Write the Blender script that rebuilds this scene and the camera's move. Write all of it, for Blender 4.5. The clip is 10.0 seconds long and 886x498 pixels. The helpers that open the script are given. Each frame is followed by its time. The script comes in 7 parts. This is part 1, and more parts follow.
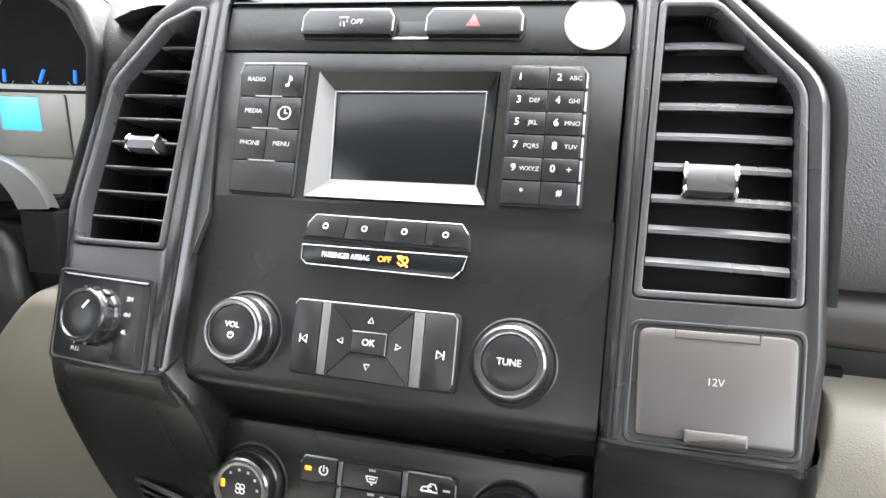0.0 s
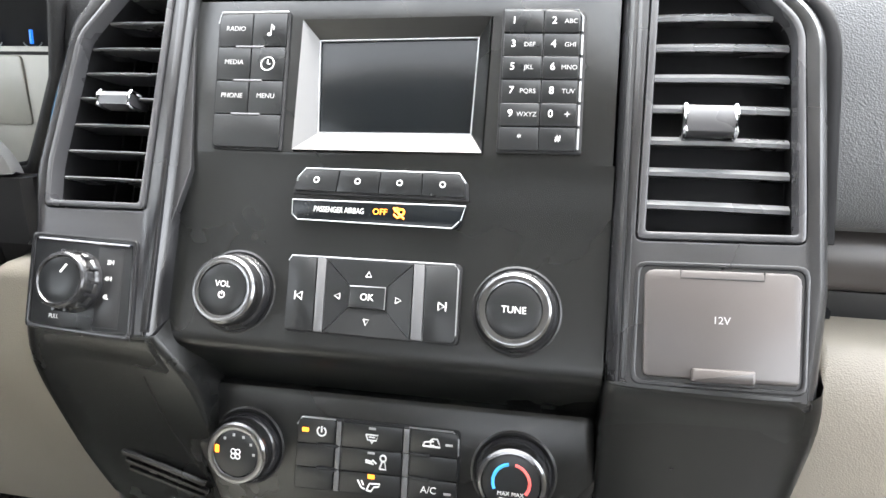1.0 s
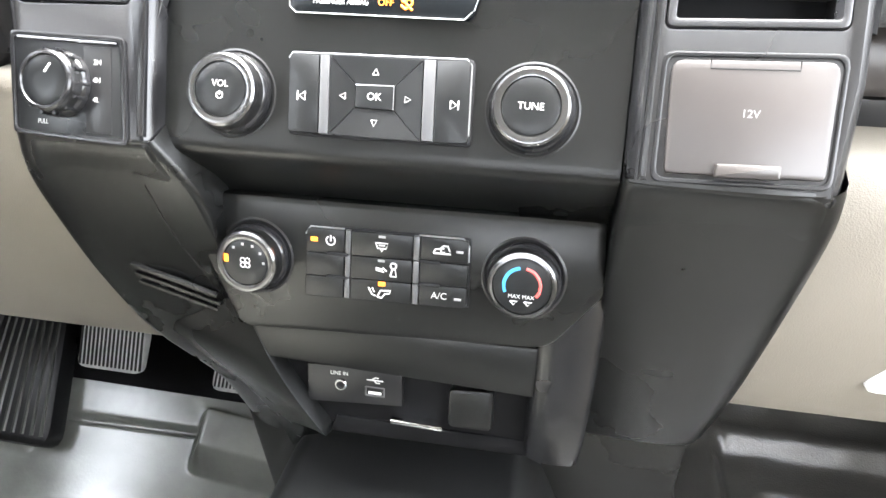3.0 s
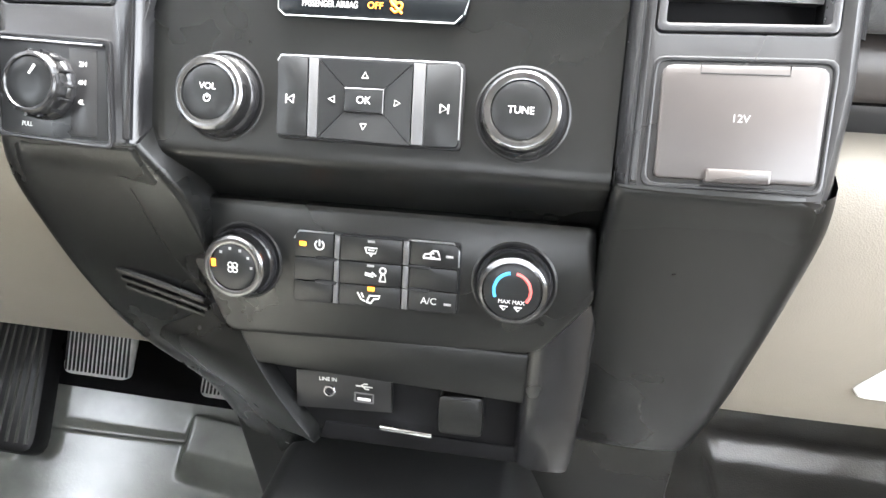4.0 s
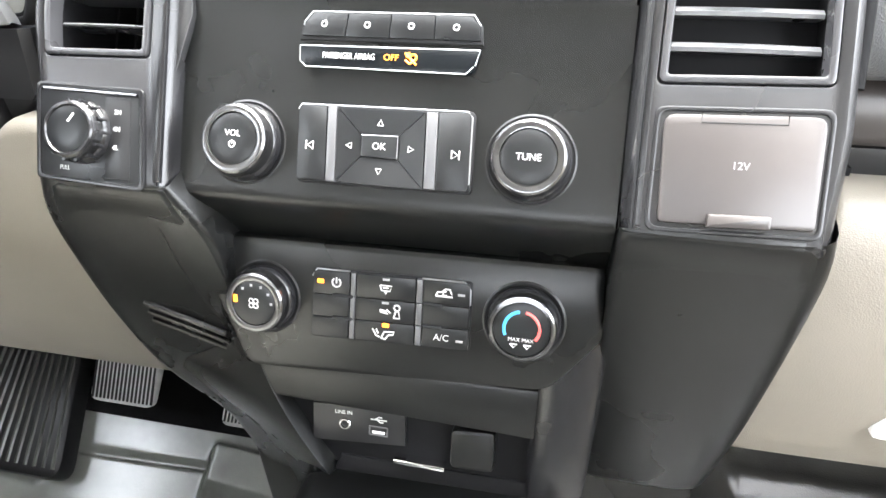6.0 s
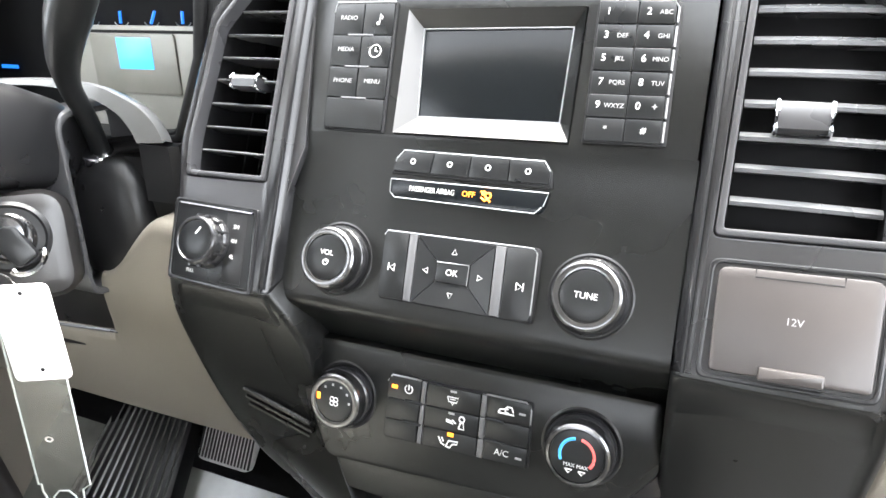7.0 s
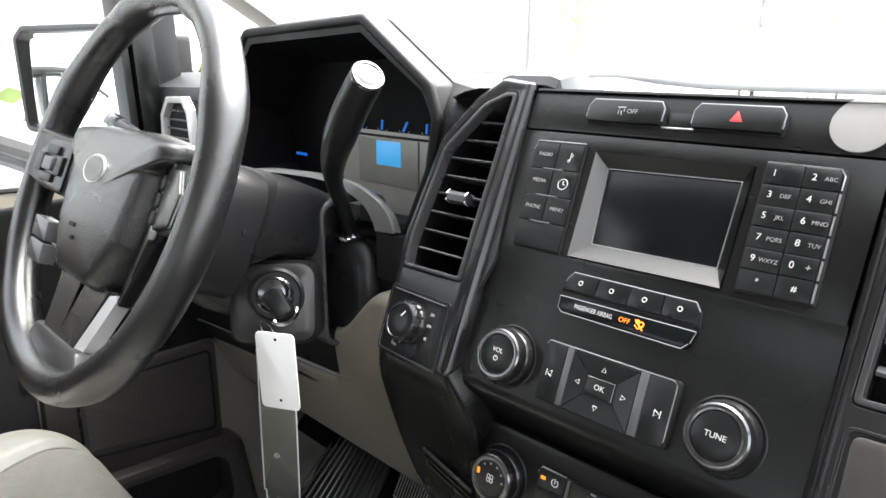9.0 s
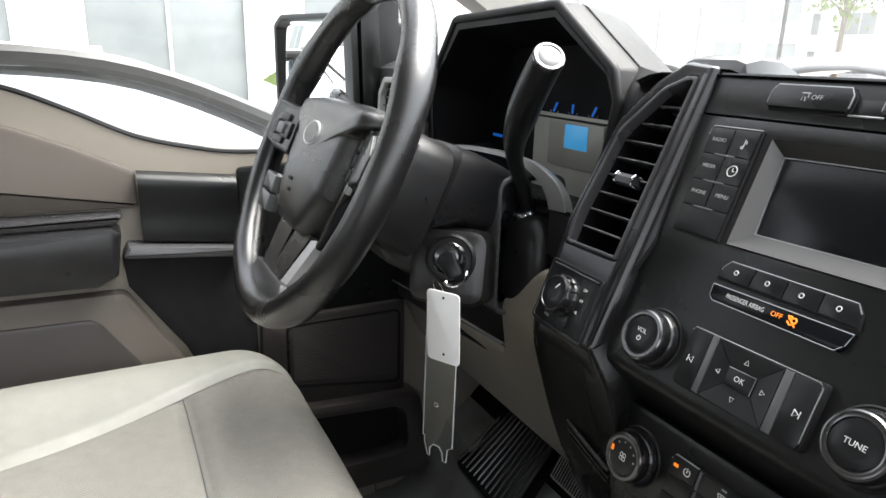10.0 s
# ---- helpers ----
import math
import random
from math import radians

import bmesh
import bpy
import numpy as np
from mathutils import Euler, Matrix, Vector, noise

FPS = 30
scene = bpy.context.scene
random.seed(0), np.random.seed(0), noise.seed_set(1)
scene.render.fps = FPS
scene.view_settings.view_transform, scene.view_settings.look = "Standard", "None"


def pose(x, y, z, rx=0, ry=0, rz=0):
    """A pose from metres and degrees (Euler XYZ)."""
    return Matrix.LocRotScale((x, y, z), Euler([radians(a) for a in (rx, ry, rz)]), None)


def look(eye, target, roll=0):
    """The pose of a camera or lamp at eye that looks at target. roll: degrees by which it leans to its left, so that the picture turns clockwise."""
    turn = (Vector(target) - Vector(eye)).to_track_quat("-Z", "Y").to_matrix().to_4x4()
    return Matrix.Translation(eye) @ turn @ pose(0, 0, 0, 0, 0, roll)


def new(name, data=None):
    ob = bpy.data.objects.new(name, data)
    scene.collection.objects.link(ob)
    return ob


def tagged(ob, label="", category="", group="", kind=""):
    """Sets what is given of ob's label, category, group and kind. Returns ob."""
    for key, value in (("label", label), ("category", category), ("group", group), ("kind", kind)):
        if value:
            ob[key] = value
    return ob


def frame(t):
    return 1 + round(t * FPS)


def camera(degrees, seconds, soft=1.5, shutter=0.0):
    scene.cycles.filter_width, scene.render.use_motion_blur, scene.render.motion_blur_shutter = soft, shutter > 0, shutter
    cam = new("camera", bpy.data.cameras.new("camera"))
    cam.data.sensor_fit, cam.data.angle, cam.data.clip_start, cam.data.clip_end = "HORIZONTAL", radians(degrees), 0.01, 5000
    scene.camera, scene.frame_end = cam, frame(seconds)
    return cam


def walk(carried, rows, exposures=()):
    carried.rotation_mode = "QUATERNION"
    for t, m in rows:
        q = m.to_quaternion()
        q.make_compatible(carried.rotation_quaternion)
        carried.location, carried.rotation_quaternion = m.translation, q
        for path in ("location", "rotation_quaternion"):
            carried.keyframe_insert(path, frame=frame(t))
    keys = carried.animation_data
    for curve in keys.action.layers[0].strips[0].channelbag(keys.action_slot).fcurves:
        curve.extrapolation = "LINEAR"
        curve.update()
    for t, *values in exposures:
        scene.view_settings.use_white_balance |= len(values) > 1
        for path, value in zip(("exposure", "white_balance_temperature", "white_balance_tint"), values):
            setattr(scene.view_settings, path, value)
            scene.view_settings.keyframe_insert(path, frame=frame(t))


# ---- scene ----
cam = camera(67.63, 10.0)
PATH = [
    (0, (0.14050, 0.16312, 0.72955), (-0.3609, 2.0235, 0.1933), 0.77),
    (0.5, (0.12002, 0.16874, 0.71826), (-0.2064, 2.0883, 0.2615), 0.97),
    (1, (0.11734, 0.16167, 0.71073), (-0.2618, 2.0322, 0.1129), 0.17),
    (1.5, (0.11241, 0.16389, 0.69954), (-0.2137, 2.0177, 0.0235), 0.52),
    (2, (0.10935, 0.16067, 0.69093), (-0.2246, 1.9828, -0.0628), 0.94),
    (2.5, (0.10854, 0.15827, 0.68106), (-0.2416, 1.9370, -0.1635), 0.48),
    (3, (0.10728, 0.16206, 0.67763), (-0.2201, 1.8625, -0.3230), 0.25),
    (3.2, (0.10773, 0.16208, 0.67547), (-0.2183, 1.8687, -0.3150), 0.36),
    (4.3, (0.10773, 0.16493, 0.67597), (-0.1907, 1.8796, -0.3094), 0.82),
    (4.5, (0.10848, 0.15842, 0.68097), (-0.2129, 1.8677, -0.3065), 0.74),
    (4.7, (0.11176, 0.15093, 0.68395), (-0.2439, 1.8584, -0.2949), 0.03),
    (5, (0.11067, 0.15193, 0.68702), (-0.2322, 1.8541, -0.3054), 0.03),
    (5.2, (0.11008, 0.15368, 0.68544), (-0.2257, 1.8506, -0.3185), 0.41),
    (6.3, (0.12616, 0.15704, 0.69495), (-0.3202, 1.9380, -0.0982), -0.73),
    (6.5, (0.13609, 0.15024, 0.70484), (-0.4139, 1.9361, -0.0081), -0.71),
    (7, (0.14841, 0.14835, 0.73308), (-0.5808, 1.8672, 0.0163), -0.48),
    (7.5, (0.16290, 0.13347, 0.74264), (-0.8203, 1.7146, 0.0122), -1.60),
    (8, (0.17857, 0.12749, 0.75916), (-0.9784, 1.6294, 0.1221), -0.96),
    (8.5, (0.20596, 0.12496, 0.78423), (-1.0704, 1.5674, 0.2455), -0.00),
    (9, (0.22096, 0.12164, 0.79010), (-1.1225, 1.5029, 0.2541), 0.38),
    (9.5, (0.22913, 0.13461, 0.78447), (-1.2619, 1.3526, 0.2430), -0.14),
    (10, (0.27879, 0.13361, 0.77952), (-1.4307, 1.0060, 0.2169), 1.45),
]
EXPOSURES = [(0.0, 4.58), (0.5, 4.48), (1.0, 4.75), (1.5, 5.05), (2.0, 5.28), (3.0, 5.4), (4.5, 5.38), (5.0, 5.4), (6.5, 5.35), (7.0, 4.92), (7.5, 4.2), (8.0, 4.1), (8.5, 3.3), (9.5, 3.25), (10.0, 2.62)]
walk(cam, [(t, look(eye, target, roll)) for t, eye, target, roll in PATH], EXPOSURES)

# ---- light ----
world = bpy.data.worlds.new("sky")
scene.world = world
world.use_nodes = True
wn, wl = world.node_tree.nodes, world.node_tree.links
sky = wn.new("ShaderNodeTexSky")
sky.sky_type = "NISHITA"
sky.sun_disc = False
sky.sun_elevation, sky.sun_rotation = radians(61.7), radians(6)
sky.air_density, sky.dust_density, sky.ozone_density = 1.0, 3.0, 1.0
pale = wn.new("ShaderNodeHueSaturation")
pale.inputs["Saturation"].default_value = 0.22
wl.new(sky.outputs[0], pale.inputs["Color"])
wl.new(pale.outputs[0], wn["Background"].inputs[0])
wn["Background"].inputs[1].default_value = 0.15
sun = new("sun", bpy.data.lights.new("sun", "SUN"))
sun.data.energy, sun.data.angle, sun.data.color = 2.0, radians(50), (1.0, 0.965, 0.91)
sun.matrix_world = look((1.5, 15.0, 28), (0, 0, 0))

# ---- helpers of this scene ----
FLOOR, GROUND = -0.08, -0.80


def link(tree, a, b):
    tree.links.new(a, b)


def material(name, base, rough=0.5, metal=0.0, mottle=(40.0, 0.12), grain=None, cells=None, coat=0.0, emit=None, spec=0.5, rough_var=0.08):
    """Principled surface with broad mottling, fine bump (grain: scale, strength) or leather cells (scale, strength)."""
    m = bpy.data.materials.new(name)
    m.use_nodes = True
    tree = m.node_tree
    n = tree.nodes
    p = n["Principled BSDF"]
    p.inputs["Metallic"].default_value = metal
    p.inputs["Coat Weight"].default_value = coat
    p.inputs["Specular IOR Level"].default_value = spec
    where = n.new("ShaderNodeTexCoord")
    if mottle:
        a = n.new("ShaderNodeTexNoise")
        a.inputs["Scale"].default_value, a.inputs["Detail"].default_value = mottle[0], 6
        link(tree, where.outputs["Object"], a.inputs["Vector"])
        r = n.new("ShaderNodeMapRange")
        r.inputs["From Min"].default_value, r.inputs["From Max"].default_value = 0.3, 0.7
        r.inputs["To Min"].default_value, r.inputs["To Max"].default_value = 1 - mottle[1], 1 + mottle[1]
        link(tree, a.outputs["Fac"], r.inputs["Value"])
        mul = n.new("ShaderNodeMix")
        mul.data_type, mul.blend_type = "RGBA", "MULTIPLY"
        mul.inputs["Factor"].default_value = 1
        mul.inputs[6].default_value = (*base, 1)
        link(tree, r.outputs["Result"], mul.inputs[7])
        link(tree, mul.outputs[2], p.inputs["Base Color"])
        b = n.new("ShaderNodeTexNoise")
        b.inputs["Scale"].default_value, b.inputs["Detail"].default_value = mottle[0] * 0.35, 5
        link(tree, where.outputs["Object"], b.inputs["Vector"])
        r2 = n.new("ShaderNodeMapRange")
        r2.inputs["From Min"].default_value, r2.inputs["From Max"].default_value = 0.3, 0.7
        r2.inputs["To Min"].default_value, r2.inputs["To Max"].default_value = max(0.02, rough - rough_var), min(1, rough + rough_var)
        link(tree, b.outputs["Fac"], r2.inputs["Value"])
        link(tree, r2.outputs["Result"], p.inputs["Roughness"])
    else:
        p.inputs["Base Color"].default_value = (*base, 1)
        p.inputs["Roughness"].default_value = rough
    tex = None
    if grain:
        tex = n.new("ShaderNodeTexNoise")
        tex.inputs["Scale"].default_value, tex.inputs["Detail"].default_value = grain[0], 3
        out, strength = tex.outputs["Fac"], grain[1]
    if cells:
        tex = n.new("ShaderNodeTexVoronoi")
        tex.feature = "SMOOTH_F1"
        tex.inputs["Scale"].default_value, tex.inputs["Smoothness"].default_value = cells[0], 0.5
        out, strength = tex.outputs["Distance"], cells[1]
    if tex:
        link(tree, where.outputs["Object"], tex.inputs["Vector"])
        bump = n.new("ShaderNodeBump")
        bump.inputs["Strength"].default_value, bump.inputs["Distance"].default_value = strength, 0.0006
        link(tree, out, bump.inputs["Height"])
        link(tree, bump.outputs["Normal"], p.inputs["Normal"])
    if emit:
        p.inputs["Emission Color"].default_value = (*emit[0], 1)
        p.inputs["Emission Strength"].default_value = emit[1]
    return m


def glass_material(name, tint=(0.97, 0.99, 0.98), rough=0.0, veil=0.0, least=0.03):
    """A thin pane: clear, with a Fresnel reflection."""
    m = bpy.data.materials.new(name)
    m.use_nodes = True
    tree = m.node_tree
    n = tree.nodes
    n.remove(n["Principled BSDF"])
    clear, gloss, mix, fres = n.new("ShaderNodeBsdfTransparent"), n.new("ShaderNodeBsdfGlossy"), n.new("ShaderNodeMixShader"), n.new("ShaderNodeLayerWeight")
    clear.inputs[0].default_value = (*tint, 1)
    gloss.inputs["Roughness"].default_value = rough
    lift = n.new("ShaderNodeMapRange")
    lift.inputs["To Min"].default_value, lift.inputs["To Max"].default_value = least, 0.9
    power = n.new("ShaderNodeMath")
    power.operation = "POWER"
    power.inputs[1].default_value = 4.0
    fres.inputs["Blend"].default_value = 0.5
    link(tree, fres.outputs["Facing"], power.inputs[0])
    link(tree, power.outputs[0], lift.inputs["Value"])
    link(tree, lift.outputs["Result"], mix.inputs[0])
    link(tree, clear.outputs[0], mix.inputs[1])
    link(tree, gloss.outputs[0], mix.inputs[2])
    out = mix
    # thin white film that pales the view through the pane
    if veil:
        film, out = n.new("ShaderNodeBsdfTranslucent"), n.new("ShaderNodeMixShader")
        film.inputs[0].default_value = (0.8, 0.8, 0.79, 1)
        out.inputs[0].default_value = veil
        link(tree, mix.outputs[0], out.inputs[1])
        link(tree, film.outputs[0], out.inputs[2])
    link(tree, out.outputs[0], n["Material Output"].inputs["Surface"])
    return m


def fabric_material(name, base, thread=1250.0):
    m = material(name, base, 0.85, mottle=(70.0, 0.05))
    tree = m.node_tree
    n = tree.nodes
    where = n.new("ShaderNodeTexCoord")
    waves = []
    for axis in ("X", "Y"):
        w = n.new("ShaderNodeTexWave")
        w.bands_direction = axis if axis == "X" else "DIAGONAL"
        w.inputs["Scale"].default_value, w.inputs["Distortion"].default_value = thread / 6.28, 0.4
        link(tree, where.outputs["Object"], w.inputs["Vector"])
        waves.append(w)
    add = n.new("ShaderNodeMath")
    add.operation = "MULTIPLY"
    link(tree, waves[0].outputs["Fac"], add.inputs[0])
    link(tree, waves[1].outputs["Fac"], add.inputs[1])
    bump = n.new("ShaderNodeBump")
    tone = n.new("ShaderNodeMapRange")
    tone.inputs["To Min"].default_value, tone.inputs["To Max"].default_value = 0.72, 1.12
    link(tree, add.outputs[0], tone.inputs["Value"])
    old = n["Principled BSDF"].inputs["Base Color"].links[0].from_socket
    yarn = n.new("ShaderNodeMix")
    yarn.data_type, yarn.blend_type = "RGBA", "MULTIPLY"
    yarn.inputs["Factor"].default_value = 1
    link(tree, old, yarn.inputs[6])
    link(tree, tone.outputs["Result"], yarn.inputs[7])
    link(tree, yarn.outputs[2], n["Principled BSDF"].inputs["Base Color"])
    bump.inputs["Strength"].default_value, bump.inputs["Distance"].default_value = 1.0, 0.0008
    link(tree, add.outputs[0], bump.inputs["Height"])
    link(tree, bump.outputs["Normal"], n["Principled BSDF"].inputs["Normal"])
    return m


M = {
    "pillar": material("satin_grey_plastic", (0.008, 0.008, 0.0087), 0.25, spec=0.5, grain=(2500, 0.10), mottle=(18, 0.10)),
    "hoodsatin": material("hood_satin_plastic", (0.014, 0.014, 0.0148), 0.28, spec=0.55, mottle=(20, 0.08), grain=(1500, 0.1)),
    "bevelgrey": material("bevel_grey_as_lit", (0.075, 0.073, 0.072), 0.42, 0.2, mottle=(30, 0.05)),
    "hubgrain": material("grained_hub_urethane", (0.009, 0.009, 0.0094), 0.27, spec=0.85, cells=(850, 0.45), mottle=(20, 0.1)),
    "ventrim": material("vent_rim_plastic", (0.030, 0.030, 0.032), 0.28, mottle=(25, 0.08)),
    "lockgrey": material("lock_housing_plastic", (0.016, 0.0152, 0.0152), 0.34, mottle=(20, 0.1), grain=(1500, 0.1)),
    "ridge": material("ridge_silver_paint", (0.18, 0.18, 0.177), 0.35, 0.1, mottle=(30, 0.05)),
    "dashtop": material("dash_top_plastic", (0.05, 0.052, 0.054), 0.28, cells=(700, 0.08), mottle=(8, 0.12)),
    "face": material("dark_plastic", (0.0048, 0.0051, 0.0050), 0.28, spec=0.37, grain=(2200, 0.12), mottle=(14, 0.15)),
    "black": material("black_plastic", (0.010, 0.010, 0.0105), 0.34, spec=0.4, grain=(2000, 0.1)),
    "deep": material("vent_black", (0.012, 0.012, 0.013), 0.7, spec=0.2),
    "button": material("button_plastic", (0.007, 0.0075, 0.008), 0.33, spec=0.34, grain=(2600, 0.06)),
    "edge": material("satin_silver_edge", (0.27, 0.275, 0.28), 0.32, 0.7, mottle=None),
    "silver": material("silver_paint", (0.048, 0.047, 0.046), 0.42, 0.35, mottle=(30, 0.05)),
    "knobring": material("smoked_chrome", (0.14, 0.14, 0.144), 0.22, 0.95, mottle=(50, 0.08), rough_var=0.05),
    "chrome": material("chrome", (0.75, 0.76, 0.78), 0.12, 1.0, mottle=None),
    "slat": material("slat_plastic", (0.085, 0.087, 0.090), 0.30, mottle=(60, 0.1)),
    "screen": material("screen_glass", (0.004, 0.005, 0.006), 0.22, mottle=None, spec=0.22),
    "print": material("white_print", (0.52, 0.52, 0.51), 0.6, mottle=None),
    "greyprint": material("grey_print", (0.26, 0.26, 0.26), 0.6, mottle=None),
    "amber": material("amber_lamp", (0.9, 0.25, 0.02), 0.5, mottle=None, emit=((1.0, 0.22, 0.01), 0.12)),
    "red": material("red_print", (0.75, 0.05, 0.05), 0.5, mottle=None),
    "redprint": material("warm_red_print", (0.75, 0.10, 0.09), 0.5, mottle=None),
    "blueprint": material("cold_blue_print", (0.05, 0.33, 0.68), 0.5, mottle=None),
    "lcd": material("blue_lcd", (0.02, 0.15, 0.3), 0.3, mottle=None, emit=((0.05, 0.30, 0.60), 0.10)),
    "needle": material("blue_needle", (0.02, 0.12, 0.5), 0.4, mottle=None, emit=((0.01, 0.16, 0.75), 0.06)),
    "cover": material("brown_grey_plastic", (0.036, 0.0315, 0.0298), 0.36, mottle=(12, 0.12), grain=(2000, 0.08)),
    "pad": material("grained_dash_pad", (0.062, 0.064, 0.067), 0.42, cells=(1000, 0.55), mottle=(8, 0.1)),
    "beige": material("beige_plastic", (0.215, 0.193, 0.160), 0.48, cells=(900, 0.35), mottle=(6, 0.08)),
    "liner": material("beige_liner", (0.34, 0.325, 0.30), 0.9, grain=(900, 0.4), mottle=(10, 0.06)),
    "umber": material("umber_plastic", (0.020, 0.014, 0.012), 0.4),
    "rubber": material("rubber_floor", (0.075, 0.075, 0.071), 0.22, spec=1.0, grain=(420, 0.7), mottle=(7, 0.25), rough_var=0.06),
    # black rubber greyed: the glare on the driver's mat is in the base colour
    "litmat": material("lit_glossy_rubber", (0.172, 0.178, 0.162), 0.20, spec=1.0, grain=(260, 0.2), mottle=(9, 0.35), rough_var=0.05),
    "carpet": material("dark_tunnel_vinyl", (0.010, 0.0105, 0.0105), 0.42, grain=(900, 0.35), mottle=(9, 0.3)),
    # pedal rubber paled: the strong light on the pads is in the colour
    "pedal": material("lit_pedal_rubber", (0.50, 0.50, 0.49), 0.35, mottle=(60, 0.2)),
    "wheel": material("steering_urethane", (0.008, 0.008, 0.0084), 0.25, spec=0.85, cells=(1300, 0.22), mottle=(20, 0.1)),
    "wheelsmooth": material("smooth_urethane", (0.032, 0.032, 0.033), 0.34, mottle=(20, 0.1)),
    "vinyl": material("grey_seat_vinyl", (0.205, 0.205, 0.184), 0.5, cells=(800, 0.5), mottle=(60, 0.05)),
    "seatcloth": fabric_material("grey_seat_cloth", (0.225, 0.216, 0.192)),
    "seam": material("seam_thread", (0.12, 0.115, 0.11), 0.8, mottle=None),
    "tag": material("white_tag_plastic", (0.83, 0.83, 0.82), 0.4, mottle=(30, 0.03)),
    "paper": material("white_disc_sticker", (0.26, 0.25, 0.24), 0.75, mottle=(40, 0.05)),
    "acrylic": glass_material("clear_acrylic", (0.84, 0.86, 0.85), rough=0.08, veil=0.035, least=0.07),
    "acryledge": material("acrylic_edge", (0.62, 0.65, 0.63), 0.15, mottle=None),
    "pane": glass_material("window_glass"),
    # its white film puts the glare's veil over the view outside
    "screenpane": glass_material("veiled_windscreen_glass", veil=0.055),
    "knobblack": material("gloss_knob_black", (0.012, 0.012, 0.013), 0.22, mottle=(50, 0.08)),
    "softblack": material("soft_grained_vinyl", (0.0075, 0.0075, 0.008), 0.5, spec=0.22, cells=(700, 0.3), mottle=(20, 0.1)),
    # near-black for linings; also stands in for shade in gaps and behind the pedals
    "void": material("lining_and_shade_black", (0.004, 0.004, 0.0045), 0.7, spec=0.1),
    # beige toned down: holds the shade on the door trims
    "taupe": material("shaded_beige_door_trim", (0.095, 0.082, 0.070), 0.5, cells=(900, 0.3), mottle=(6, 0.08)),
    "palesilver": material("pale_silver_plastic", (0.50, 0.50, 0.50), 0.35, 0.3, mottle=(30, 0.04)),
    "hoodblack": material("hood_grained_black", (0.008, 0.008, 0.0085), 0.5, spec=0.25, cells=(700, 0.3), mottle=(20, 0.1)),
    "piano": material("gloss_black_plastic", (0.008, 0.008, 0.009), 0.10, mottle=None, coat=0.5),
    "mirror": material("mirror_silver", (0.86, 0.88, 0.88), 0.02, 1.0, mottle=None),
}


def finish(name, bm, mat, parent=None, label="", angle=35):
    bmesh.ops.recalc_face_normals(bm, faces=bm.faces)
    me = bpy.data.meshes.new(name)
    bm.to_mesh(me)
    bm.free()
    me.polygons.foreach_set("use_smooth", [len(f.vertices) <= 4 for f in me.polygons])
    me.set_sharp_from_angle(angle=radians(angle))
    me.materials.append(M[mat] if isinstance(mat, str) else mat)
    ob = new(name, me)
    if parent:
        ob.parent = parent
    if label:
        ob["label"] = label
    return ob


def part(name, bm, mat, parent, label="", angle=35):
    return finish(name, bm, mat, parent, label, angle)


def thing(name, label, category, m=None, group="", kind=""):
    ob = new(name)
    ob.empty_display_size = 0.02
    if m is not None:
        ob.matrix_world = m
    return tagged(ob, label, category, group, kind)


def single(name, bm, mat, label, category, kind="", m=None, angle=35, group=""):
    ob = finish(name, bm, mat, None, "", angle)
    if m is not None:
        ob.matrix_world = m
    return tagged(ob, label, category, group, kind)


def turned(pts):
    """The polygon in counter-clockwise order."""
    area = sum(a[0] * b[1] - b[0] * a[1] for a, b in zip(pts, pts[1:] + pts[:1]))
    return list(pts) if area > 0 else list(reversed(pts))


def rounded(pts, r, seg=4):
    """A polygon with its corners rounded; r: one radius, or one for each corner."""
    rs = r if isinstance(r, (list, tuple)) else [r] * len(pts)
    out = []
    for i, p in enumerate(pts):
        p = Vector(p)
        a, b = Vector(pts[i - 1]) - p, Vector(pts[(i + 1) % len(pts)]) - p
        half = a.angle(b) / 2
        d = min(rs[i] / max(math.tan(half), 1e-3), 0.45 * min(a.length, b.length))
        s, e = p + a.normalized() * d, p + b.normalized() * d
        for k in range(seg + 1):
            f = k / seg
            out.append(tuple((1 - f) ** 2 * s + 2 * f * (1 - f) * p + f * f * e))
    return out


def offset(pts, d):
    """A counter-clockwise polygon moved inwards by d."""
    out = []
    k = len(pts)
    for i in range(k):
        p, a, b = Vector(pts[i]), Vector(pts[i - 1]), Vector(pts[(i + 1) % k])
        e1, e2 = (p - a).normalized(), (b - p).normalized()
        n1, n2 = Vector((-e1.y, e1.x)), Vector((-e2.y, e2.x))
        m = n1 + n2
        m = m / max(m.dot(m) / 2, 0.3)
        out.append(tuple(p + m * d))
    return out


def rect(u0, v0, u1, v1):
    return [(u0, v0), (u1, v0), (u1, v1), (u0, v1)]


def loft(bm, loops, closed=True, cap0=False, cap1=False, ring=False):
    """Faces between loops of 3D points."""
    vs = [[bm.verts.new(p) for p in lp] for lp in loops]
    k = len(vs[0])
    pairs = list(zip(vs, vs[1:])) + ([(vs[-1], vs[0])] if ring else [])
    for a, b in pairs:
        for i in range(k if closed else k - 1):
            j = (i + 1) % k
            bm.faces.new((a[i], a[j], b[j], b[i]))
    if cap0:
        bm.faces.new(list(reversed(vs[0])))
    if cap1:
        bm.faces.new(vs[-1])
    return vs


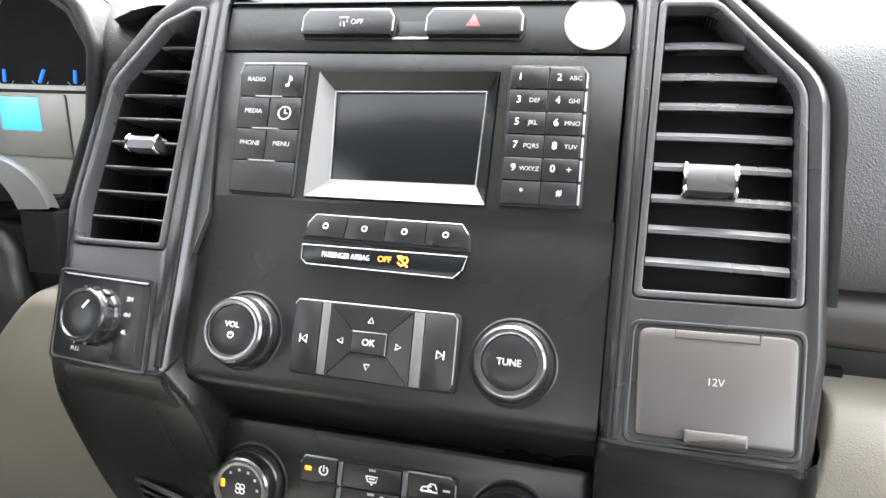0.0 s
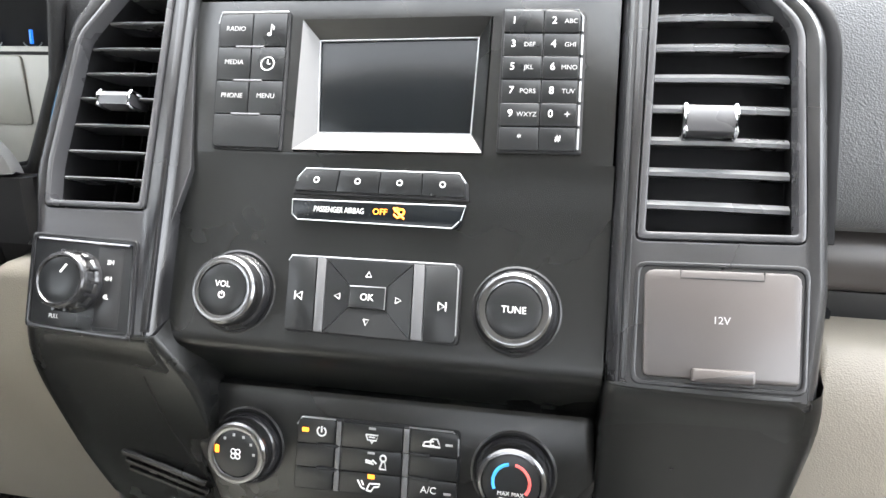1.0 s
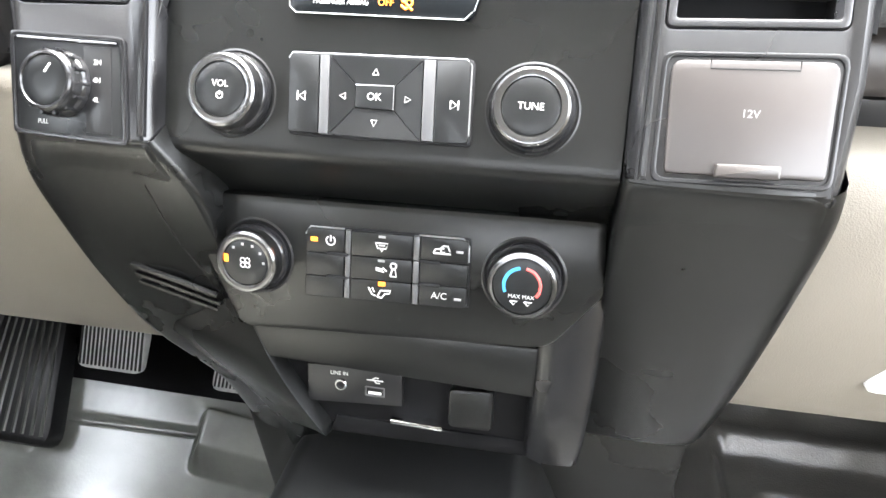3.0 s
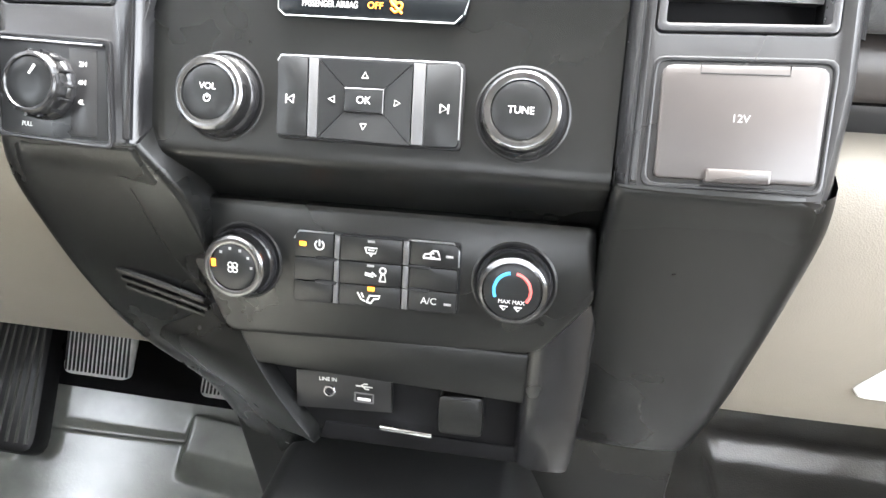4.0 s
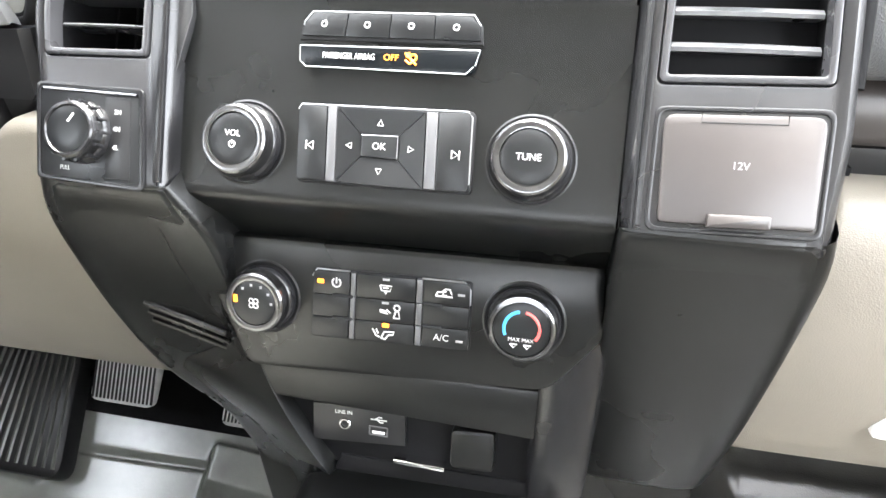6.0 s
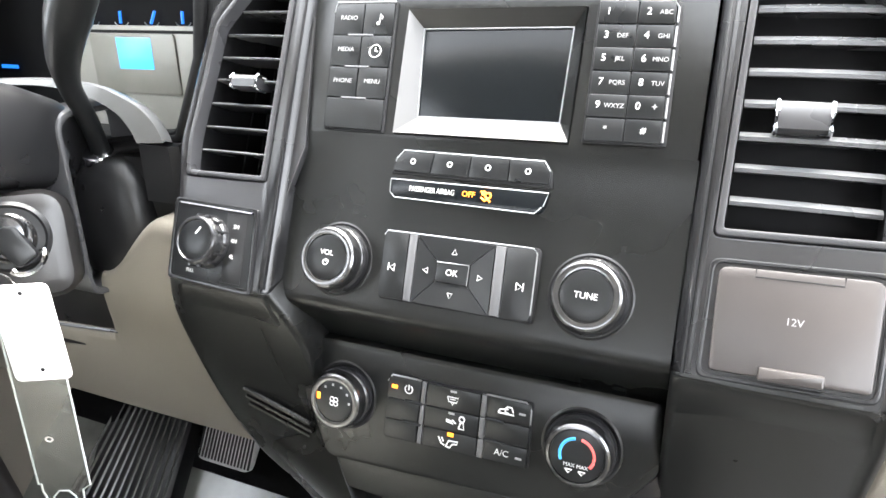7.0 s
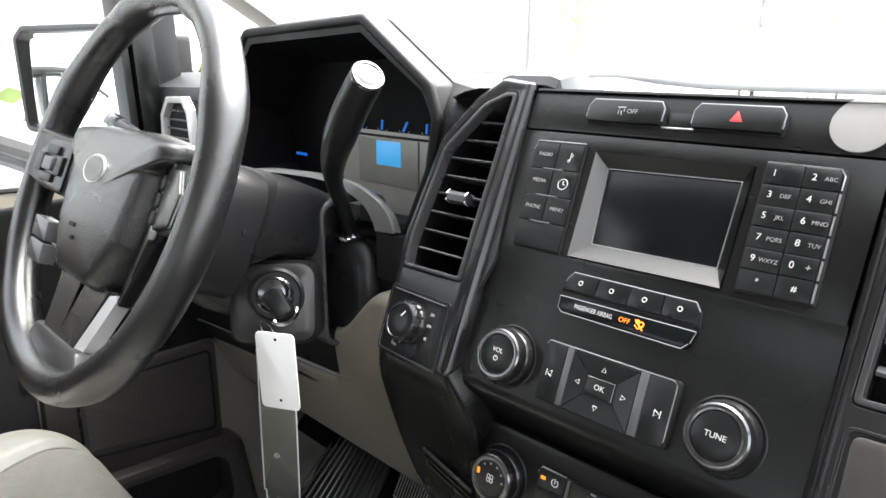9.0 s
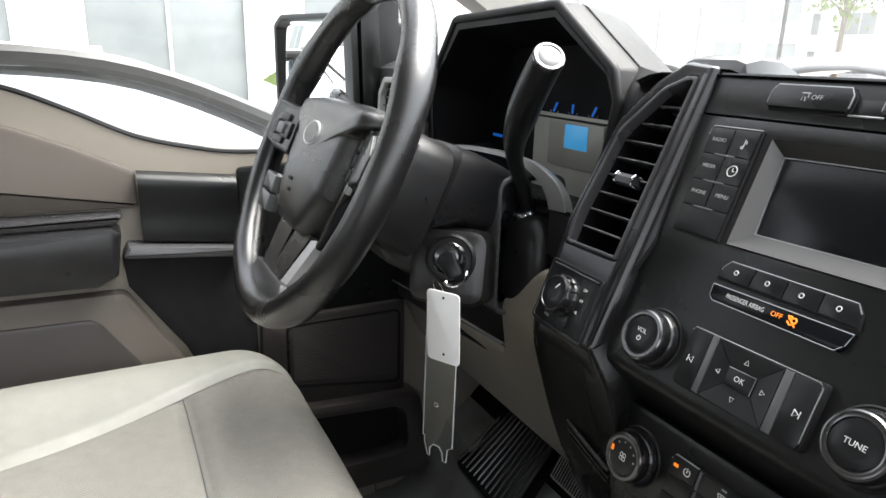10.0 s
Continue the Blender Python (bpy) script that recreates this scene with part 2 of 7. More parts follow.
def plate(bm, pts, w0, w1, b=0.0008):
    """A slab over a polygon from w0 to w1 with a rounded front edge."""
    pts = turned(pts)
    lv = lambda q, w: [(x, y, w) for x, y in q]
    loops = [lv(pts, w0), lv(pts, w1 - b), lv(offset(pts, b * 0.3), w1 - b * 0.3), lv(offset(pts, b), w1)]
    loft(bm, loops, cap0=True, cap1=True)


def frame_plate(bm, outer, inner, w0, w1, b=0.0012):
    """A frame between two polygons with the same number of corners."""
    o, i = turned(outer), turned(inner)
    lv = lambda q, w: [(x, y, w) for x, y in q]
    loops = [lv(o, w0), lv(o, w1 - b), lv(offset(o, b * 0.3), w1 - b * 0.3), lv(offset(o, b), w1), lv(offset(i, -b), w1), lv(offset(i, -b * 0.3), w1 - b * 0.3), lv(i, w1 - b), lv(i, w0)]
    loft(bm, loops, ring=True)


def lathe(bm, profile, n=40, u=0.0, v=0.0, cap=True):
    """A turned body: profile of (radius, w)."""
    loops = [[(u + r * math.cos(2 * math.pi * k / n), v + r * math.sin(2 * math.pi * k / n), w) for k in range(n)] for r, w in profile]
    loft(bm, loops, cap0=cap, cap1=cap)


def box(bm, x0, y0, z0, x1, y1, z1, b=0.0):
    """A box with rounded edges on its upper side and corners."""
    pts = rect(x0, y0, x1, y1)
    if b > 0:
        pts = rounded(pts, b, 2)
    plate(bm, pts, z0, z1, b if b > 0 else 0.0002)


def tube(bm, path, radius, n=10, cap=True):
    """A round bar along points; radius: one or one per point."""
    path = [Vector(p) for p in path]
    loops = []
    up = Vector((0.123, 0.97, 0.2)).normalized()
    for i, p in enumerate(path):
        d = (path[min(i + 1, len(path) - 1)] - path[max(i - 1, 0)]).normalized()
        a = d.cross(up)
        if a.length < 1e-4:
            a = d.cross(Vector((1, 0, 0)))
        a.normalize()
        c = d.cross(a)
        r = radius[i] if isinstance(radius, (list, tuple)) else radius
        loops.append([p + a * r * math.cos(2 * math.pi * k / n) + c * r * math.sin(2 * math.pi * k / n) for k in range(n)])
    loft(bm, loops, cap0=cap, cap1=cap)


def smooth_path(pts, n=8):
    """Catmull-Rom points through the given ones."""
    pts = [Vector(p) for p in pts]
    out = []
    for i in range(len(pts) - 1):
        p0, p1, p2, p3 = pts[max(i - 1, 0)], pts[i], pts[i + 1], pts[min(i + 2, len(pts) - 1)]
        for k in range(n):
            t = k / n
            out.append(0.5 * ((2 * p1) + (p2 - p0) * t + (2 * p0 - 5 * p1 + 4 * p2 - p3) * t * t + (3 * p1 - p0 - 3 * p2 + p3) * t ** 3))
    out.append(pts[-1])
    return out


def sheet(bm, fn, nu, nv):
    """A grid of points fn(s, t) with s, t in 0..1."""
    vs = [[bm.verts.new(fn(i / nu, j / nv)) for j in range(nv + 1)] for i in range(nu + 1)]
    for i in range(nu):
        for j in range(nv):
            bm.faces.new((vs[i][j], vs[i + 1][j], vs[i + 1][j + 1], vs[i][j + 1]))
    return vs


def thick(ob, t, off=-1.0):
    mod = ob.modifiers.new("thickness", "SOLIDIFY")
    mod.thickness, mod.offset = t, off
    return ob


def text(s, u, v, w, size, parent, mat="print", name="legend", turn=0.0, wide=1.0, label=""):
    """Raised print with the built-in font, centred, in the parent's plane."""
    c = bpy.data.curves.new(name, "FONT")
    c.body, c.size, c.align_x, c.align_y, c.extrude = s, size, "CENTER", "CENTER", 0.0001
    c.resolution_u = 3
    tmp = bpy.data.objects.new("tmp", c)
    me = bpy.data.meshes.new_from_object(tmp)
    bpy.data.objects.remove(tmp)
    bpy.data.curves.remove(c)
    me.materials.clear()
    me.materials.append(M[mat])
    ob = new(name, me)
    ob.parent = parent
    ob.matrix_basis = Matrix.Translation((u, v, w)) @ Matrix.Rotation(radians(turn), 4, "Z") @ Matrix.Diagonal((wide, 1, 1, 1))
    if label:
        ob["label"] = label
    return ob


def quad(q, s, t):
    """A point of a four-cornered patch: bottom left, bottom right, top right, top left."""
    a = Vector(q[0]).lerp(Vector(q[1]), s)
    b = Vector(q[3]).lerp(Vector(q[2]), s)
    return tuple(a.lerp(b, t))


def cell(q, s0, t0, s1, t1, gap):
    return offset(turned([quad(q, s0, t0), quad(q, s1, t0), quad(q, s1, t1), quad(q, s0, t1)]), gap)


def ease(t):
    t = max(0.0, min(1.0, t))
    return t * t * (3 - 2 * t)


def leaning(o, lean):
    """The pose of a panel that leans away at its top: x across, y up the panel, z out of it."""
    a = radians(lean)
    return Matrix(((1, 0, 0, o[0]), (0, math.sin(a), -math.cos(a), o[1]), (0, math.cos(a), math.sin(a), o[2]), (0, 0, 0, 1)))


STACK = leaning((0, 0.5338, 0.6122), 25.5)
SET_BACK = Matrix.Translation((0.11, 0.16, 0.685)) @ Matrix.Scale(1.016, 4) @ Matrix.Translation((-0.11, -0.16, -0.685))
CLIMATE = SET_BACK @ leaning((0, 0.5083, 0.4588), 14.0)
mm = lambda pts: [(a / 1000, b / 1000) for a, b in pts]

M["rim"] = material("satin_rim", (0.085, 0.085, 0.088), 0.32, 0.3, mottle=(25, 0.08))

# ---- centre stack ----


def swept(bm, profile, u0, u1, u0b=None, u1b=None):
    """A fascia with one profile of (v, w) all along x; the ends may lean."""
    k = len(profile)
    a = [(u0 if u0b is None else u0 + (u0b - u0) * i / (k - 1), v, w) for i, (v, w) in enumerate(profile)]
    b = [(u1 if u1b is None else u1 + (u1b - u1) * i / (k - 1), v, w) for i, (v, w) in enumerate(profile)]
    loft(bm, [a, b], closed=False)


stack = thing("centre_stack", "dark grey plastic centre stack of the dashboard", "dashboard", STACK)
bm = bmesh.new()
swept(bm, [(0.150, -0.10), (0.172, -0.04), (0.1775, -0.004), (0.1765, -0.0008), (0.1745, 0.0), (0.1415, 0.0), (0.1395, -0.0006), (0.1385, -0.004), (0.1380, -0.02)], -0.137, 0.139)
part("top_fascia", bm, "face", stack)
bm = bmesh.new()
frame_plate(bm, [(-0.136, 0.0335), (0.138, 0.0335), (0.138, 0.1378), (-0.137, 0.1378)], mm([(-58.5, 37), (62, 39), (61.5, 126), (-61.5, 124)]), -0.02, -0.001, 0.0008)
part("radio_fascia", bm, "face", stack)
bm = bmesh.new()
swept(bm, [(0.0345, -0.010), (0.0345, -0.0010), (0.030, -0.0014), (0.024, -0.0022), (0.016, -0.0034), (0.008, -0.0045), (-0.002, -0.0055), (-0.0125, -0.0060), (-0.0215, -0.0062), (-0.035, -0.0060), (-0.060, -0.0060), (-0.080, -0.0060), (-0.0855, -0.0064), (-0.0885, -0.0078), (-0.0905, -0.0105), (-0.095, -0.019), (-0.103, -0.037), (-0.112, -0.054), (-0.16, -0.066)], -0.136, 0.139)
part("knob_fascia", bm, "face", stack)
bm = bmesh.new()
plate(bm, rect(-0.20, -0.10, 0.22, 0.14), -0.22, -0.075)
part("core", bm, "black", stack)


def pillar(name, outer, inner, w1, ro, ri):
    bm = bmesh.new()
    o, i = turned(rounded(mm(outer), ro, 6)), turned(rounded(mm(inner), ri, 6))
    lv = lambda q, w: [(x, y, w) for x, y in q]
    loft(bm, [lv(o, -0.075), lv(o, w1 - 0.012), lv(offset(o, 0.0015), w1 - 0.006), lv(offset(o, 0.004), w1 - 0.0022), lv(offset(o, 0.007), w1), lv(offset(i, -0.002), w1), lv(offset(i, -0.0006), w1 - 0.0006), lv(i, w1 - 0.002), lv(i, -0.075)], ring=True)
    return part(name, bm, "pillar", stack, "satin grey pillar round an air vent")


OUT_R = [(140, -95), (246, -95), (252, -31), (250, 121), (192, 182), (139, 182)]
IN_R = [(152, -8.5), (238, -6), (238, 12), (236, 117), (187, 169), (154, 169)]
OUT_L = [(-219, -94), (-130, -97), (-138, 182), (-174, 186), (-201, 165), (-230, 121), (-238, 15)]
IN_L = [(-222, -9), (-149, -8), (-151, 168), (-163, 168), (-186, 156), (-219, 110), (-225, 20)]
RO_R, RI_R = [0.008, 0.008, 0.02, 0.045, 0.030, 0.008], [0.004, 0.004, 0.01, 0.030, 0.014, 0.004]
RO_L, RI_L = [0.008, 0.008, 0.008, 0.014, 0.030, 0.035, 0.08], [0.004, 0.004, 0.004, 0.008, 0.020, 0.028, 0.08]
pillar("pillar", OUT_R, IN_R, 0.008, RO_R, RI_R)
pillar("pillar", OUT_L, IN_L, 0.008, RO_L, RI_L)
# narrow trim joints beside the fascia
for u in (0.1455, -0.1425):
    bm = bmesh.new()
    tilt = 0.0 if u > 0 else 0.006
    plate(bm, [(u - 0.0007 + tilt, -0.088), (u + 0.0007 + tilt, -0.088), (u + 0.0007, 0.176), (u - 0.0007, 0.176)], 0.006, 0.0083, 0.0002)
    part("joint", bm, "deep", stack, "dark joint line")


def air_vent(label, hole, rows, tab, bow, nose, radii):
    """A deep vent with slats, a rim and a chrome-edged tab."""
    vent = thing("air_vent", label, "air vent", STACK, group="centre air vents")
    hole = mm(hole)
    bm = bmesh.new()
    inner = offset(turned(hole), 0.0045)
    small = [max(0.002, r - 0.003) for r in radii]
    frame_plate(bm, rounded(offset(turned(hole), 0.0002), radii, 6), rounded(inner, small, 6), -0.03, 0.0092, 0.0012)
    inner = rounded(inner, small, 4)
    part("rim", bm, "ventrim", vent, "satin grey rim")
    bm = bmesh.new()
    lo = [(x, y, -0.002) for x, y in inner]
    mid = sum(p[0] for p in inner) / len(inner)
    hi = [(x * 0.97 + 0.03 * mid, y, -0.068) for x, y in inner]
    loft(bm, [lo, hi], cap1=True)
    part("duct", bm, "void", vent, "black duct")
    us = [p[0] for p in inner]
    u0, u1 = min(us), max(us)

    def span(v):
        xs = []
        for a, b in zip(inner, inner[1:] + inner[:1]):
            if (a[1] - v) * (b[1] - v) < 0:
                xs.append(a[0] + (b[0] - a[0]) * (v - a[1]) / (b[1] - a[1]))
        return min(xs), max(xs)

    for v in rows:
        a, b = span(v / 1000)
        a, b = a + 0.001, b - 0.001
        bm = bmesh.new()
        loops, back = [], []
        for k in range(9):
            f = k / 8
            sag = bow * (1 - (2 * f - 1) ** 2)
            u = a + (b - a) * f
            vv = v / 1000 - 0.0006
            loops.append([(u, vv + nose * 0.8, -0.0012 - nose * 0.5 + sag), (u, vv + nose, -0.0035 - nose + sag), (u, vv + nose * 0.5, -0.0038 - nose + sag), (u, vv - nose * 0.2, -0.003 + sag), (u, vv - nose * 0.2, -0.0016 + sag), (u, vv + nose * 0.2, -0.0008 + sag)])
            back.append([(u, vv + nose * 0.95, -0.0036 - nose + sag), (u, vv + nose + 0.0006, -0.024), (u, vv + nose * 0.5, -0.024), (u, vv - nose * 0.15, -0.0034 + sag)])
        loft(bm, loops, cap0=True, cap1=True)
        # light nose, dark blade: the slat's lit edge and shaded underside are in the colours
        slat = part("slat", bm, "slat", vent, "", 50)
        bm = bmesh.new()
        loft(bm, back, cap0=True, cap1=True)
        part("blade", bm, "ventrim", slat, "slat blade toned dark for the shade under it", 50)
    # added plate: hides the pad inside the duct and blackens the shaded gaps
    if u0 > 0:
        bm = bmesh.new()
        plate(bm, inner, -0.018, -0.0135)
        part("duct_end", bm, "void", vent, "added black plate for the dark gaps behind the slats")
    for k in range(4 if u0 < 0 else 0):
        u = u0 + (u1 - u0) * (k + 0.6) / 4.4
        bm = bmesh.new()
        plate(bm, rect(u - 0.001, -0.004, u + 0.001, 0.12), -0.062, -0.042, 0.0005)
        part("vane", bm, "void", vent)
    t0, t1, t2, t3 = [x / 1000 for x in tab]
    bm = bmesh.new()
    c = [(t0, t1), (t2, t1), (t2, t3), (t0, t3)]
    m0, h = (t0 + t2) / 2, (t3 - t1)
    prof = [(t1 + h * 0.05, -0.004), (t1, 0.004), (t1 + h * 0.1, 0.0085), (t1 + h * 0.62, 0.0095), (t3 - h * 0.05, 0.007), (t3, -0.002), (t3 - h * 0.2, -0.012), (t1 + h * 0.3, -0.012)]
    loft(bm, [[(t0 + 0.001, v, w) for v, w in prof], [(t2 - 0.001, v, w) for v, w in prof]], cap0=True, cap1=True)
    tabo = part("tab", bm, "ventrim", vent, "satin tab with chrome edges")
    for s in (t0, t2):
        bm = bmesh.new()
        tube(bm, [(s + (0.0012 if s == t0 else -0.0012), v, w + 0.0002) for v, w in prof[:6]], 0.0013, 6)
        part("chrome_edge", bm, "chrome", tabo, "bright chrome edge")
    return vent


air_vent("tall black air vent with curved slats beside the radio", IN_R, (144, 124.5, 106, 87.5, 69, 50, 31.8, 12.8), (174, 52, 203, 70), 0.0012, 0.0054, RI_R)
air_vent("tall black air vent with thin slats near the steering wheel", IN_L, (141, 122.6, 103.9, 86, 68.5, 49.7, 31.4, 13.1), (-196, 60.5, -171, 71), 0.001, 0.0020, RI_L)

# ---- radio ----
radio = thing("radio_unit", "black car radio with buttons, number keys and a dark screen", "car radio", STACK)
DISP = mm([(-46.5, 51.5), (53, 53.3), (53, 116.5), (-52, 114)])
BEZ = mm([(-58.2, 37.3), (61.7, 39.3), (61.2, 125.7), (-61.2, 123.7)])
bezel = part("screen_bezel", bmesh.new(), "face", radio)
# one bezel: each side's material holds how the light falls on it
for i, (mat, lab, nm) in enumerate((("silver", "silver bevel toned pale as lit", "bevel_bottom"), ("face", "bevel toned dark as in shade", "bevel_side"), ("black", "bevel toned dark as in shade", "bevel_top"), ("bevelgrey", "bevel toned grey as half lit", "bevel_edge"))):
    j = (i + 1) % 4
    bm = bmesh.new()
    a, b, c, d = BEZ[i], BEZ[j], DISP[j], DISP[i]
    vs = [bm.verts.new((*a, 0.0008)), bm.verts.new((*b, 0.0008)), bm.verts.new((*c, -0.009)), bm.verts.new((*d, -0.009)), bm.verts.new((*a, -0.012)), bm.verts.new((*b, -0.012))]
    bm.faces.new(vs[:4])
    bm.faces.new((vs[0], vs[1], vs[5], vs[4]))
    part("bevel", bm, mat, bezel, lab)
bm = bmesh.new()
frame_plate(bm, offset(DISP, -0.0006), offset(DISP, 0.0007), -0.0105, -0.0088, 0.0003)
part("screen_rim", bm, "edge", radio, "thin grey line round the screen")
bm = bmesh.new()
plate(bm, offset(DISP, 0.0002), -0.013, -0.0100, 0.0002)
part("screen", bm, "screen", radio, "dark glossy screen, switched off")


def icon(name, strips, w, parent, mat="print", r=0.00045):
    """A small line drawing of round strokes."""
    bm = bmesh.new()
    for s in strips:
        tube(bm, [(u, v, w) for u, v in s], r, 5)
    return part(name, bm, mat, parent)


def arc(u, v, r, a0, a1, n=14):
    return [(u + r * math.cos(radians(a0 + (a1 - a0) * k / n)), v + r * math.sin(radians(a0 + (a1 - a0) * k / n))) for k in range(n + 1)]


# source buttons
QB = mm([(-112.5, 37), (-66.5, 37), (-71.3, 127.5), (-119.2, 127)])
rows_v = [0, 0.243, 0.492, 0.745, 1.0]
words = {(3, 0): "RADIO", (2, 0): "MEDIA", (1, 0): "PHONE", (1, 1): "MENU"}
bm = bmesh.new()
plate(bm, rounded(offset(QB, -0.0012), [0.004, 0.001, 0.001, 0.005], 3), -0.004, 0.0006, 0.0004)
part("button_bed", bm, "deep", radio, "black button surround")
for r in range(4):
    for c in range(2 if r else 1):
        s0, s1 = (c * 0.5, c * 0.5 + 0.5) if r else (0, 1)
        corner = cell(QB, s0, rows_v[r], s1, rows_v[r + 1], 0.0004)
        rad = [0.001] * 4
        if r == 0:
            rad[0] = 0.004
        if r == 3 and c == 0:
            rad[3] = 0.004
        bm = bmesh.new()
        plate(bm, rounded(corner, rad, 2), 0.0, 0.0022, 0.0003)
        key = part("button", bm, "button", radio)
        u, v = quad(QB, (s0 + s1) / 2, (rows_v[r] + rows_v[r + 1]) / 2)
        if (r, c) in words:
            text(words[r, c], u, v + 0.001, 0.0023, 0.0045, key, "greyprint", turn=-0.8)
        elif (r, c) == (3, 1):
            icon("note_icon", [[(u + 0.001, v - 0.003), (u + 0.001, v + 0.004), (u + 0.0028, v + 0.002), (u + 0.0026, v)], arc(u, v - 0.003, 0.0009, 0, 360)], 0.0023, key)
        elif (r, c) == (2, 1):
            icon("clock_icon", [arc(u, v, 0.0044, 0, 360, 24), [(u, v + 0.0028), (u, v), (u + 0.002, v - 0.0003)]], 0.0023, key)
    if r:
        u, v = quad(QB, 0.47, rows_v[r])
        bm = bmesh.new()
        plate(bm, [(u - 0.0105, v - 0.0007), (u + 0.0105, v - 0.0007), (u + 0.0095, v + 0.0008), (u - 0.0095, v + 0.0008)], 0.0005, 0.0027, 0.0004)
        part("ridge", bm, "rim", radio, "narrow grey ridge")
icon("bed_line", [[quad(QB, -0.02, 0.93), quad(QB, 0.02, 1.015), quad(QB, 0.5, 1.015), quad(QB, 1.0, 1.015)]], 0.0014, radio, "edge", 0.0005)

# number keys
QK = mm([(71.5, 40.8), (118.5, 41.6), (117, 128.3), (69, 128.6)])
bm = bmesh.new()
plate(bm, rounded(offset(QK, -0.0012), [0.001, 0.001, 0.006, 0.001], 3), -0.004, 0.0006, 0.0004)
part("key_bed", bm, "deep", radio, "black key surround")
legends = [("*", "", "#", ""), ("9", "WXYZ", "0", "+"), ("7", "PQRS", "8", "TUV"), ("5", "JKL", "6", "MNO"), ("3", "DEF", "4", "GHI"), ("1", "", "2", "ABC")]
for r in range(6):
    for c in range(2):
        t0, t1 = r / 6, (r + 1) / 6
        s0, s1 = (0, 0.5) if c == 0 else (0.5, 0.955)
        corner = cell(QK, s0, t0, s1, t1, 0.00035)
        bm = bmesh.new()
        plate(bm, rounded(corner, [0.001, 0.001, 0.004 if (r, c) == (5, 1) else 0.001, 0.001], 2), 0.0, 0.0020 + 0.0006 * (r % 2), 0.0003)
        key = part("number_key", bm, "button", radio)
        big, small = legends[r][2 * c], legends[r][2 * c + 1]
        u, v = quad(QK, s0 + (0.13 if small or c == 0 or r > 0 else 0.2), (t0 + t1) / 2)
        w = 0.0022 + 0.0006 * (r % 2)
        if r == 0:
            u = quad(QK, (s0 + s1) / 2, 0)[0]
        text(big, u, v + 0.0004, w, 0.0064 if r else 0.0058, key)
        if small:
            u2, v2 = quad(QK, s0 + 0.335, (t0 + t1) / 2)
            text(small, u2, v2, w, 0.0040 if small != "+" else 0.0066, key, "greyprint")
    a, b = quad(QK, 0.975, r / 6 + 0.012), quad(QK, 0.975, (r + 1) / 6 - 0.012)
    if r < 5:
        icon("key_edge", [[a, b]], 0.0015, radio, "edge", 0.0009)
icon("key_edge", [[quad(QK, 0.975, 0.85), quad(QK, 0.975, 0.955), quad(QK, 0.915, 1.005), quad(QK, 0.0, 1.005)]], 0.0014, radio, "edge", 0.0007)

# preset buttons and the airbag lamp strip
QD = mm([(-52.5, 10.6), (55, 11), (53.6, 25.2), (-50.2, 24.6)])
bm = bmesh.new()
plate(bm, [quad(QD, -0.012, -0.12), quad(QD, 1.012, -0.12), quad(QD, 1.012, 0.6), quad(QD, 0.97, 1.08), quad(QD, 0.03, 1.08), quad(QD, -0.012, 0.6)], -0.004, 0.0008, 0.0005)
part("preset_bed", bm, "deep", radio)
for k in range(4):
    pts = cell(QD, k / 4, 0, (k + 1) / 4, 1, 0.0003)
    if k == 0:
        pts = pts[:3] + [quad(QD, 0.045, 0.97), quad(QD, 0.004, 0.6)]
    if k == 3:
        pts = pts[:2] + [quad(QD, 0.996, 0.6), quad(QD, 0.955, 0.97)] + pts[3:]
    bm = bmesh.new()
    plate(bm, pts, 0, 0.0022, 0.0005)
    key = part("preset_button", bm, "button", radio)
    u, v = quad(QD, (k + 0.47) / 4, 0.52)
    icon("ring_legend", [arc(u, v, 0.0016, 0, 360, 12)], 0.0022, key, "print", 0.0005)
icon("preset_edge", [[quad(QD, 0.0, 0.45), quad(QD, 0.0, 0.62), quad(QD, 0.035, 1.03), quad(QD, 0.5, 1.03), quad(QD, 0.965, 1.03), quad(QD, 1.0, 0.62)]], 0.0018, radio, "edge", 0.0005)
preset_parts = [ob for ob in radio.children if ob.name.startswith("preset")]
QA = mm([(-52.5, -6.8), (52, -7.2), (55, 6.2), (-53.5, 5.4)])
bm = bmesh.new()
plate(bm, rounded(QA, [0.004, 0.005, 0.001, 0.001], 3), -0.004, 0.0012, 0.0006)
strip = part("airbag_lamp_strip", bm, "screen", radio, "glossy black indicator strip")
icon("strip_edge", [[quad(QA, 0.0, 0.98), quad(QA, 1.0, 1.0), quad(QA, 0.998, 0.35)], [quad(QA, 0.0, 0.95), quad(QA, 0.0, 0.25), quad(QA, 0.035, -0.02), quad(QA, 0.96, -0.02), quad(QA, 0.99, 0.3)]], 0.0010, strip, "edge", 0.00045)
text("PASSENGER AIRBAG", -0.0228, -0.0002, 0.00125, 0.0050, strip, wide=0.72)
text("OFF", 0.0032, 0.0, 0.00125, 0.0052, strip, "amber")
icon("airbag_icon", [[(0.0115, 0.003), (0.0185, -0.0035)], arc(0.0165, 0.0005, 0.0018, 0, 360, 10), [(0.012, -0.001), (0.0145, -0.003), (0.0175, -0.0015)], arc(0.0135, 0.0018, 0.0011, 0, 360, 8)], 0.0014, strip, "amber", 0.0007)

DEEPER = Matrix.Translation((0.11, -0.09, 0.371)) @ Matrix.Scale(1.0070, 4) @ Matrix.Translation((-0.11, 0.09, -0.371))
for ob in preset_parts + [strip]:
    ob.matrix_basis = DEEPER @ ob.matrix_basis

# knobs


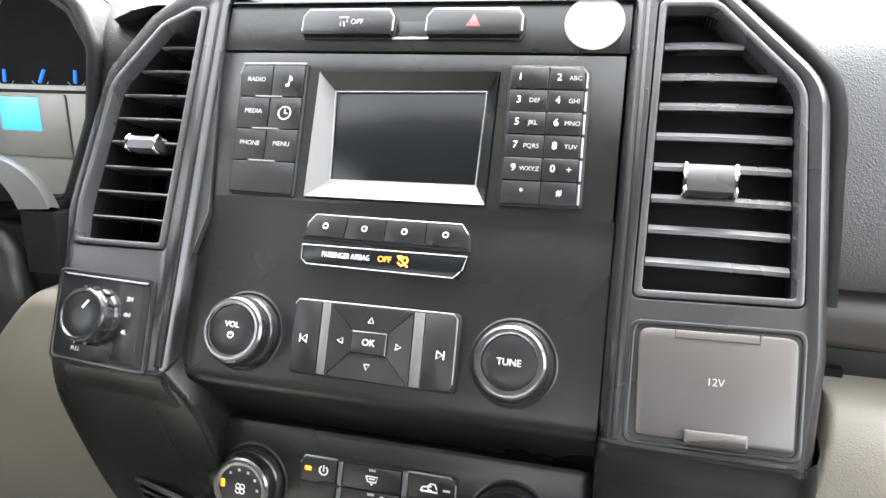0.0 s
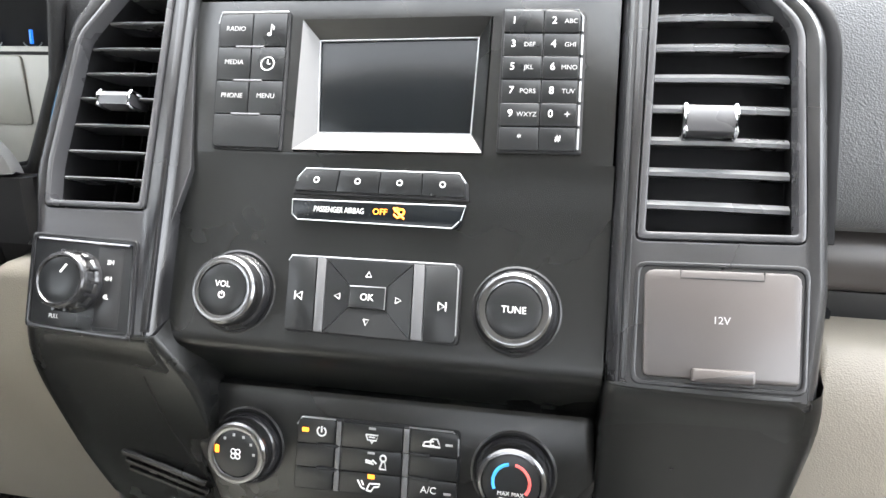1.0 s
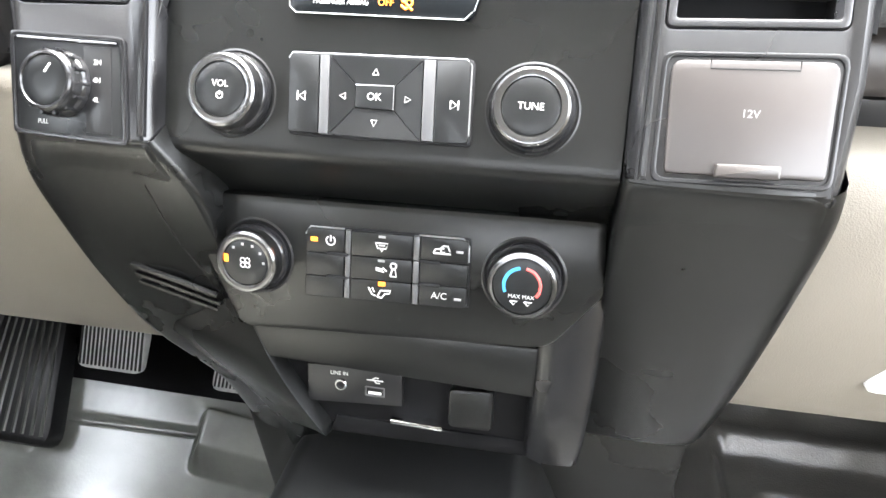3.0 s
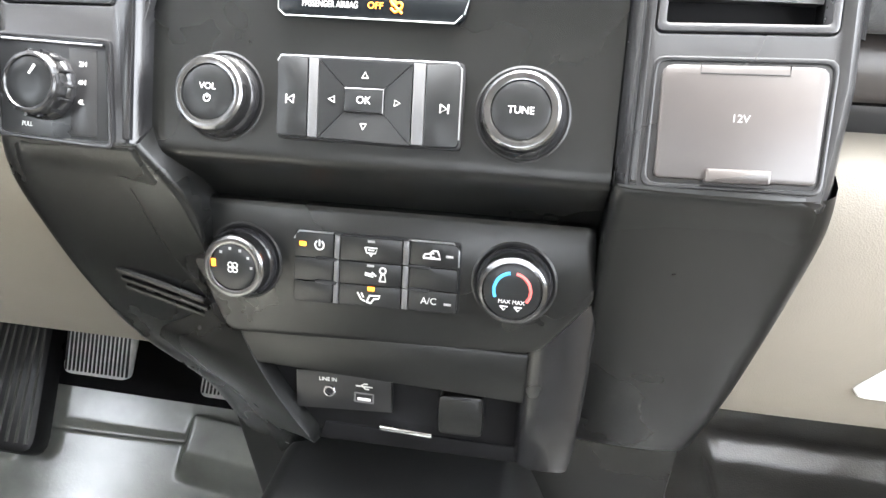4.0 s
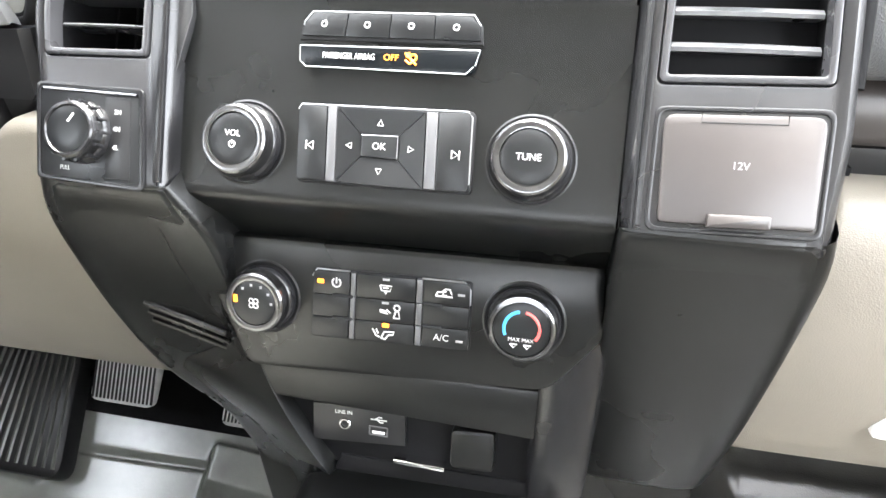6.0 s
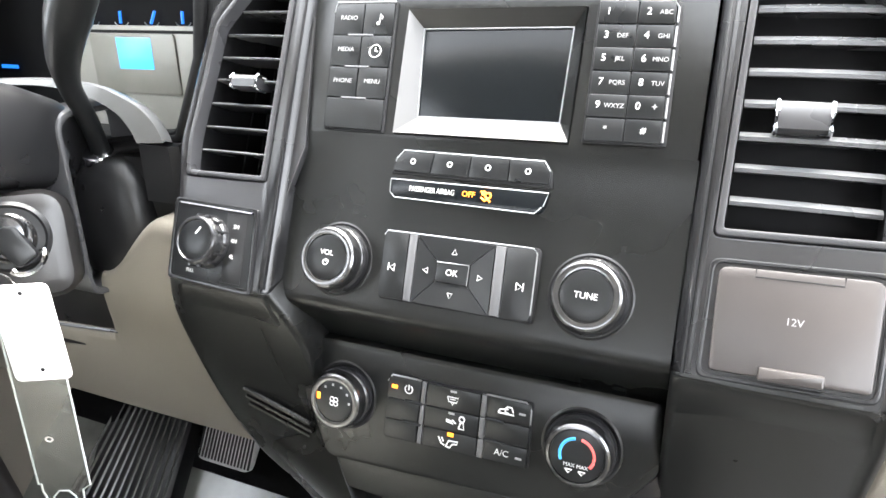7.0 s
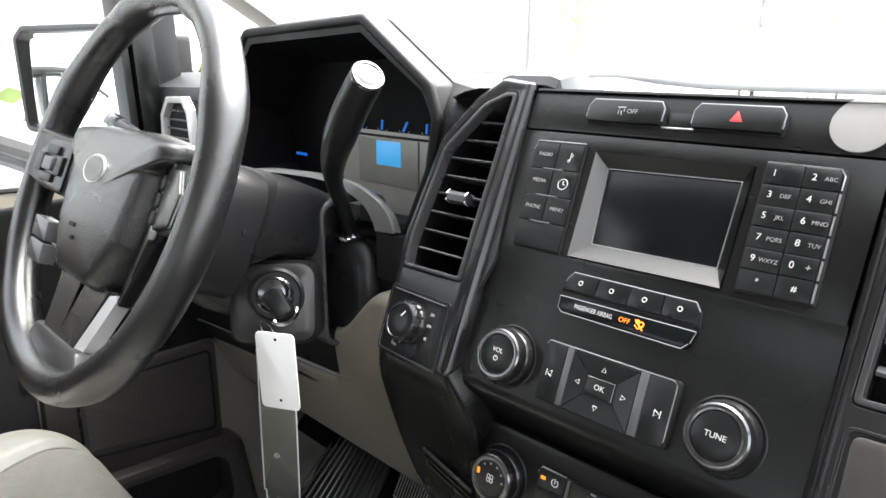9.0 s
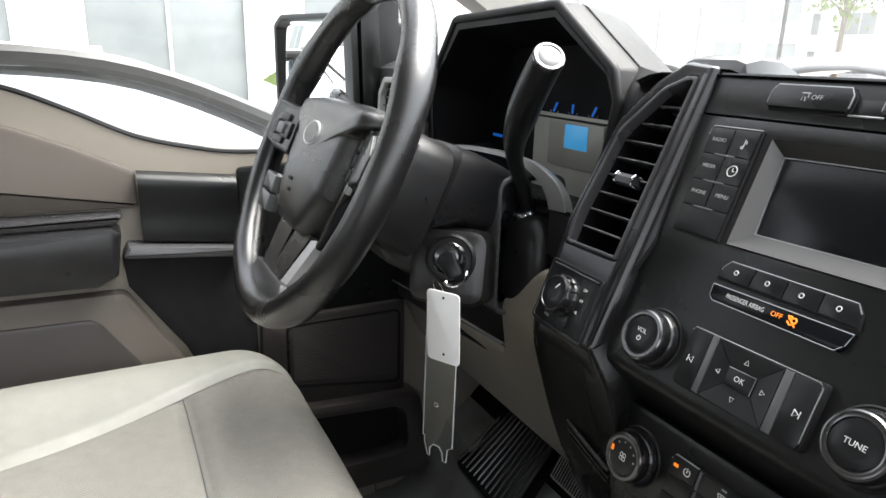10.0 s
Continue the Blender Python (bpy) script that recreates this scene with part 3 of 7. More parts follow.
def knob(parent_name, label, u, v, base_w, height, radius, pose_m, face_frac=0.71, ring="knobring"):
    k = thing(parent_name, label, "knob", pose_m @ Matrix.Translation((u, v, base_w)), group="rotary knobs of the dashboard")
    r, h = radius, height
    bm = bmesh.new()
    lathe(bm, [(r * 1.20, -0.003), (r * 1.22, 0.0003), (r * 1.16, 0.0008), (r * 0.98, -0.001)], 40)
    part("collar", bm, "black", k, "black collar")
    bm = bmesh.new()
    lathe(bm, [(r * 1.04, 0.0), (r * 1.09, 0.0012), (r * 1.08, h * 0.22), (r * 1.035, h * 0.36), (r * 0.99, h * 0.42), (r * 0.95, h * 0.42)], 48)
    part("grip", bm, "knobblack", k, "gloss black grip", 25)
    bm = bmesh.new()
    lathe(bm, [(r * 0.97, h * 0.40), (r * 1.005, h * 0.46), (r * 1.0, h * 0.62), (r * 0.975, h * 0.80), (r * 0.945, h * 0.90)], 22, cap=False)
    part("band", bm, "knobring", k, "faceted smoked chrome band", 12)
    bm = bmesh.new()
    lathe(bm, [(r * 0.945, h * 0.89), (r * 0.947, h * 0.925), (r * 0.89, h * 0.985), (r * 0.82, h), (r * (face_frac + 0.02), h * 0.975), (r * face_frac, h * 0.92), (r * face_frac * 0.98, h * 0.88)], 48)
    part("ring", bm, ring, k, "smoked chrome ring", 25)
    bm = bmesh.new()
    lathe(bm, [(r * face_frac, h * 0.88), (r * face_frac * 0.985, h * 0.935), (r * face_frac * 0.95, h * 0.95), (r * 0.3, h * 0.965)], 40)
    part("face", bm, "button", k, "dark satin face")
    return k


vol = knob("volume_knob", "round black volume knob with smoked chrome grip", -0.0868, -0.0540, -0.0064, 0.0185, 0.0218, STACK)
text("VOL", 0, 0.0032, 0.0180, 0.0052, vol)
icon("power_icon", [arc(0, -0.0032, 0.0019, 120, 420, 12), [(0, -0.0008), (0, -0.003)]], 0.0180, vol, "print", 0.00035)
tune = knob("tune_knob", "round black tuning knob with smoked chrome grip", 0.0885, -0.0527, -0.0064, 0.0185, 0.0218, STACK)
text("TUNE", 0, 0, 0.0180, 0.0054, tune)

# seek and cursor pad
QN = mm([(-46.8, -74.6), (56.6, -74.4), (55.0, -29.4), (-48.6, -30.3)])
QI = mm([(-22.5, -74.3), (30.2, -74.8), (28.5, -31), (-24.3, -31)])
QO = mm([(-9, -58.5), (13.2, -58.5), (12.8, -45.6), (-9, -46)])
pad_w = -0.0012
back = lambda pts: [(0.11 + (u - 0.11) * 1.011, -0.09 + (v + 0.09) * 1.011) for u, v in pts]
QN, QI, QO = back(QN), back(QI), back(QO)
bm = bmesh.new()
plate(bm, rounded(offset(QN, -0.0009), 0.003, 3), -0.009, pad_w + 0.0012, 0.0004)
part("cursor_bed", bm, "deep", radio)


def sloped_key(name, pts, ws, depth, mat, parent, label=""):
    """A key whose face is not level: corners with their own heights."""
    bm = bmesh.new()
    top = [(x, y, w) for (x, y), w in zip(pts, ws)]
    low = [(x, y, w - depth) for (x, y), w in zip(pts, ws)]
    small = offset(turned(list(pts)), 0.0003)
    loft(bm, [low, top], cap0=True, cap1=True)
    return part(name, bm, mat, parent, label)


hi, lo = pad_w + 0.0042, pad_w + 0.0018
left = [QN[0], (QI[0][0] - 0.0062, QI[0][1]), (QI[3][0] - 0.0062, QI[3][1]), QN[3]]
right = [(QI[1][0] + 0.0072, QI[1][1]), QN[1], QN[2], (QI[2][0] + 0.0072, QI[2][1])]
for pts, word, du in ((left, "<", -0.001), (right, ">", 0.001)):
    bm = bmesh.new()
    plate(bm, rounded(offset(turned(pts), 0.0003), [0.003 if word == "<" else 0.0005, 0.003 if word == ">" else 0.0005] + ([0.003, 0.0005] if word == ">" else [0.0005, 0.003]), 3), -0.004, hi, 0.0004)
    key = part("seek_button", bm, "button", radio)
    u = sum(p[0] for p in pts) / 4 + du
    v = -0.0535
    d = -1 if word == "<" else 1
    icon("seek_icon", [[(u - d * 0.002, v + 0.0023), (u + d * 0.0016, v), (u - d * 0.002, v - 0.0023), (u - d * 0.002, v + 0.0023)], [(u + d * 0.0024, v + 0.0025), (u + d * 0.0024, v - 0.0025)]], hi + 0.0001, key, "print", 0.0004)
for a, b, c, d in ((QI[0][0] - 0.0060, QI[0][0] - 0.0003, QI[3][0] - 0.0003, QI[3][0] - 0.0060), (QI[1][0] + 0.0003, QI[1][0] + 0.0070, QI[2][0] + 0.0070, QI[2][0] + 0.0003)):
    bm = bmesh.new()
    plate(bm, [(a, -0.0741), (b, -0.0741), (c, -0.0300), (d, -0.0300)], -0.004, hi + 0.0004, 0.0008)
    part("seek_bar", bm, "rim", radio, "grey satin upright bar")
gap = 0.00025
for name, i, du, dv in (("cursor_down", 0, 0, -1), ("cursor_right", 1, 1, 0), ("cursor_up", 2, 0, 1), ("cursor_left", 3, -1, 0)):
    j = (i + 1) % 4
    pts = offset(turned([QI[i], QI[j], QO[j], QO[i]]), gap)
    key = sloped_key("cursor_key", pts, [hi, hi, lo, lo], 0.003, "button", radio)
    u, v = (QI[i][0] + QI[j][0] + QO[i][0] + QO[j][0]) / 4, (QI[i][1] + QI[j][1] + QO[i][1] + QO[j][1]) / 4
    s = 0.0017
    tri = [(u + du * s - dv * s, v + dv * s * 0.6 - s * 0.6 * dv * 2 + du * s), (u - du * s + dv * s, v - dv * s * 0.6 - du * s), (u, v)]
    if dv:
        tri = [(u - s, v - dv * s), (u + s, v - dv * s), (u, v + dv * s), (u - s, v - dv * s)]
    else:
        tri = [(u - du * s, v - s), (u - du * s, v + s), (u + du * s, v), (u - du * s, v - s)]
    icon("arrow_icon", [tri], (hi + lo) / 2 + 0.0002, key, "print", 0.0003)
bm = bmesh.new()
plate(bm, offset(turned(QO), 0.0002), -0.004, lo + 0.0012, 0.0003)
okk = part("ok_key", bm, "button", radio)
text("OK", 0.0008, -0.0517, lo + 0.0013, 0.0058, okk)
icon("ok_edge", [[QO[3], QO[2], QO[1]]], lo + 0.0011, okk, "edge", 0.00035)
icon("pad_edge", [[quad(QN, 0.0, 0.93), quad(QN, 0.02, 1.0), quad(QN, 0.5, 1.0), quad(QN, 0.975, 1.0), quad(QN, 1.0, 0.93), quad(QN, 1.0, 0.1)]], pad_w + 0.0038, radio, "edge", 0.0005)

# ---- upper switches ----
bm = bmesh.new()
plate(bm, mm([(-14, 147), (13, 147), (13, 160), (-14, 160)]), -0.003, 0.0008, 0.0004)
part("switch_bridge", bm, "face", stack)
icon("bridge_edge", [mm([(-13, 147.6), (12, 147.8)])], 0.0010, stack, "edge", 0.0008)
for u0, u1, which in ((-77, -12.2, 0), (10.8, 73.2, 1)):
    sw = thing(("traction_switch", "hazard_switch")[which], ("black push switch for traction control", "black hazard switch with a red triangle")[which], "switch", STACK, group="upper dashboard switches")
    pts = mm([(u0 + 1, 148.2), (u1 - 1, 148.2), (u1, 151), (u1, 161), (u1 - 3.5, 166.2), (u0 + 3.5, 166.2), (u0, 161), (u0, 151)])
    bm = bmesh.new()
    plate(bm, offset(turned(pts), -0.0012), -0.003, 0.0012, 0.0005)
    part("surround", bm, "deep", sw)
    bm = bmesh.new()
    plate(bm, pts, -0.001, 0.0062, 0.0016)
    body = part("rocker", bm, "button", sw)
    icon("rocker_edge", [[pts[7], pts[6], pts[5], pts[4], pts[3], pts[2]]], 0.0050, sw, "edge", 0.00065)
    uc = (u0 + u1) / 2000
    if which:
        bm = bmesh.new()
        plate(bm, [(uc - 0.0045, 0.1538), (uc + 0.0045, 0.1538), (uc, 0.1618)], 0.006, 0.0064, 0.0001)
        part("triangle", bm, "red", body, "red warning triangle")
    else:
        text("OFF", uc + 0.0072, 0.1568, 0.0063, 0.0052, body, "greyprint")
        icon("car_icon", [mm([(-49, 154), (-49, 159.5), (-44.5, 159.5), (-44.5, 156.5)]), mm([(-50.5, 159.8), (-43.5, 159.8)]), mm([(-47, 157), (-46, 153.5)])], 0.0063, body, "greyprint", 0.0005)
bm = bmesh.new()
lathe(bm, [(0.0181, 0.0), (0.0183, 0.0006), (0.0180, 0.0012), (0.0175, 0.0013)], 48)
single("round_sticker", bm, "paper", "round off-white felt disc stuck on the fascia", "sticker", m=STACK @ Matrix.Translation((0.1170, 0.1588, 0.0002)))

# ---- four wheel drive selector ----
sel = thing("drive_selector", "rotary four wheel drive selector in a black panel", "selector", STACK)
QS = mm([(-219.5, -86.5), (-145, -90), (-150.5, -28.5), (-225, -27)])
bm = bmesh.new()
frame_plate(bm, rounded(offset(turned(QS), -0.0008), 0.004, 3), rounded(offset(turned(QS), 0.0022), 0.003, 3), 0.004, 0.0098, 0.0006)
part("panel_rim", bm, "pillar", sel)
bm = bmesh.new()
plate(bm, rounded(offset(turned(QS), 0.0016), 0.003, 3), 0.004, 0.0086, 0.0003)
panel = part("panel", bm, "button", sel)
icon("rim_edge", [mm([(-220, -30.2), (-154, -31.8)])], 0.0093, sel, "knobring", 0.0009)
bm = bmesh.new()
plate(bm, mm([(-172, -84), (-155, -84), (-158, -34), (-176, -34)]), 0.008, 0.0090, 0.0003)
part("legend_strip", bm, "black", sel)
for s, v in (("2H", -43.0), ("4H", -53.4), ("4L", -64.8)):
    text(s, -0.1662, v / 1000, 0.0092, 0.0042, panel)
text("PULL", -0.2012, -0.0793, 0.0088, 0.0040, panel, wide=0.8)
k4 = knob("selector_knob", "round black selector knob", -0.1895, -0.0565, 0.0072, 0.0165, 0.0183, STACK, 0.78, "knobblack")
icon("pointer", [[(0.0005, 0.0045), (0.004, 0.0095)]], 0.0160, k4, "print", 0.0007)
for a in range(14):
    ang = radians(a * 360 / 14)
    bm = bmesh.new()
    c, s = math.cos(ang), math.sin(ang)
    tube(bm, [(0.0192 * c, 0.0192 * s, 0.001), (0.0186 * c, 0.0186 * s, 0.0120)], 0.0011, 6)
    part("rib", bm, "knobblack", k4)

# ---- power outlet ----
outlet = thing("power_outlet_cover", "brown grey hinged cover of a power outlet", "cover", STACK)
QP = mm([(154.5, -84.2), (237, -82.5), (238, -20), (154.5, -22.5)])
bm = bmesh.new()
frame_plate(bm, rounded(offset(turned(QP), -0.0022), 0.006, 3), rounded(offset(turned(QP), 0.0003), 0.005, 3), 0.004, 0.0090, 0.0008)
part("surround", bm, "pillar", outlet)
bm = bmesh.new()
plate(bm, rounded(QP, 0.005, 3), 0.003, 0.0066, 0.0003)
part("gap", bm, "deep", outlet, "dark gap")
lid = mm([(158.5, -81.5), (235.3, -80), (236, -22.2), (157, -24.6)])
bm = bmesh.new()
plate(bm, rounded(lid, [0.003, 0.003, 0.006, 0.006], 3), 0.004, 0.0105, 0.0014)
lidp = part("lid", bm, "cover", outlet)
icon("hinge_line", [mm([(175.5, -23.4), (175.5, -28.3), (217.3, -27.2), (217.3, -22.6)])], 0.0104, lidp, "deep", 0.0004)
bm = bmesh.new()
lip = mm([(182.6, -82.2), (213.4, -81.2), (213.4, -74.2), (182.8, -75.2)])
plate(bm, rounded(lip, 0.001, 2), 0.008, 0.0140, 0.0012)
part("lip", bm, "cover", lidp, "lighter grey pull lip")
text("12V", 0.1968, -0.0497, 0.0106, 0.0056, lidp, "greyprint")

# ---- climate panel ----
hv = thing("climate_panel", "dark climate control panel with two knobs and buttons", "climate control", CLIMATE)
PO = mm([(-98, -56), (110, -46), (141, -7), (138, 40), (-124, 37), (-129, 8)])
bm = bmesh.new()
plate(bm, rounded(PO, [0.014, 0.024, 0.014, 0.008, 0.008, 0.014], 6), -0.05, 0.0, 0.0040)
part("panel", bm, "face", hv)
QH = mm([(-49.6, -26.3), (57.5, -23.1), (56.8, 21.6), (-48.2, 20.3)])
bm = bmesh.new()
plate(bm, rounded(offset(QH, -0.001), 0.003, 3), -0.002, 0.0008, 0.0003)
part("button_bed", bm, "deep", hv)
cols, hrows = [0, 0.285, 0.665, 1.0], [0, 0.31, 0.645, 1.0]
hicons = {}
for c in range(3):
    for r in range(3):
        s0 = cols[c] + (0.045 if c == 2 else 0)
        s1 = cols[c + 1] - (0.04 if c == 0 else 0)
        pts = cell(QH, s0, hrows[r], s1, hrows[r + 1], 0.0003)
        bm = bmesh.new()
        plate(bm, rounded(pts, [0.002 if (c, r) == (0, 0) else 0.001, 0.002 if (c, r) == (2, 0) else 0.001, 0.003 if (c, r) == (2, 2) else 0.001, 0.003 if (c, r) == (0, 2) else 0.001], 2), 0, 0.0030, 0.0003)
        hicons[c, r] = (part("climate_button", bm, "button", hv), quad(QH, (s0 + s1) / 2, (hrows[r] + hrows[r + 1]) / 2))
for s0, s1 in ((0.247, 0.283), (0.667, 0.708)):
    for r in range(3):
        bm = bmesh.new()
        plate(bm, cell(QH, s0, hrows[r], s1, hrows[r + 1], 0.0002), 0, 0.0034, 0.0008)
        part("upright_bar", bm, "rim", hv, "grey satin upright bar")
for s, r in ((0.2, 1), (0.2, 2), (0.77, 1), (0.77, 2)):
    u, v = quad(QH, s, hrows[r])
    bm = bmesh.new()
    plate(bm, rounded(rect(u - 0.007, v - 0.0011, u + 0.007, v + 0.0011), 0.0008, 2), 0.002, 0.0040, 0.0005)
    part("ridge", bm, "deep", hv)
icon("bed_edge", [[quad(QH, -0.005, 0.9), quad(QH, 0.025, 1.01), quad(QH, 0.24, 1.01)]], 0.0024, hv, "edge", 0.0006)
icon("bed_edge", [[quad(QH, 0.7, 1.01), quad(QH, 0.965, 1.01), quad(QH, 1.0, 0.9), quad(QH, 1.0, 0.68)]], 0.0024, hv, "edge", 0.0006)
key, (u, v) = hicons[0, 2]
icon("power_icon", [arc(u + 0.0035, v + 0.0005, 0.0029, 120, 420, 16), [(u + 0.0035, v + 0.004), (u + 0.0035, v)]], 0.0031, key, "print", 0.00055)


def lamp(key, u, v, w=0.0030, a=0.0023, b=0.0014):
    bm = bmesh.new()
    plate(bm, rounded(rect(u - a, v - b, u + a, v + b), 0.0006, 2), w - 0.0005, w + 0.0004, 0.0002)
    part("lamp", bm, "amber", key, "lit amber indicator lamp")


def dim(key, u, v, w=0.0030, a=0.0023, b=0.0008):
    bm = bmesh.new()
    plate(bm, rect(u - a, v - b, u + a, v + b), w - 0.0005, w + 0.0001, 0.0001)
    part("dim_lamp", bm, "greyprint", key, "unlit indicator")


lamp(key, u - 0.0075, v + 0.0005)
key, (u, v) = hicons[1, 2]
icon("defrost_icon", [[(u - 0.004, v + 0.0015), (u + 0.004, v + 0.0015), (u + 0.0028, v - 0.002), (u - 0.0028, v - 0.002), (u - 0.004, v + 0.0015)], [(u - 0.002, v), (u + 0.002, v)], [(u - 0.001, v - 0.002), (u, v - 0.004), (u + 0.001, v - 0.002)]], 0.0031, key, "print", 0.0005)
dim(key, u, v + 0.0055)
key, (u, v) = hicons[1, 1]
u += 0.003
icon("face_icon", [arc(u + 0.005, v + 0.003, 0.0019, 0, 360, 12), [(u + 0.003, v - 0.004), (u + 0.0042, v + 0.0005), (u + 0.0062, v + 0.0005), (u + 0.007, v - 0.004), (u + 0.003, v - 0.004)], [(u - 0.0065, v - 0.0005), (u - 0.001, v - 0.0015)], [(u - 0.0065, v + 0.0008), (u - 0.002, v), (u - 0.002, v + 0.0013), (u + 0.0008, v - 0.001)]], 0.0031, key, "print", 0.0006)
dim(key, u - 0.003, v + 0.0055)
key, (u, v) = hicons[1, 0]
icon("feet_icon", [[(u - 0.008, v + 0.002), (u - 0.0055, v - 0.0025), (u - 0.003, v - 0.0035)], [(u - 0.0055, v + 0.002), (u - 0.004, v - 0.001)], [(u - 0.002, v - 0.004), (u, v + 0.0005), (u + 0.007, v + 0.001), (u + 0.006, v - 0.001), (u + 0.003, v - 0.0015), (u + 0.001, v - 0.0045), (u - 0.002, v - 0.004)]], 0.0031, key, "print", 0.0006)
lamp(key, u + 0.0008, v + 0.005)
key, (u, v) = hicons[2, 2]
icon("recirculation_icon", [[(u - 0.007, v - 0.002), (u - 0.006, v + 0.0005), (u - 0.003, v + 0.001), (u - 0.001, v + 0.003), (u + 0.002, v + 0.003), (u + 0.003, v + 0.0005), (u + 0.004, v - 0.002), (u - 0.007, v - 0.002)], arc(u - 0.001, v, 0.0014, 60, 320, 8)], 0.0031, key, "print", 0.0006)
dim(key, u + 0.0095, v)
key, (u, v) = hicons[2, 0]
text("A/C", u - 0.0025, v, 0.0031, 0.0062, key)
dim(key, u + 0.0095, v - 0.001)

fan = knob("fan_knob", "round fan speed knob with a lit amber mark", -0.0842, -0.0036, 0.0, 0.0170, 0.0213, CLIMATE)
lamp(fan, -0.0130, 0.002, 0.0162, 0.0014, 0.0025)
icon("fan_icon", [arc(-0.0016, 0.0016, 0.0016, 0, 360, 8), arc(0.0016, 0.0016, 0.0016, 0, 360, 8), arc(-0.0016, -0.0016, 0.0016, 0, 360, 8), arc(0.0016, -0.0016, 0.0016, 0, 360, 8)], 0.0166, fan, "print", 0.0004)
for k in range(5):
    a = radians(130 - 32 * k)
    dim(fan, 0.0122 * math.cos(a), 0.0122 * math.sin(a), 0.0162, 0.0009, 0.0009)
temp = knob("temperature_knob", "round temperature knob with blue and red scale", 0.0913, 0.0002, 0.0, 0.0170, 0.0217, CLIMATE, 0.80)
icon("cold_scale", [arc(0, 0.0005, 0.0108, 100, 205, 20)], 0.0163, temp, "blueprint", 0.0011)
icon("warm_scale", [arc(0, 0.0005, 0.0108, 80, -35, 20)], 0.0163, temp, "redprint", 0.0011)
for s, w0 in ((-1, "MAX"), (1, "MAX")):
    text(w0, s * 0.0042, -0.0065, 0.0166, 0.0034, temp)
    icon("mode_icon", [[(s * 0.0042 - 0.0022, -0.0095), (s * 0.0042 + 0.0022, -0.0095), (s * 0.0042, -0.0118), (s * 0.0042 - 0.0022, -0.0095)]], 0.0164, temp, "print", 0.0005)
icon("setting_mark", [[(-0.0176, -0.0133), (-0.0170, -0.0128)]], 0.0070, temp, "print", 0.0011)

# ---- lower stack with sockets ----
low = thing("lower_console", "dark lower console with a socket pocket", "dashboard", CLIMATE)
bm = bmesh.new()
BAND = mm([(-97, -52), (-92, -66), (-84, -81), (104, -86), (106, -50)])
plate(bm, rounded(BAND, [0.002, 0.004, 0.003, 0.002, 0.002], 2), -0.05, -0.0100, 0.0022)
part("upper_band", bm, "face", low, "smooth band over the socket pocket")
bm = bmesh.new()
jamb = []
for k in range(9):
    v = -0.010 - 0.127 * k / 8
    r = 0.145 - 0.006 * (k / 8) ** 1.5
    drop = 0.010 * max(0, k - 6) ** 2 / 4
    jamb.append([(u, v, w - drop) for u, w in ((0.099, -0.06), (0.099, -0.024), (0.1005, -0.015), (0.105, -0.0085), (0.112, -0.0055), (0.120, -0.005), (r - 0.006, -0.0065), (r - 0.0015, -0.010), (r, -0.016), (r, -0.08))])
loft(bm, jamb, closed=False)
part("right_jamb", bm, "pillar", low, "rounded satin jamb", 70)
bm = bmesh.new()
plate(bm, mm([(-42, -141), (126, -138), (118, -126), (-36, -127)]), -0.09, -0.022, 0.002)
part("lower_edge", bm, "void", low)
bm = bmesh.new()
plate(bm, mm([(-82, -62), (-58, -62), (-58, -86), (-66, -86)]), -0.03, -0.0225, 0.0005)
part("side_wedge", bm, "umber", low, "dark brown inner face")
bm = bmesh.new()
plate(bm, mm([(-60, -134), (104, -132), (104, -44), (-96, -50)]), -0.10, -0.024, 0.0005)
part("pocket_back", bm, "void", low)
bm = bmesh.new()
rows = []
far = smooth_path([(-0.122, -0.131, 0.0017), (-0.150, -0.152, 0.0018), (-0.180, -0.174, 0.0018), (-0.170, -0.206, 0.0018), (-0.142, -0.246, 0.0016), (-0.125, -0.30, 0.0014), (-0.120, -0.35, 0.0010)], 4)
for k, q in enumerate(far):
    f = k / (len(far) - 1)
    g = min(1.0, f * 1.35)
    a = CLIMATE @ Vector((-0.097 + 0.057 * g - 0.006 * math.sin(math.pi * g), -0.050 - 0.088 * g, -0.0095))
    a += Vector((-0.030, 0.084, -0.080)) * ((f - g / 1.35) / 0.26)
    b = leaning((0, 0.489, 0.533), -15.8) @ q
    rim = [(a + Vector((0.0015, 0.020, 0)), 0), (a + Vector((0.0012, 0.003, 0)), 0), (a, 0.0), (a, 0.012)]
    rows.append([CLIMATE.inverted() @ p.lerp(b, t) for p, t in rim] + [CLIMATE.inverted() @ a.lerp(b, t) for t in (0.05, 0.2, 0.4, 0.6, 0.8, 1.0)])
loft(bm, rows, closed=False)
part("left_flank", bm, "face", low, "dark flank beside the socket pocket", 60)
bm = bmesh.new()
near = smooth_path([CLIMATE @ Vector(p) for p in ((-0.118, 0.042, -0.004), (-0.1255, 0.008, -0.003), (-0.113, -0.026, -0.003), (-0.098, -0.056, -0.006))], 5)
far = smooth_path([leaning((0, 0.489, 0.533), -15.8) @ Vector(p) for p in ((-0.146, -0.028, 0.0012), (-0.142, -0.070, 0.0012), (-0.134, -0.102, 0.0012), (-0.124, -0.134, 0.0012))], 5)
loft(bm, [[CLIMATE.inverted() @ (p.lerp(q, f) + Vector((0, 0.004 * math.sin(math.pi * f), 0))) for f in (0, 0.2, 0.45, 0.7, 0.9, 1)] for p, q in zip(near, far)], closed=False)
part("left_return", bm, "face", low, "smooth valley beside the climate panel", 60)
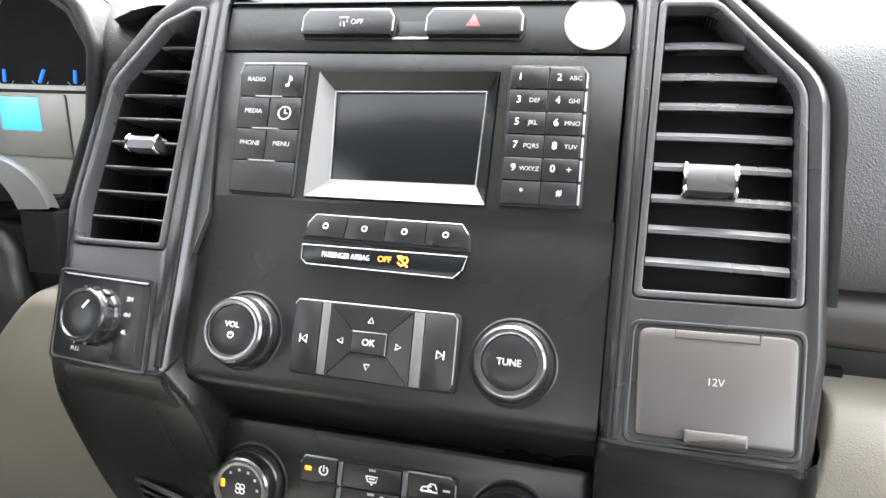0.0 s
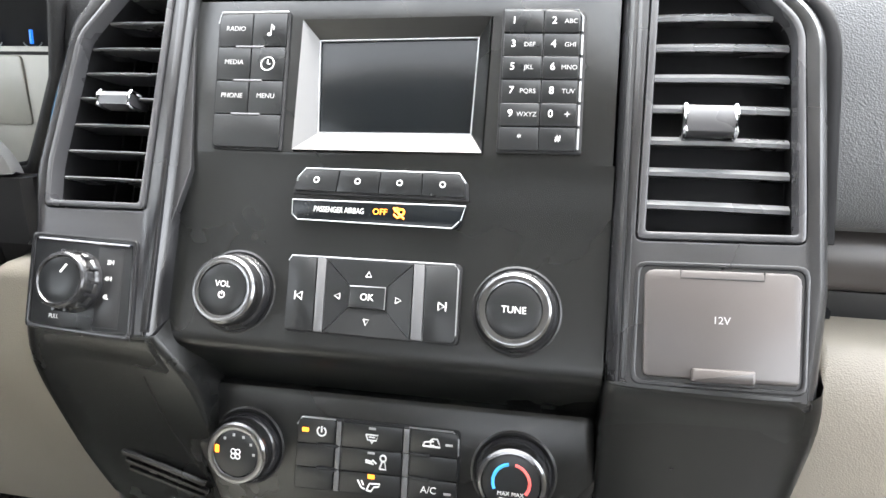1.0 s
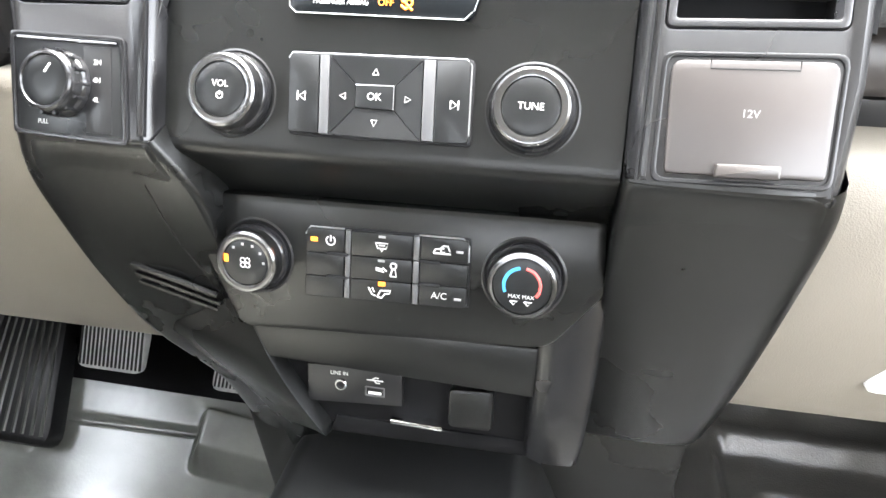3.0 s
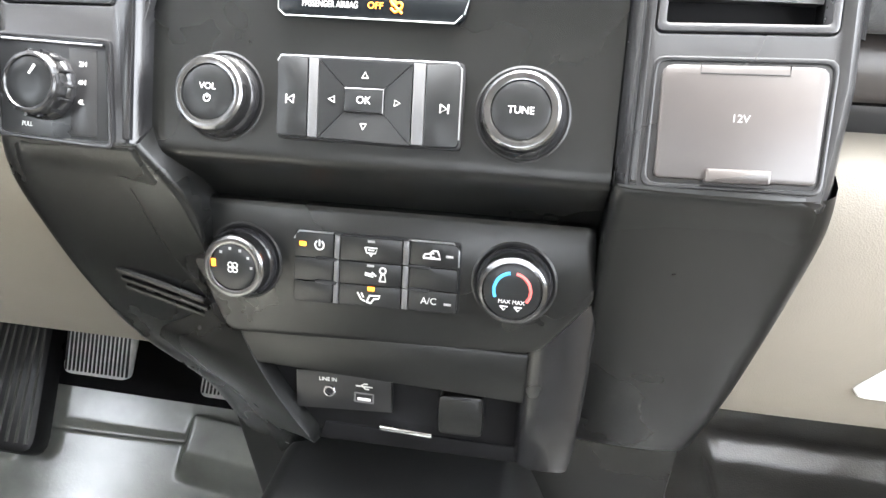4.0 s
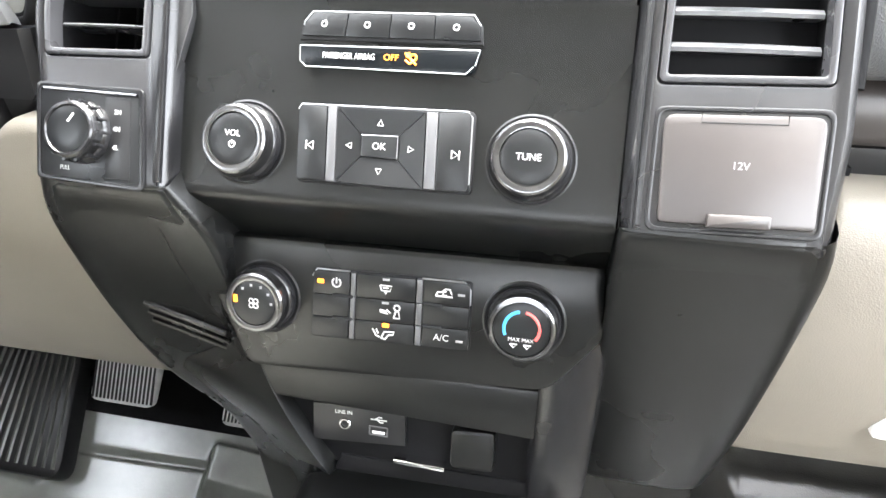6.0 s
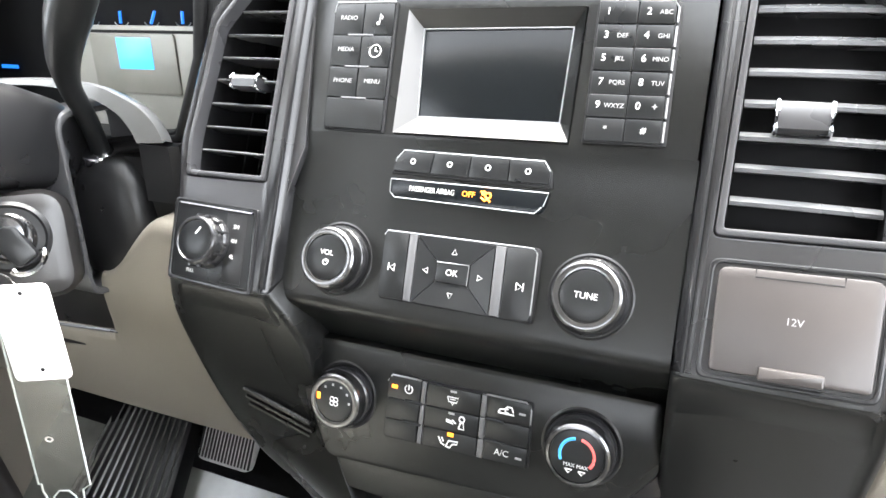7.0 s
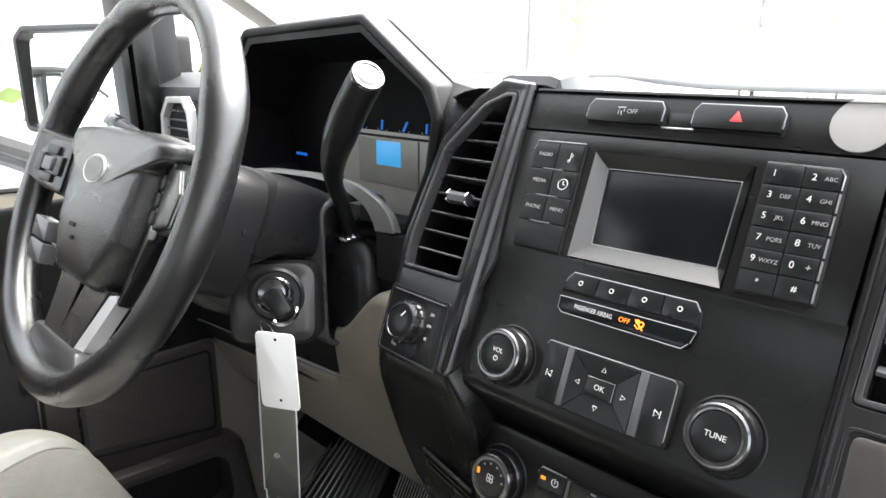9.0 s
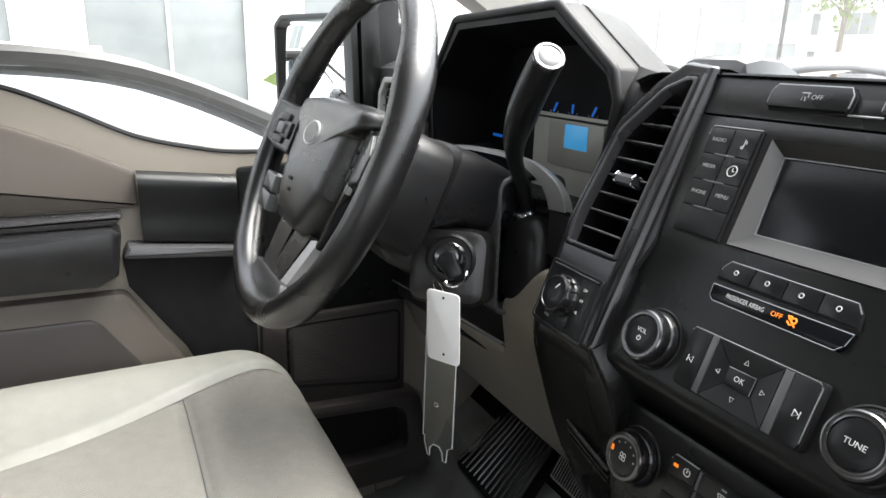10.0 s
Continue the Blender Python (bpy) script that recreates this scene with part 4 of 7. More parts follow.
usb = thing("socket_panel", "black panel with a line-in jack and a USB socket", "socket panel", CLIMATE)
bm = bmesh.new()
plate(bm, mm([(-57, -116.3), (13.2, -111.2), (12.2, -84.4), (-57, -87)]), -0.026, -0.0195, 0.0006)
up = part("plate", bm, "black", usb)
text("LINE IN", -0.0335, -0.0915, -0.0193, 0.0040, up, turn=2)
for prof, mat in (([(0.0042, -0.021), (0.0045, -0.0185), (0.0040, -0.0178), (0.0030, -0.0178), (0.0028, -0.0195)], "chrome"), ([(0.0022, -0.0205), (0.0020, -0.0190), (0.0008, -0.0189)], "deep")):
    bm = bmesh.new()
    lathe(bm, prof, 24, -0.0322, -0.1000, cap=mat == "deep")
    part("jack", bm, mat, usb, "chrome line-in jack" if mat == "chrome" else "")
bm = bmesh.new()
frame_plate(bm, rounded(rect(-0.0142, -0.1062, 0.0002, -0.0985), 0.001, 2), rounded(rect(-0.0132, -0.1052, -0.0008, -0.0995), 0.0006, 2), -0.022, -0.0186, 0.0003)
part("usb_rim", bm, "rim", usb)
bm = bmesh.new()
box(bm, -0.0118, -0.1046, -0.022, -0.0022, -0.1024, -0.0190, 0.0004)
part("usb_tongue", bm, "print", usb, "pale socket tongue")
icon("usb_icon", [[(-0.013, -0.0935), (-0.001, -0.0935)], [(-0.010, -0.0935), (-0.007, -0.0915), (-0.0045, -0.0915)], [(-0.008, -0.0935), (-0.006, -0.0953), (-0.0035, -0.0953)]], -0.0192, up, "print", 0.0005)
plug = thing("blank_plug", "black square blank socket plug", "cover", CLIMATE)
bm = bmesh.new()
plate(bm, rounded(mm([(47.5, -118), (77.8, -117.3), (77.6, -86.8), (47, -89)]), 0.004, 3), -0.026, -0.0125, 0.002)
pb = part("lid", bm, "face", plug)
icon("finger_notch", [mm([(57, -90), (69, -89.5)])], -0.0125, pb, "deep", 0.0008)
bm = bmesh.new()
plate(bm, mm([(6, -122.8), (43.3, -123.6), (43.3, -120.2), (6, -119.4)]), -0.03, -0.0145, 0.0006)
single("card_slot_trim", bm, "chrome", "bright metal strip at the console pocket", "trim", m=CLIMATE)

# lower side panels
SIDE = leaning((0, 0.489, 0.533), -15.8)
sidep = thing("console_side", "dark grey plastic side panel under the air vent", "dashboard", SIDE, group="console sides")


def side_panel(rows):
    """A rolled panel from rows of (v, inner u, outer u); its outer edge curves back."""
    bm = bmesh.new()
    loops = []
    pts = smooth_path([(v / 1000, a / 1000, b / 1000) for v, a, b in rows], 5)
    for i, (v, a, b) in enumerate(pts):
        s = 1 if b > a else -1
        f = i / (len(pts) - 1)
        back = -0.004 * max(0.0, f - 0.90) ** 2 / 0.01
        arcs = [(a, -0.10), (a, -0.004), (a + s * 0.002, -0.0008), (a + s * 0.006, 0.0)]
        arcs += [(a + (b - a) * q, 0.0012 * math.sin(math.pi * q)) for q in (0.25, 0.5, 0.7)]
        arcs += [(b - s * 0.016, -0.0003), (b - s * 0.009, -0.0022), (b - s * 0.0035, -0.0065), (b - s * 0.0008, -0.013), (b, -0.022), (b, -0.12)]
        loops.append([(u, v, w + back) for u, w in arcs])
    loft(bm, loops, closed=False)
    return bm


part("panel", side_panel([(4, 140, 251), (-22, 140, 255), (-65, 140, 254), (-125, 140, 250.5), (-185, 141, 245.5), (-240, 142, 237.5), (-257, 143, 234)]), "face", sidep, "", 70)
sidel = thing("console_side", "dark plastic side panel with a small louvre", "dashboard", SIDE, group="console sides")
part("panel", side_panel([(4, -130, -228), (-31, -114, -239), (-70, -109, -239), (-130, -104, -232), (-192, -97, -213), (-250, -89, -172), (-330, -80, -156)]), "face", sidel, "", 70)
# rounded turn from the pillars down onto the side panels
TURN = smooth_path([(-0.0860, 0.0086, 0), (-0.0890, 0.0083, 0), (-0.0920, 0.0071, 0), (-0.0955, 0.0045, 0), (-0.0990, 0.0012, 0), (-0.1030, -0.0030, 0), (-0.1070, -0.0071, 0), (-0.1120, -0.0128, 0), (-0.1180, -0.0205, 0)], 3)
for a0, a1, b0, b1 in ((-0.1300, -0.1200, -0.2215, -0.2370), (0.1400, 0.1398, 0.2465, 0.2530)):
    s = 1 if b0 > a0 else -1
    loops = []
    for v, w, _ in TURN:
        f = ease((-0.090 - v) / 0.030)
        a, b = a0 + (a1 - a0) * f, b0 + (b1 - b0) * f
        rim = ((a, 0.018), (a, 0.004), (a + s * 0.002, 0.0008), (a + s * 0.006, 0.0), ((a + b) / 2, -0.0005), (b - s * 0.016, 0.0), (b - s * 0.009, 0.0020), (b - s * 0.0035, 0.0060), (b - s * 0.0008, 0.013), (b, 0.024))
        loops.append([(u, v - 0.15 * d * f, w - d) for u, d in rim])
    bm = bmesh.new()
    loft(bm, loops, closed=False)
    part("pillar_foot", bm, "face", stack, "rounded lower end of the pillar", 70)
# satin strip and mesh insert beside the pillar
bm = bmesh.new()
plate(bm, mm([(-139.5, -84), (-134.5, -84), (-142.5, 170), (-147, 170)]), 0.006, 0.0090, 0.0008)
part("edge_strip", bm, "pillar", stack, "satin grey edge strip")
bm = bmesh.new()
plate(bm, mm([(-135.5, -22), (-125, 22), (-136.5, 118)]), -0.004, 0.0016, 0.0006)
part("mesh_insert", bm, "hoodsatin", stack, "narrow grey mesh insert")
bm = bmesh.new()
plate(bm, mm([(147.3, -84), (150.2, -84), (149.2, 172), (146.8, 172)]), 0.006, 0.0088, 0.0007)
part("edge_strip", bm, "pillar", stack, "satin grey edge strip")
bm = bmesh.new()
plate(bm, mm([(-192, -113), (-130, -140), (-126, -100), (-188, -96)]), -0.01, 0.0006, 0.0005)
part("louvre_recess", bm, "deep", sidel, "black louvre recess")
for k in range(3):
    bm = bmesh.new()
    tube(bm, [(x / 1000, (y - 9 * k) / 1000, w) for x, y, w in ((-188, -106, 0.001), (-160, -112, 0.004), (-128, -128, 0.003))], 0.0022, 6)
    part("louvre_rib", bm, "face", sidel)

# ---- cab shell ----


def structure(name, bm, mat, label, category, angle=35):
    return single(name, bm, mat, label, category, "structure", angle=angle)


def slab(bm, a, b):
    """An upright or level box between two corners."""
    box(bm, min(a[0], b[0]), min(a[1], b[1]), min(a[2], b[2]), max(a[0], b[0]), max(a[1], b[1]), max(a[2], b[2]))


# floor: rubber mat with ridges, toe board and footrest swell
def tunnel_z(x, y):
    return 0.275 * ease(1.0 - max(0.0, abs(x) - 0.09) / 0.13) * ease((y + 0.4) / 0.7)


def boss_z(x, y):
    """Raised block with rounded corners on the tunnel cover, ahead of the pedestal."""
    lean = 0.17 * x
    return 0.022 * ease((x + 0.128) / 0.022) * ease((0.190 - x) / 0.022) * ease((0.606 + lean - y) / 0.018) * ease((y - 0.30) / 0.05)


def floor_z(x, y):
    """Moulded mat: a flat well, a toe slope, a raised heel block, a groove and the gearbox tunnel."""
    if x < 0:
        d = y - 0.66
        z = FLOOR + 0.8 * (math.sqrt(d * d + 0.0016) + d) / 2 + 0.15 * (-0.45 - x) * ease((y - 0.58) / 0.12)
        side = ease((x + 0.565) / 0.03) * ease((-0.345 - x) / 0.02)
        z -= 0.007 * math.exp(-((y - (0.750 + 0.100 * (x + 0.455))) / 0.0042) ** 2) * side
        z += 0.034 * ease((x + 0.360) / 0.022) * ease((0.790 - y) / 0.022) * ease((y - 0.715) / 0.018)
        z += 0.030 * ease((-0.575 - x) / 0.018) * ease((y - 0.690) / 0.02)
    else:
        d = y - 0.93
        z = FLOOR + 0.9 * (math.sqrt(d * d + 0.0004) + d) / 2
        z += 0.016 * math.exp(-((y - 0.945) / 0.018) ** 2) * ease((x - 0.36) / 0.03)
        z += 0.020 * ease((0.385 - x) / 0.03)
        a, b = x - 0.415, 0.868 - 0.10 * (x - 0.415) - y
        edge = min(a, b)
        near = abs(edge - 0.012 * math.exp(-max(0, abs(a - b)) / 0.02))
        z -= 0.006 * math.exp(-(near / 0.005) ** 2)
        z += 0.0012 * math.sin(61 * x + 17 * y) * math.sin(53 * y - 11 * x)
    return z + tunnel_z(x, y)


bm = bmesh.new()
sheet(bm, lambda s, t: (-0.20 + 1.04 * s, -1.9 + 2.5 * t, floor_z(-0.20 + 1.04 * s, -1.9 + 2.5 * t)), 60, 120)
sheet(bm, lambda s, t: (-0.20 + 1.04 * s, 0.6 + 0.5 * t, floor_z(-0.20 + 1.04 * s, 0.6 + 0.5 * t)), 300, 150)
structure("floor", bm, "rubber", "glossy black rubber floor mat with moulded ridges", "floor", 80)
bm = bmesh.new()
sheet(bm, lambda s, t: (-0.84 + 0.64 * s, 0.42 + 0.68 * t, floor_z(-0.84 + 0.64 * s, 0.42 + 0.68 * t)), 240, 320)
structure("floor_mat", bm, "litmat", "black rubber floor mat with moulded ridges, greyed for the glare on it", "floor", 80)


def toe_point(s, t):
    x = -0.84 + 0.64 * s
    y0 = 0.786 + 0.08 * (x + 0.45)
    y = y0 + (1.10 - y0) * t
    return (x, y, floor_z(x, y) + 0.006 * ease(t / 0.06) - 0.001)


# added sheet: the dashboard's shade on the toe slope, put in as black colour
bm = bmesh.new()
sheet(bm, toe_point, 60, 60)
structure("floor_toe_shade", bm, "void", "black sheet for the dashboard's shade behind the pedals", "floor", 80)
bm = bmesh.new()
sheet(bm, lambda s, t: (-0.215 + 0.43 * s, -0.3 + 0.96 * t, FLOOR + 0.012 + tunnel_z(-0.215 + 0.43 * s, -0.3 + 0.96 * t) + boss_z(-0.215 + 0.43 * s, -0.3 + 0.96 * t)), 120, 220)
thick(structure("floor_tunnel", bm, "carpet", "dark vinyl cover over the gearbox tunnel", "floor", 80), 0.006)
bm = bmesh.new()
slab(bm, (-0.86, 1.10, -0.3), (0.86, 1.14, 0.728))
structure("wall_front", bm, "black", "dark bulkhead under the dashboard", "wall")
bm = bmesh.new()
slab(bm, (-0.86, -1.95, -0.3), (0.86, -1.90, 0.95))
structure("wall_back", bm, "liner", "beige rear cab wall", "wall")
bm = bmesh.new()
sheet(bm, lambda s, t: (-0.74 + 1.48 * s, 0.24 - 2.14 * t, 1.155 + 0.03 * math.sin(math.pi * s)), 16, 12)
thick(structure("ceiling", bm, "liner", "beige cloth headliner", "ceiling"), 0.04, 1)
bm = bmesh.new()
sheet(bm, lambda s, t: (-0.84 + 0.64 * s, -1.9 + 2.32 * t, floor_z(-0.84 + 0.64 * s, -1.9 + 2.32 * t)), 30, 60)
structure("floor_rear", bm, "rubber", "black rubber floor covering under the seat", "floor", 80)
# window pillars
for sx in (-1, 1):
    bm = bmesh.new()
    pts = smooth_path([(sx * 0.86, 1.04, 0.74), (sx * 0.80, 0.70, 0.93), (sx * 0.74, 0.12, 1.18)], 8)
    loops = []
    for p in pts:
        loops.append([p + Vector(d) for d in ((sx * 0.03, -0.01, -0.045), (-sx * 0.035, -0.03, -0.035), (-sx * 0.04, 0.02, 0.02), (sx * 0.03, 0.05, 0.03))])
    loft(bm, loops, cap0=True, cap1=True)
    structure("pillar_a", bm, "liner", "beige windscreen pillar trim", "pillar")
    bm = bmesh.new()
    slab(bm, (sx * 0.72, -0.72, 0.60), (sx * 0.86, -0.58, 1.16))
    structure("pillar_b", bm, "liner", "beige door pillar trim", "pillar")
    bm = bmesh.new()
    slab(bm, (sx * 0.72, -1.95, 0.60), (sx * 0.86, -1.75, 1.16))
    structure("pillar_c", bm, "liner", "beige rear pillar trim", "pillar")
    bm = bmesh.new()
    slab(bm, (sx * 0.72, -1.95, 1.13), (sx * 0.80, 0.10, 1.22))
    structure("trim_roof_rail", bm, "liner", "beige roof rail", "trim")
    # out of view: raised to the roof to shut out light from the rear side
    bm = bmesh.new()
    slab(bm, (sx * 0.82, -1.95, -0.3), (sx * 0.88, -0.66, 1.20))
    structure("wall_rear_side", bm, "beige", "unseen beige rear side wall that shuts out window light", "wall")
bm = bmesh.new()
slab(bm, (0.80, -0.64, -0.3), (0.88, 0.60, -0.06))
structure("trim_sill", bm, "black", "black door sill", "trim")
# out of view: added to cut the low light from the passenger side
bm = bmesh.new()
slab(bm, (0.83, -0.66, -0.2), (0.88, 0.56, 0.60))
structure("door_2", bm, "beige", "unseen beige passenger door panel that cuts side light", "door")
for sx in (-1, 1):
    bm = bmesh.new()
    slab(bm, (sx * 0.81, 0.55, -0.2), (sx * 0.88, 1.12, 0.72))
    structure("wall_kick", bm, "beige", "dark kick panel beside the pedals", "wall")
# windscreen
bm = bmesh.new()
sheet(bm, lambda s, t: ((-0.84 + 1.68 * s) * (1 - 0.1 * t), 1.10 + 0.06 * math.sin(math.pi * s) - 1.0 * t, 0.78 + 0.42 * t), 16, 6)
wsc = structure("window_1", bm, "screenpane", "clear sloping windscreen", "windscreen")
wsc.visible_shadow = False

# ---- dashboard ----
dash = thing("dashboard", "black grained dashboard with beige lower panels", "dashboard")
# padded passenger side
prof = [(1.10, 0.735), (0.98, 0.742), (0.84, 0.748), (0.72, 0.753), (0.655, 0.752), (0.62, 0.737), (0.602, 0.705), (0.596, 0.66), (0.598, 0.62), (0.606, 0.600), (0.622, 0.594), (0.66, 0.592)]
sp = smooth_path([(0, *p) for p in prof], 4)


def across(profile, x0, x1, n=10, bend=0.0, name="pad", mat="pad", label="", parent=None):
    bm = bmesh.new()
    loops = []
    for i in range(n + 1):
        f = i / n
        loops.append([(x0 + (x1 - x0) * f, p[1] + bend * f * f, p[2]) for p in profile])
    loft(bm, loops, closed=False)
    return part(name, bm, mat, parent or dash, label, 60)


def pad_row(x, bend):
    """The pad's section at x: higher beside the vent pillar."""
    up = 0.0175 * (1 - ease((x - 0.26) / 0.30))
    return [(x, p[1] + bend, p[2] + up * ease((p[2] - 0.66) / 0.08)) for p in sp]


bm = bmesh.new()
loft(bm, [pad_row(0.200 + 0.660 * k / 26, 0.03 * (max(0, k - 2) / 24) ** 2) for k in range(27)], closed=False)
part("pad", bm, "pad", dash, "black pad with leather grain", 60)
bm = bmesh.new()
tube(bm, smooth_path([STACK @ Vector(p) for p in ((0.196, 0.188, -0.016), (0.214, 0.171, -0.014), (0.241, 0.143, -0.013), (0.2545, 0.118, -0.013), (0.2560, 0.06, -0.018), (0.2560, 0.0, -0.024))], 6), 0.0065, 8)
part("pad_seam", bm, "void", dash, "dark stitched seam at the end of the pad", 60)
across([(0, 0.66, 0.596), (0, 0.640, 0.590), (0, 0.632, 0.58), (0, 0.630, 0.556), (0, 0.634, 0.548), (0, 0.66, 0.545)], 0.235, 0.86, 6, 0.03, "trim_strip", "cover", "brown satin trim strip")
across([(0, 0.66, 0.546), (0, 0.648, 0.542), (0, 0.645, 0.520), (0, 0.66, 0.50)], 0.235, 0.86, 6, 0.03, "ledge", "black")
GLOVE = smooth_path([(0, 0.70, 0.524), (0, 0.622, 0.523), (0, 0.598, 0.512), (0, 0.588, 0.480), (0, 0.59, 0.40), (0, 0.602, 0.33), (0, 0.610, 0.300), (0, 0.625, 0.288), (0, 0.72, 0.280)], 4)
bm = bmesh.new()
loft(bm, [[(x0 + (0.86 - x0) * f, p[1] + 0.03 * f * f + d, p[2]) for p in GLOVE for x0 in (0.254 + 0.030 * (p[2] - 0.285) / 0.24,)] for f, d in [(0, 0.03), (0, 0.006), (0.004, 0.001)] + [(0.01 + 0.99 * k / 14, 0) for k in range(15)]], closed=False)
part("glove_box", bm, "beige", dash, "beige glove box panel", 60)
bm = bmesh.new()
plate(bm, rounded([(0.345, 0.335), (0.42, 0.335), (0.42, 0.378), (0.368, 0.372)], 0.006, 3), 0.0, 0.010, 0.003)
gl = part("glove_box_handle", bm, "tag", dash, "pale handle recess")
gl.matrix_basis = Matrix(((1, 0, 0, 0), (0, 0, -1, 0.603), (0, 1, 0, 0), (0, 0, 0, 1)))
# added slab: the gap's shade is put in as black colour
bm = bmesh.new()
slab(bm, (0.215, 0.640, 0.285), (0.300, 0.660, 0.530))
part("gap_shade", bm, "void", dash, "added black slab for the shade in the glove box gap")
# top between the pillars and towards the windscreen


def dash_point(s, t):
    x = -0.86 + 1.065 * s
    y0 = 0.606 + 0.118 * (1 - ease((x + 0.275) / 0.03))
    y = y0 + (1.106 - y0) * t
    return (x, y, 0.7695 - 0.07 * (y - 0.606) - 0.030 * (1 - ease((x + 0.30) / 0.10)))


bm = bmesh.new()
sheet(bm, dash_point, 60, 12)
part("dash_top", bm, "dashtop", dash, "black grained dashboard top", 60)
# cowl caps above the two stack pillars
for x0, x1 in ((-0.184, -0.116), (0.134, 0.196)):
    bm = bmesh.new()
    sec = lambda y, z, dx: [(x0 - 0.004 + dx, y, z - 0.016), (x0 + dx, y, z - 0.003), (x0 + 0.008 + dx, y, z), (x1 - 0.010 - dx, y, z), (x1 - dx, y, z - 0.003), (x1 + 0.004 - dx, y, z - 0.016)]
    loft(bm, [sec(0.610, 0.774, 0.004), sec(0.614, 0.7815, 0.002), sec(0.63, 0.785, 0), sec(0.66, 0.783, 0.002), sec(0.70, 0.770, 0.008)], closed=False)
    part("cap", bm, "dashtop", dash, "grey cap above the vent pillar")

# pedestal under the stack
bm = bmesh.new()
plate(bm, rounded(mm([(-156, 60), (262, 60), (236, 192), (240, 330), (-150, 330), (-183, 272), (-172, 214), (-161, 118)]), 0.012, 3), -0.30, 0.0, 0.006)
ped = part("pedestal", bm, "face", dash, "dark lower console pedestal")
ped.matrix_basis = Matrix(((1, 0, 0, 0), (0, 0, -1, 0.60), (0, 1, 0, 0), (0, 0, 0, 1)))

# beige knee panel under the steering column
KNEE = Matrix(((1, 0, 0, 0), (0, 0, -1, 0.585), (0, 1, 0, 0), (0, 0, 0, 1)))
bm = bmesh.new()


def knee_top(x):
    """Upper edge of the knee panel: a low strip that rises beside the stack."""
    low = 0.374 + 0.032 * (x + 0.80) / 0.41
    if x < -0.394:
        return low
    if x < -0.384:
        return low + (0.490 - low) * ease((x + 0.394) / 0.010)
    return 0.490 + 0.060 * ease((x + 0.384) / 0.085)


def roll(d, r):
    return 0.0 if d >= r else math.sqrt(max(0.0, r * r - (r - d) ** 2)) - r


lean = lambda z: max(0.0, (0.47 - z) / 0.215) ** 1.25
xs = [-0.80 + 0.40 * k / 40 for k in range(41)] + [-0.396 + 0.014 * k / 14 for k in range(15)] + [-0.380 + 0.20 * k / 40 for k in range(41)]
ds = [0, 0.0006, 0.002, 0.004, 0.007, 0.010, 0.013]
loops = []
for x in xs:
    zb, zt = 0.250, knee_top(x)
    zs = [zb + d for d in ds] + [zb + 0.013 + (zt - zb - 0.026) * k / 8 for k in range(1, 8)] + [zt - d for d in reversed(ds)]
    side = roll(max(0.0, x + 0.394), 0.012) if -0.394 < x < -0.380 else 0.0
    front = [(x * (1 + 0.17 * lean(z)), z, 0.026 - 0.085 * lean(z) + roll(min(z - zb, zt - z), 0.012) + (side * ease((z - 0.402) / 0.012) if z > 0.402 else 0.0)) for z in zs]
    loops.append(front + [(px, pz, pw - 0.03) for px, pz, pw in (front[-1], front[0])])
loft(bm, loops, cap0=True, cap1=True)
knee = part("knee_panel", bm, "beige", dash, "beige knee panel", 60)
knee.matrix_basis = KNEE
bm = bmesh.new()
plate(bm, rounded(mm([(-800, 345), (-472, 372), (-405, 385), (-396, 492), (-290, 560), (-290, 597), (-800, 597)]), 0.01, 3), -0.12, -0.004, 0.004)
kp = part("column_surround", bm, "black", dash, "black panel round the steering column")
kp.matrix_basis = KNEE
bm = bmesh.new()
tube(bm, [(x / 1000, 0.578, z / 1000) for x, z in ((-800, 377), (-470, 404), (-384, 412))], 0.0018, 6)
part("panel_line", bm, "rim", dash, "thin grey edge line")

# ---- instrument cluster ----
cl = thing("instrument_cluster", "instrument cluster in a deep black hood with a blue display", "instrument cluster")
HOOD = [(-0.694, 0.735), (-0.612, 0.829), (-0.366, 0.838), (-0.264, 0.770), (-0.252, 0.738), (-0.262, 0.684), (-0.297, 0.612), (-0.400, 0.596), (-0.590, 0.596), (-0.684, 0.645)]
IN = [(-0.684, 0.735), (-0.602, 0.815), (-0.372, 0.824), (-0.2755, 0.764), (-0.262, 0.738), (-0.270, 0.686), (-0.303, 0.620), (-0.400, 0.606), (-0.590, 0.606), (-0.672, 0.650)]


bm = bmesh.new()
o, i = rounded(HOOD, 0.012, 3), rounded(IN, 0.010, 3)
cx, cz = -0.48, 0.735
grow = lambda q, k, y, dz=0.0: [(cx + (x - cx) * k, y, cz + (z - cz) * k + dz) for x, z in q]
loops = [grow(o, 0.45, 0.80, -0.02), grow(o, 0.80, 0.720, -0.012), grow(o, 0.93, 0.704, -0.006), grow(o, 0.985, 0.655), grow(o, 1.000, 0.634), grow(o, 1.010, 0.622), grow(o, 1.007, 0.606), grow(o, 1.0, 0.599), grow(i, 1.0, 0.600), grow(i, 0.995, 0.606), grow(i, 0.97, 0.70, -0.022)]
loft(bm, loops[:9])
part("hood", bm, "hoodblack", cl, "black hood with rounded rim", 40)
bm = bmesh.new()
loft(bm, loops[8:])
part("hood_lining", bm, "void", cl, "black hood lining", 40)
bm = bmesh.new()
ringp = grow(rounded(HOOD, 0.014, 5), 0.995, 0.6005)
tube(bm, ringp + ringp[:2], 0.0062, 8, cap=False)
part("hood_rim", bm, "hoodblack", cl, "rounded satin rim of the hood", 60)
bm = bmesh.new()
